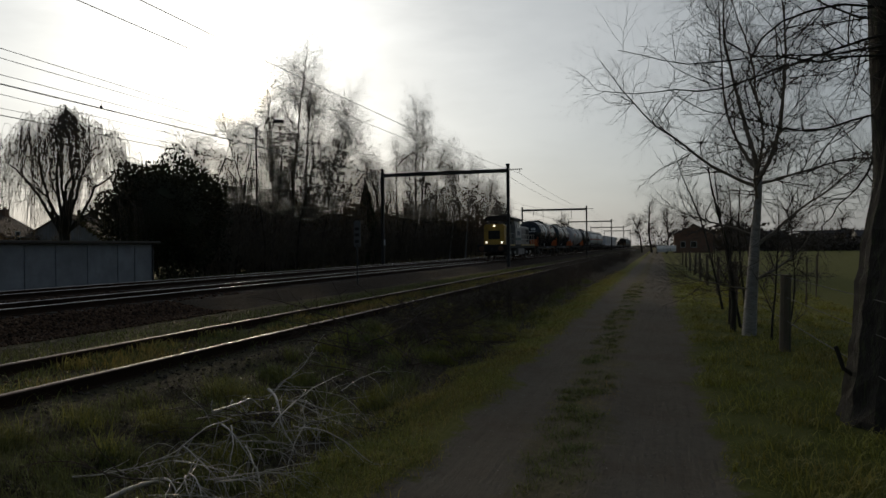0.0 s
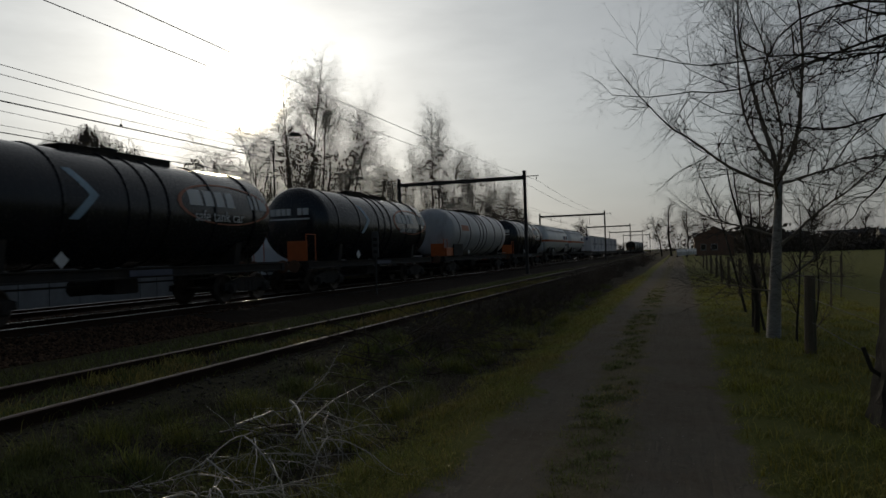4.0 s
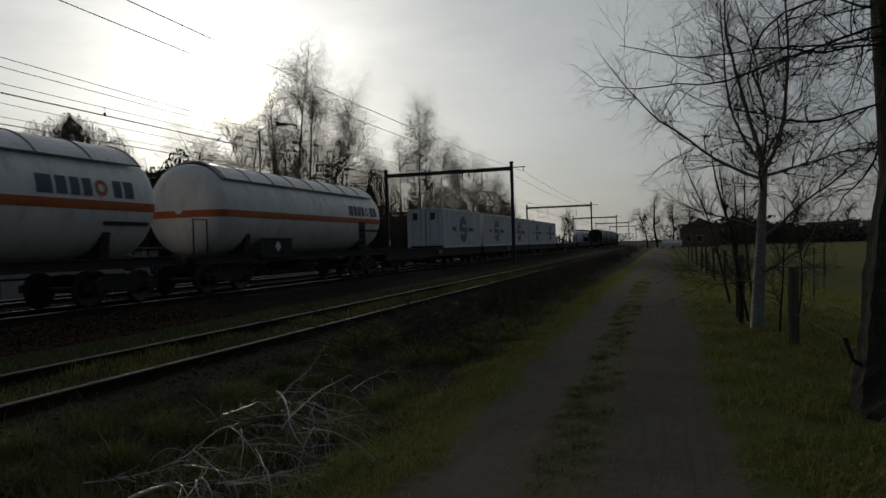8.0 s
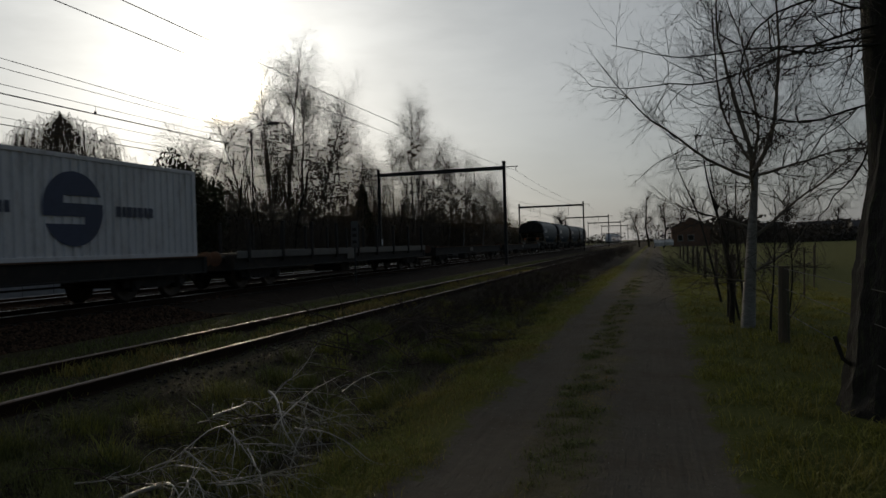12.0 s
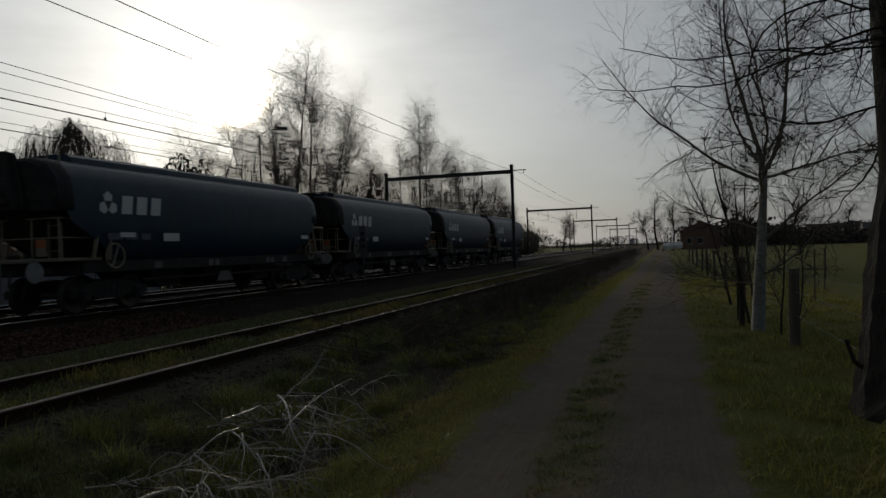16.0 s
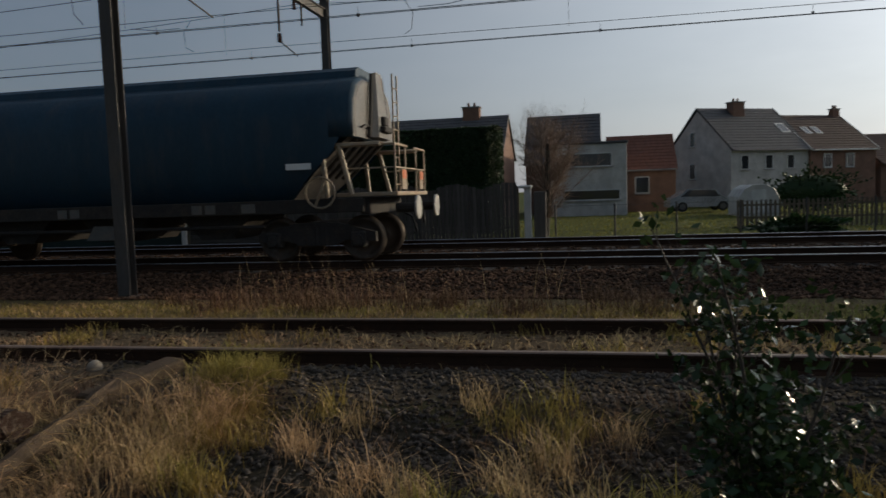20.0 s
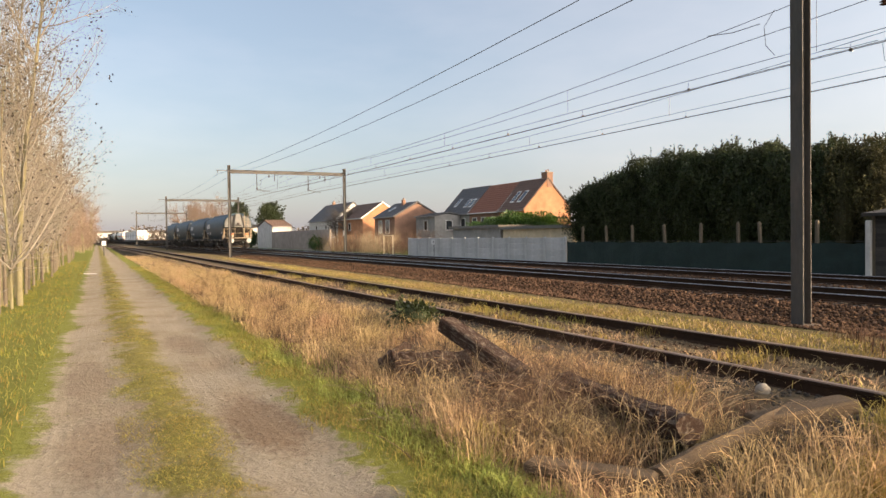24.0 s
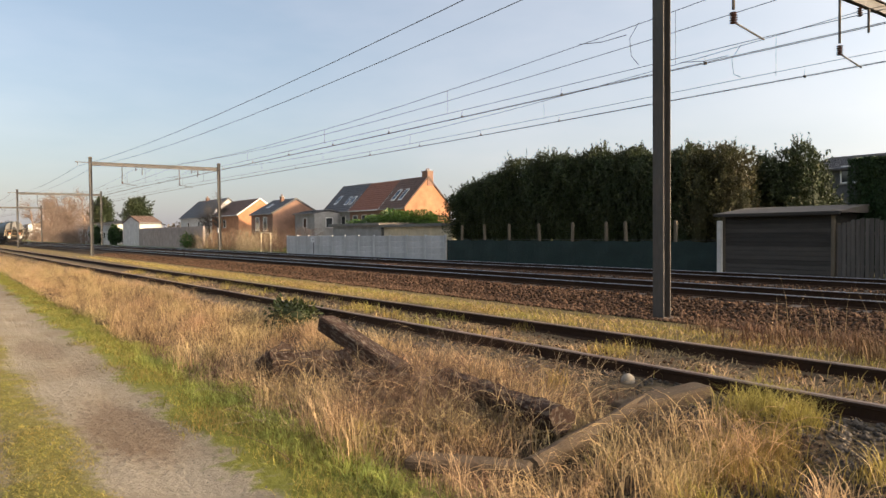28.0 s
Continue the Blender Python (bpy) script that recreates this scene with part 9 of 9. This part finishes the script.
for k, (x, y, hy, e, r, wall) in enumerate(((-67, 24, 3.0, 3.0, 5.4, "brick2"), (-72, 31, 3.6, 3.3, 5.9, "greywall"), (-72, 39, 3.8, 3.4, 5.7, "brick2"), (-70, 47, 3.6, 3.2, 5.5, "brick2"), (-66, 55, 3.8, 3.0, 5.2, "brick2"), (-62, 63, 3.8, 3.0, 5.4, "greywall"))):
    house("back_house", "dark brick house with brown roof behind the gardens", pose(x, y, 0, 0, 0, 20), 3.8, hy, e, r, wall, "browntile", [("+x", -1.4, 2.4, 0.9, 1.1), ("+x", 1.4, 2.4, 0.9, 1.1), ("+x", 0.0, 0.4, 1.6, 1.4)], [(0.0, hy - 0.6, 0.7, 0.6)])
house("dark_roof_house", "house with a steep dark tiled roof behind a flat extension", pose(-56.0, -2.2, 0), 3.4, 2.7, 3.8, 7.3, "brick2", "slate", [("+x", 0.0, 2.4, 1.0, 1.1)])
house("brick_house", "small brick house with brown roof beside the flat extension", pose(-55.0, 3.4, 0), 3.0, 2.3, 3.0, 5.4, "brick2", "redtile", [("+x", 0.0, 1.2, 1.0, 1.2)])
house("long_house", "long house with grey roof and chimney behind the clipped hedge", pose(-47, -10.5, 0), 3.6, 5.0, 4.0, 6.6, "brick2", "slate", [("+x", 0.0, 2.4, 1.1, 1.1)], [(0.0, 2.6, 0.7, 0.8)])
house("grey_house", "dark grey boarded house with flat-pitched roof behind the conifers", pose(-46, -17.5, 0), 4.0, 3.8, 5.0, 6.0, "slate", "slate", [("+x", -1.0, 4.2, 1.2, 1.0)], (), (), "darkboard")


def flat_house():
    t = thing("flat_extension", "pale two-storey flat-roofed extension with long dark windows", "house", (-49.5, -0.3, 0), "houses")
    part("wall", Geo().box(-3.2, 3.2, -2.4, 2.4, -0.3, 4.5, 0.03), "whitewall", t)
    part("roof", Geo().box(-3.3, 3.3, -2.5, 2.5, 4.5, 4.66, 0.03), "slate", t)
    window_on(t, "+x", -0.2, 3.05, 3.4, 0.9, 3.2)
    window_on(t, "+x", 0.2, 0.9, 3.6, 0.7, 3.2)


flat_house()


def concrete_wall():
    t = thing("concrete_panel_wall", "pale grey concrete panel wall beside the railway", "wall", kind="structure")
    n = 11
    y0, y1 = -55.2, -32.8
    step = (y1 - y0) / n
    slab = Geo().box(-0.025, 0.025, 0.06, step - 0.06, 0.0, 0.355, 0.01).mesh("panel", M["panelwall"])
    post = Geo().box(-0.06, 0.06, -0.06, 0.06, -0.3, 1.47, 0.012).mesh("post", M["panelwall"])
    for k in range(n + 1):
        part("post", post, "panelwall", t).location = (-24.0, y0 + k * step, 0)
        if k < n:
            for j in range(4):
                part("panel", slab, "panelwall", t).location = (-24.0, y0 + k * step, -0.02 + j * 0.36)
    part("warning_plate", Geo().box(-23.95, -23.93, -50.6, -50.2, 0.95, 1.28), "white", t, "small white plate")


concrete_wall()


def net_fence():
    t = thing("net_fence", "dark green screening net on weathered posts beside the railway", "fence", kind="structure")
    g = Geo()
    n, y0, y1 = 44, -32.7, -15.1
    vs, fs = [], []
    for k in range(n + 1):
        y = y0 + (y1 - y0) * k / n
        sag = 0.03 + 0.05 * abs(math.sin(k * 0.71)) + 0.02 * math.sin(k * 2.3)
        x = -24.05 + 0.03 * math.sin(k * 1.3)
        vs += [(x, y, -0.1), (x + 0.03 * math.sin(k * 0.9), y, 0.6), (x, y, 1.22 - sag)]
    for k in range(n):
        for j in range(2):
            fs.append((k * 3 + j, k * 3 + 3 + j, k * 3 + 4 + j, k * 3 + 1 + j))
    part("net", g.add(vs, fs), "net", t)
    post = Geo().prism([(-0.06, -0.2), (0.06, -0.2), (0.06, 1.95), (0.0, 2.03), (-0.06, 1.95)], "y", -0.05, 0.05).mesh("post", M["post"])
    for k in range(8):
        ob = part("post", post, "post", t)
        ob.location, ob.rotation_euler = (-24.25, (-31.6, -29.46, -27.47, -25.16, -23.08, -20.99, -19.83, -17.4)[k], 0), (radians((-3, 2, 1, 4, -2, 0, 3, -1)[k]), 0, 0)
    part("top_wire", Geo().tube((-24.1, y0, 1.22), (-24.1, y1, 1.22), 0.008, n=5), "wire", t)


net_fence()


def shed():
    t = thing("wooden_shed", "weathered dark board shed with a shallow pale roof", "shed", (-26.2, -13.1, 0))
    for k in range(14):
        part("wall_board", Geo().box(2.12, 2.17, -2.0, 1.95, -0.1 + k * 0.16, 0.05 + k * 0.16, 0.008), "darkboard", t)
    part("wall", Geo().box(-2.0, 2.12, -1.97, 1.92, -0.1, 2.15), "darkboard", t)
    for y in (-2.0, 1.95):
        part("corner_post", Geo().box(2.1, 2.2, y - 0.06, y + 0.06, -0.1, 2.25, 0.01), "post", t)
    part("roof", Geo().prism([(-2.4, 2.15), (2.45, 2.15), (2.45, 2.2), (0.3, 2.46), (-2.4, 2.2)], "y", -2.25, 2.3), "roofing", t)
    part("roof_edge", Geo().box(2.42, 2.48, -2.25, 2.3, 2.08, 2.2, 0.01), "darkboard", t)
    part("white_post", Geo().box(2.2, 2.34, -2.2, -2.02, -0.1, 1.95, 0.02), "whitewall", t, "peeling white post at the corner")


shed()


def board_fence():
    t = thing("wooden_fence", "tall dark vertical board fence with a wavy top", "fence", kind="structure")
    y0, y1, n = -11.0, -2.55, 60
    for k in range(n):
        y = y0 + (y1 - y0) * (k + 0.5) / n
        panel = ((y - y0) % 1.8) / 1.8
        top = 1.72 + 0.22 * math.sin(math.pi * panel) + 0.02 * math.sin(k * 2.7)
        w = (y1 - y0) / n * 0.43
        part("board", Geo().box(-24.02 + 0.02 * (k % 2), -24.0 + 0.02 * (k % 2), y - w, y + w, -0.1, top, 0.004), "board", t)
    for z in (0.35, 1.4):
        part("rail", Geo().box(-24.07, -24.025, y0, y1, z, z + 0.09), "board", t)
    for k in range(6):
        y = y0 + (y1 - y0) * k / 5
        part("post", Geo().box(-24.13, -24.05, y - 0.05, y + 0.05, -0.2, 1.8, 0.01), "post", t)
    part("brace", Geo().tube((-23.95, -7.2, 0.4), (-23.95, -6.5, 1.4), 0.02, n=5), "post", t)


board_fence()


def small_yard():
    t = thing("gate_post", "pale tall gate post with dark wooden post beside it", "post", (-24.1, -2.2, 0))
    part("post", Geo().box(-0.12, 0.12, -0.12, 0.12, -0.2, 1.75, 0.02), "whitewall", t)
    part("canopy", Geo().box(-0.2, 0.2, -0.3, 0.15, 1.72, 1.82, 0.03), "frame", t)
    part("dark_post", Geo().box(-0.2, 0.05, 0.2, 0.62, -0.2, 1.6, 0.03), "board", t)
    f = thing("wire_fence", "low wire fence on thin dark posts", "fence", (0, 0, 0), kind="structure")
    for k in range(8):
        part("post", Geo().tube((-22.7, -1.2 + 1.85 * k, -0.2), (-22.7, -1.2 + 1.85 * k, 1.15), 0.03, n=6), "mast", f)
    for z in (0.3, 0.7, 1.1):
        part("wire", Geo().tube((-22.7, -1.2, z), (-22.7, 11.8, z), 0.006, n=4), "wire", f)
    p = thing("picket_fence", "pale weathered picket fence in the gardens", "fence", kind="structure")
    rng = random.Random(6)
    for k in range(52):
        y = 5.5 + k * 0.17
        part("picket", Geo().prism([(y, -0.1), (y + 0.09, -0.1), (y + 0.09, 0.95), (y + 0.045, 1.02), (y, 0.95)], "x", -29.42, -29.4), "post", p).location = (0, 0, rng.uniform(-0.05, 0.02))
    for z in (0.25, 0.75):
        part("rail", Geo().box(-29.46, -29.42, 5.5, 14.4, z, z + 0.07), "post", p)
    g = thing("greenhouse", "small pale greenhouse with a rounded roof in a garden", "greenhouse", (-41.2, 8.5, 0))
    prof = [(-0.95, -0.1), (0.95, -0.1), (0.95, 0.95), (0.7, 1.35), (0.3, 1.55), (-0.3, 1.55), (-0.7, 1.35), (-0.95, 0.95)]
    part("cover", Geo().prism([(u, z) for u, z in prof], "x", -1.6, 1.6), "whitewall", g)
    for x in (-1.62, 0.0, 1.62):
        part("hoop", Geo().path([(x, u, z) for u, z in prof[1:]], 0.03, 5), "frame", g)
    part("door", Geo().box(1.6, 1.63, -0.35, 0.35, 0.0, 1.3, 0.01), "frame", g)
    car = thing("parked_car", "silver parked car beside the white house", "car", pose(-47.5, 6.6, 0, 0, 0, 8))
    part("body", Geo().prism([(-2.0, 0.3), (2.0, 0.3), (2.05, 0.75), (1.3, 0.88), (0.8, 1.38), (-0.9, 1.42), (-1.6, 0.95), (-2.0, 0.85)], "x", -0.82, 0.82), "carpaint", car)
    part("side_window", Geo().prism([(1.1, 0.92), (0.72, 1.32), (-0.85, 1.35), (-1.35, 0.95)], "x", 0.822, 0.83), "window", car)
    for y in (-1.25, 1.25):
        for x in (-0.78, 0.78):
            wh = part("wheel", Geo().lathe([(x - 0.1, 0.12), (x - 0.1, 0.31), (x + 0.1, 0.31), (x + 0.1, 0.12)], 16, y, 0.31, axis="x"), "tyre", car)
            part("rim", Geo().lathe([(x - 0.105, 0.05), (x - 0.105, 0.19), (x + 0.105, 0.19), (x + 0.105, 0.05)], 12, y, 0.31, axis="x"), "hopper_end", wh)
    for k, (x, y, sy, sz) in enumerate(((-24.9, 6.5, 1.2, 0.3), (-45.0, 12.5, 2.5, 1.2))):
        evergreen("garden_bush", "dark green garden bush", (x, y, -0.05), (0.9, sy, sz), -0.1, 1800, 0.14, 300 + k, "ivy", "bush", trunk=0.0, group="garden bushes", rough=0.35)
    for k, (x, y) in enumerate(((-35.5, 16.5), (-36.0, 21.5), (-36.0, 26.5), (-36.5, 32.0))):
        rg = random.Random(330 + k)
        bare_tree("garden_shrub", "dense dark leafless garden shrubs", (x, y, -0.1), [(rg.uniform(-1.2, 1.2), rg.uniform(-3.0, 3.0), (rg.gauss(0, 0.2), rg.gauss(0, 0.2), 1), rg.uniform(1.5, 3.1), 0.03) for _ in range(60)], [lv(4, 8, 0.05, 0.1, 0.02, 0.7), lv(3, 6, 0.1, 0.2, 0.0, 0.7, 40, 0.9, 0.018), lv(2, 0, 0.1, 0.2, 0.0, 0.6, 40, 0.45, 0.012)], 340 + k, "twig", "twig", group="dark garden shrubs", sides=(4, 3, 3), bush=True, leaves=("thicket", 2600, 0.09))


small_yard()


def carports():
    for y0, y1, z, mat, lab in ((-52.8, -45.0, 2.2, "greywall", "low grey garage with a flat roof behind the wall"), (-44.6, -36.2, 2.05, "cream", "low cream garage with a flat roof behind the wall")):
        t = thing("garage", lab, "garage", (-29.0, (y0 + y1) / 2, 0), "garages behind the wall")
        h = (y1 - y0) / 2
        part("wall", Geo().box(-2.0, 2.0, -h, h, -0.2, z, 0.02), mat, t)
        part("roof", Geo().box(-2.2, 2.25, -h - 0.2, h + 0.2, z, z + 0.16, 0.02), "roofing", t)
        part("roof_edge", Geo().box(2.25, 2.29, -h - 0.2, h + 0.2, z - 0.04, z + 0.17), "hopper_end", t)
    g = thing("goal_frame", "pale bare wooden frame in a garden", "frame", (-25, 0, 0))
    part("post", Geo().tube((0, -63.6, -0.1), (0, -63.6, 1.75), 0.05, n=6), "cream", g)
    part("post", Geo().tube((0, -61.3, -0.1), (0, -61.3, 1.7), 0.05, n=6), "cream", g)
    part("crossbar", Geo().tube((0, -63.7, 1.72), (0, -61.2, 1.68), 0.05, n=6), "cream", g)
    w = thing("garden_wall", "long cream garden wall beside the line, far off", "wall", kind="structure")
    for k in range(14):
        part("panel", Geo().box(-26.0, -25.8, -115.9 + k * 2.3, -115.9 + k * 2.3 + 2.26, -0.2, 2.6, 0.02), "pinkwall", w)


carports()


def wall_sign():
    t = thing("small_sign", "small white sign with a dark spot on a thin post", "sign", (-23.75, -49.7, 0))
    part("post", Geo().tube((0, 0, -0.3), (0, 0, 1.3), 0.025, n=7), "mast", t)
    part("plate", Geo().box(0.026, 0.04, -0.17, 0.17, 0.92, 1.32, 0.006), "white", t)
    part("spot", Geo().lathe([(0.041, 0.01), (0.041, 0.07), (0.046, 0.07), (0.046, 0.01)], 12, 0.0, 1.14, axis="x"), "mast", t)


wall_sign()


def panel_wall():
    t = thing("panel_wall", "low grey concrete panel wall with a thin dark coping", "wall", (-24.0, 24.1, 0))
    part("wall", Geo().box(-0.42, -0.05, -4.9, 4.95, -0.3, 1.85), "garage", t)
    cuts = [-4.95, -3.9, -2.5, -1.0, 0.7, 2.5, 3.6, 4.95]
    for a, b in zip(cuts, cuts[1:]):
        part("wall_panel", Geo().box(-0.05, 0.0, a + 0.025, b - 0.025, -0.3, 1.82, 0.012), "garage", t)
    part("coping", Geo().box(-0.55, 0.3, -5.2, 5.1, 1.86, 1.98, 0.02), "roofing", t)
    part("downpipe", Geo().tube((0.05, 4.8, -0.2), (0.05, 4.8, 1.86), 0.04, n=8), "mast", t)


panel_wall()


def line_side():
    s = thing("signal_board", "white upright railway board on a post beside the track", "railway sign", (-12.0, 26.8, 0))
    part("post", Geo().tube((0, 0, -0.3), (0, 0, 1.7), 0.04, n=8), "mast", s)
    part("board", Geo().box(-0.15, 0.15, -0.02, 0.02, 1.6, 2.7, 0.01), "hopper_end", s)
    for z in (1.78, 2.05, 2.3):
        part("dark_mark", Geo().box(-0.09, 0.09, -0.032, -0.022, z, z + 0.12), "under", s)
    b = thing("white_board", "small white board on a post beside the lane", "sign", (-0.63, -80, 0))
    part("post", Geo().tube((0, 0, -0.2), (0, 0, 1.1), 0.05, n=8), "mast", b)
    part("board", Geo().box(-0.2, 0.2, -0.03, 0.03, 1.05, 1.5, 0.02), "white", b)


line_side()

# ---- lane side: fence posts, logs ----
def make_fence_posts():
    f = thing("field_fence", "weathered wooden fence posts with wire along the meadow", "fence", kind="structure")
    rng = random.Random(3)
    ys = [11.5, 18.9, 24.0, 29.0, 34.0, 39.0, 45.0, 52.0, 60.0]
    for y in ys:
        h = rng.uniform(1.1, 1.25) if y < 20 else 1.2
        part("post", Geo().tube((1.78, y, -0.2), (1.80 + rng.uniform(-0.04, 0.04), y, h), 0.085 if y < 20 else 0.06, 0.075 if y < 20 else 0.05, 9), "post", f)
    for y in np.arange(-16, -75, -2.2):
        x = 1.95 + rng.uniform(-0.15, 0.15)
        part("post", Geo().tube((x, y, -0.2), (x + rng.uniform(-0.08, 0.08), y, rng.uniform(1.0, 1.4)), 0.05, 0.045, 7), "post", f)
    for z in (0.45, 0.8, 1.1):
        part("wire", Geo().tube((1.8, 4, z), (1.8, 60, z), 0.004, n=4), "wire", f)
        part("wire", Geo().tube((1.95, -14, z), (1.95, -75, z), 0.004, n=4), "wire", f)
    for x, y in ((3.6, 20), (4.6, 24), (5.8, 30), (8, 26)):
        part("thin_stake", Geo().tube((x, y, -0.2), (x + 0.03, y, 1.25), 0.02, n=6), "post", f)


make_fence_posts()


def log_geo(p0, p1, r, seed, n=14, rings=16):
    """A rough round log between two points, with uneven radius and sawn ends."""
    rng = random.Random(seed)
    p0, p1 = Vector(p0), Vector(p1)
    d = (p1 - p0).normalized()
    a = d.orthogonal().normalized()
    b = d.cross(a)
    g = Geo()
    lump = [rng.uniform(0.8, 1.14) for _ in range(n)]
    vs = []
    for k in range(rings):
        c = p0 + (p1 - p0) * k / (rings - 1)
        vs += [c + (a * math.cos(6.2832 * i / n) + b * math.sin(6.2832 * i / n)) * r * lump[i] * rng.uniform(0.9, 1.08) * (1 + 0.08 * math.sin(k * 0.9 + seed)) for i in range(n)]
    fs = [(k * n + i, k * n + (i + 1) % n, (k + 1) * n + (i + 1) % n, (k + 1) * n + i) for k in range(rings - 1) for i in range(n)]
    return g.add(vs, fs + [tuple(range(n)), tuple(range((rings - 1) * n, rings * n))])


def make_logs():
    for k, (p0, p1, r, lab) in enumerate((
            ((-3.0, -7.3, 0.16), (-3.75, -6.9, 0.2), 0.13, "old mossy log lying in the dry grass"),
            ((-3.15, -7.9, 0.05), (-3.2, -7.5, 0.22), 0.15, "short mossy stump in the dry grass"),
            ((-4.12, -5.62, 0.14), (-3.78, -3.70, 0.19), 0.112, "old dark log with a sawn end in the dry grass"),
            ((-3.45, -6.3, 0.1), (-4.1, -5.2, 0.1), 0.10, "old rotten log in the dry grass"),
            ((-3.18, -3.42, 0.02), (-5.3, -3.98, 0.11), 0.085, "long weathered pole lying in the dry grass"))):
        solid("log", log_geo(p0, p1, r, k), "palelog" if k > 3 else "log", lab, "log", "old logs")
    for p0, p1, w, h, mat, lab in (
            ((-3.93, -6.1, 0.12), (-3.72, -7.5, 0.55), 0.22, 0.18, "log", "thick old beam leaning up on the log heap"),
            ((-4.62, -3.87, 0.08), (-5.52, -3.66, 0.17), 0.24, 0.14, "palelog", "weathered sleeper end beside the siding"),
            ((-2.62, -4.03, 0.03), (-3.12, -3.34, 0.04), 0.2, 0.09, "palelog", "weathered plank half buried in straw")):
        a, b = Vector(p0), Vector(p1)
        at = Matrix.Translation((a + b) / 2) @ (b - a).to_track_quat("Y", "Z").to_matrix().to_4x4()
        solid("old_beam", Geo().box(-w / 2, w / 2, -(b - a).length / 2, (b - a).length / 2, -h / 2, h / 2, 0.02), mat, lab, "beam", "old beams", at=at)
    # rusty dead stems that arch over the heap
    ARCH = [lv(7, 3, 0.2, 0.08, -0.14, 0.6), lv(4, 0, 0.1, 0.14, -0.1, 0.5, 40, 0.22, 0.0028)]
    for k, (x, y, n, mat) in enumerate(((-3.45, -5.6, 130, "redtwig"), (-3.35, -6.7, 120, "darktwig"), (-4.0, -4.7, 110, "redtwig"), (-3.25, -4.6, 110, "redtwig"), (-3.9, -7.5, 80, "darktwig"), (-3.0, -5.8, 70, "stalk"), (-3.6, -4.2, 60, "stalk"), (-4.6, -4.9, 70, "stalk"), (-4.25, -5.5, 100, "redtwig"), (-3.6, -4.95, 100, "redtwig"), (-3.75, -6.0, 60, "darktwig"), (-4.3, -6.4, 80, "redtwig"))):
        rg = random.Random(400 + k)
        bare_tree("dead_bramble", "tangle of dead arching stems over the old logs", (x, y, -0.02), [(rg.gauss(0, 0.3), rg.gauss(0, 0.42), (rg.gauss(0, 0.45), rg.gauss(0, 0.45), 1), rg.uniform(0.4, 0.85), 0.0034) for _ in range(n)], ARCH, 410 + k, mat, mat, group="dead brambles", sides=(3, 3, 3), bush=True)
    rng = np.random.default_rng(4)
    v, f = core((0, 0, 0), (0.55, 1.3, 0.3), 3)
    v = v + rng.normal(0, 0.035, v.shape)
    tagged(new("earth_mound", mesh_np("earth_mound", v, f, M["log"])), "low mound of earth and roots under the logs", "earth heap").location = (-3.55, -6.5, -0.16)
    solid("white_stone", Geo().lathe([(-0.07, 0.01), (-0.05, 0.05), (0.0, 0.075), (0.05, 0.05), (0.07, 0.01)], 9, 0.0, 0.0), "greytwig", "pale stone beside the siding rail", "stone", at=(-5.45, -4.45, 0.14), smooth=True)


make_logs()


def far_lane():
    h = house("lane_house", "dark house at the far end of the lane", pose(6.5, 152, 0), 3.6, 5.0, 3.6, 5.6, "brick2", "slate", [("-y", 0.0, 1.0, 1.2, 1.2), ("-y", -2.0, 1.0, 1.0, 1.2)])
    for k, (x, y, w) in enumerate(((22, 185, 7.0), (38, 190, 5.0), (52, 195, 6.0), (75, 200, 8.0))):
        house("farm_building", "low dark farm building beyond the meadow", pose(x, y, 0, 0, 0, 90), 4.0, w, 2.6, 4.6, "greywall", "slate", [("-x", 0.0, 1.0, 1.2, 1.2)], group="farm buildings")
    for x, y in ((0.4, 128), (2.2, 140)):
        c = thing("parked_car", "pale parked car far down the lane", "car", pose(x, y, 0))
        part("body", Geo().prism([(-2.0, 0.3), (2.0, 0.3), (2.0, 0.8), (1.2, 0.9), (0.7, 1.4), (-1.0, 1.42), (-1.9, 0.9)], "x", -0.82, 0.82), "frame", c)
        for yy in (-1.25, 1.25):
            for xx in (-0.78, 0.78):
                part("wheel", Geo().lathe([(xx - 0.1, 0.12), (xx - 0.1, 0.31), (xx + 0.1, 0.31), (xx + 0.1, 0.12)], 12, yy, 0.31, axis="x"), "tyre", c)
    solid("puddle", Geo().prism([(-0.5, -0.02), (-0.2, 0.006), (0.35, 0.008), (0.52, -0.02)], "y", -0.4, 0.35), "puddle", "pale dried puddle across the lane", "puddle", at=pose(0.45, -38, -0.012, 0, 0, 8))


far_lane()


def street_lamp(at):
    t = thing("street_lamp", "dark street lamp rising among the trees behind the tracks", "street lamp", at)
    part("pole", Geo().tube((0, 0, -0.3), (0, 0, 10.3), 0.09, 0.05, 10), "mast", t)
    part("arm", Geo().path([(0, 0, 10.2), (0.35, 0.25, 10.55), (1.0, 0.6, 10.7)], 0.035), "mast", t)
    part("lamp_head", Geo().prism([(-0.45, -0.06), (0.45, -0.03), (0.42, 0.1), (-0.2, 0.14)], "y", -0.14, 0.14), "mast", t).matrix_basis = pose(1.35, 0.75, 10.72, 0, 0, 30)


street_lamp((-27.65, 44.24, 0))

motions()
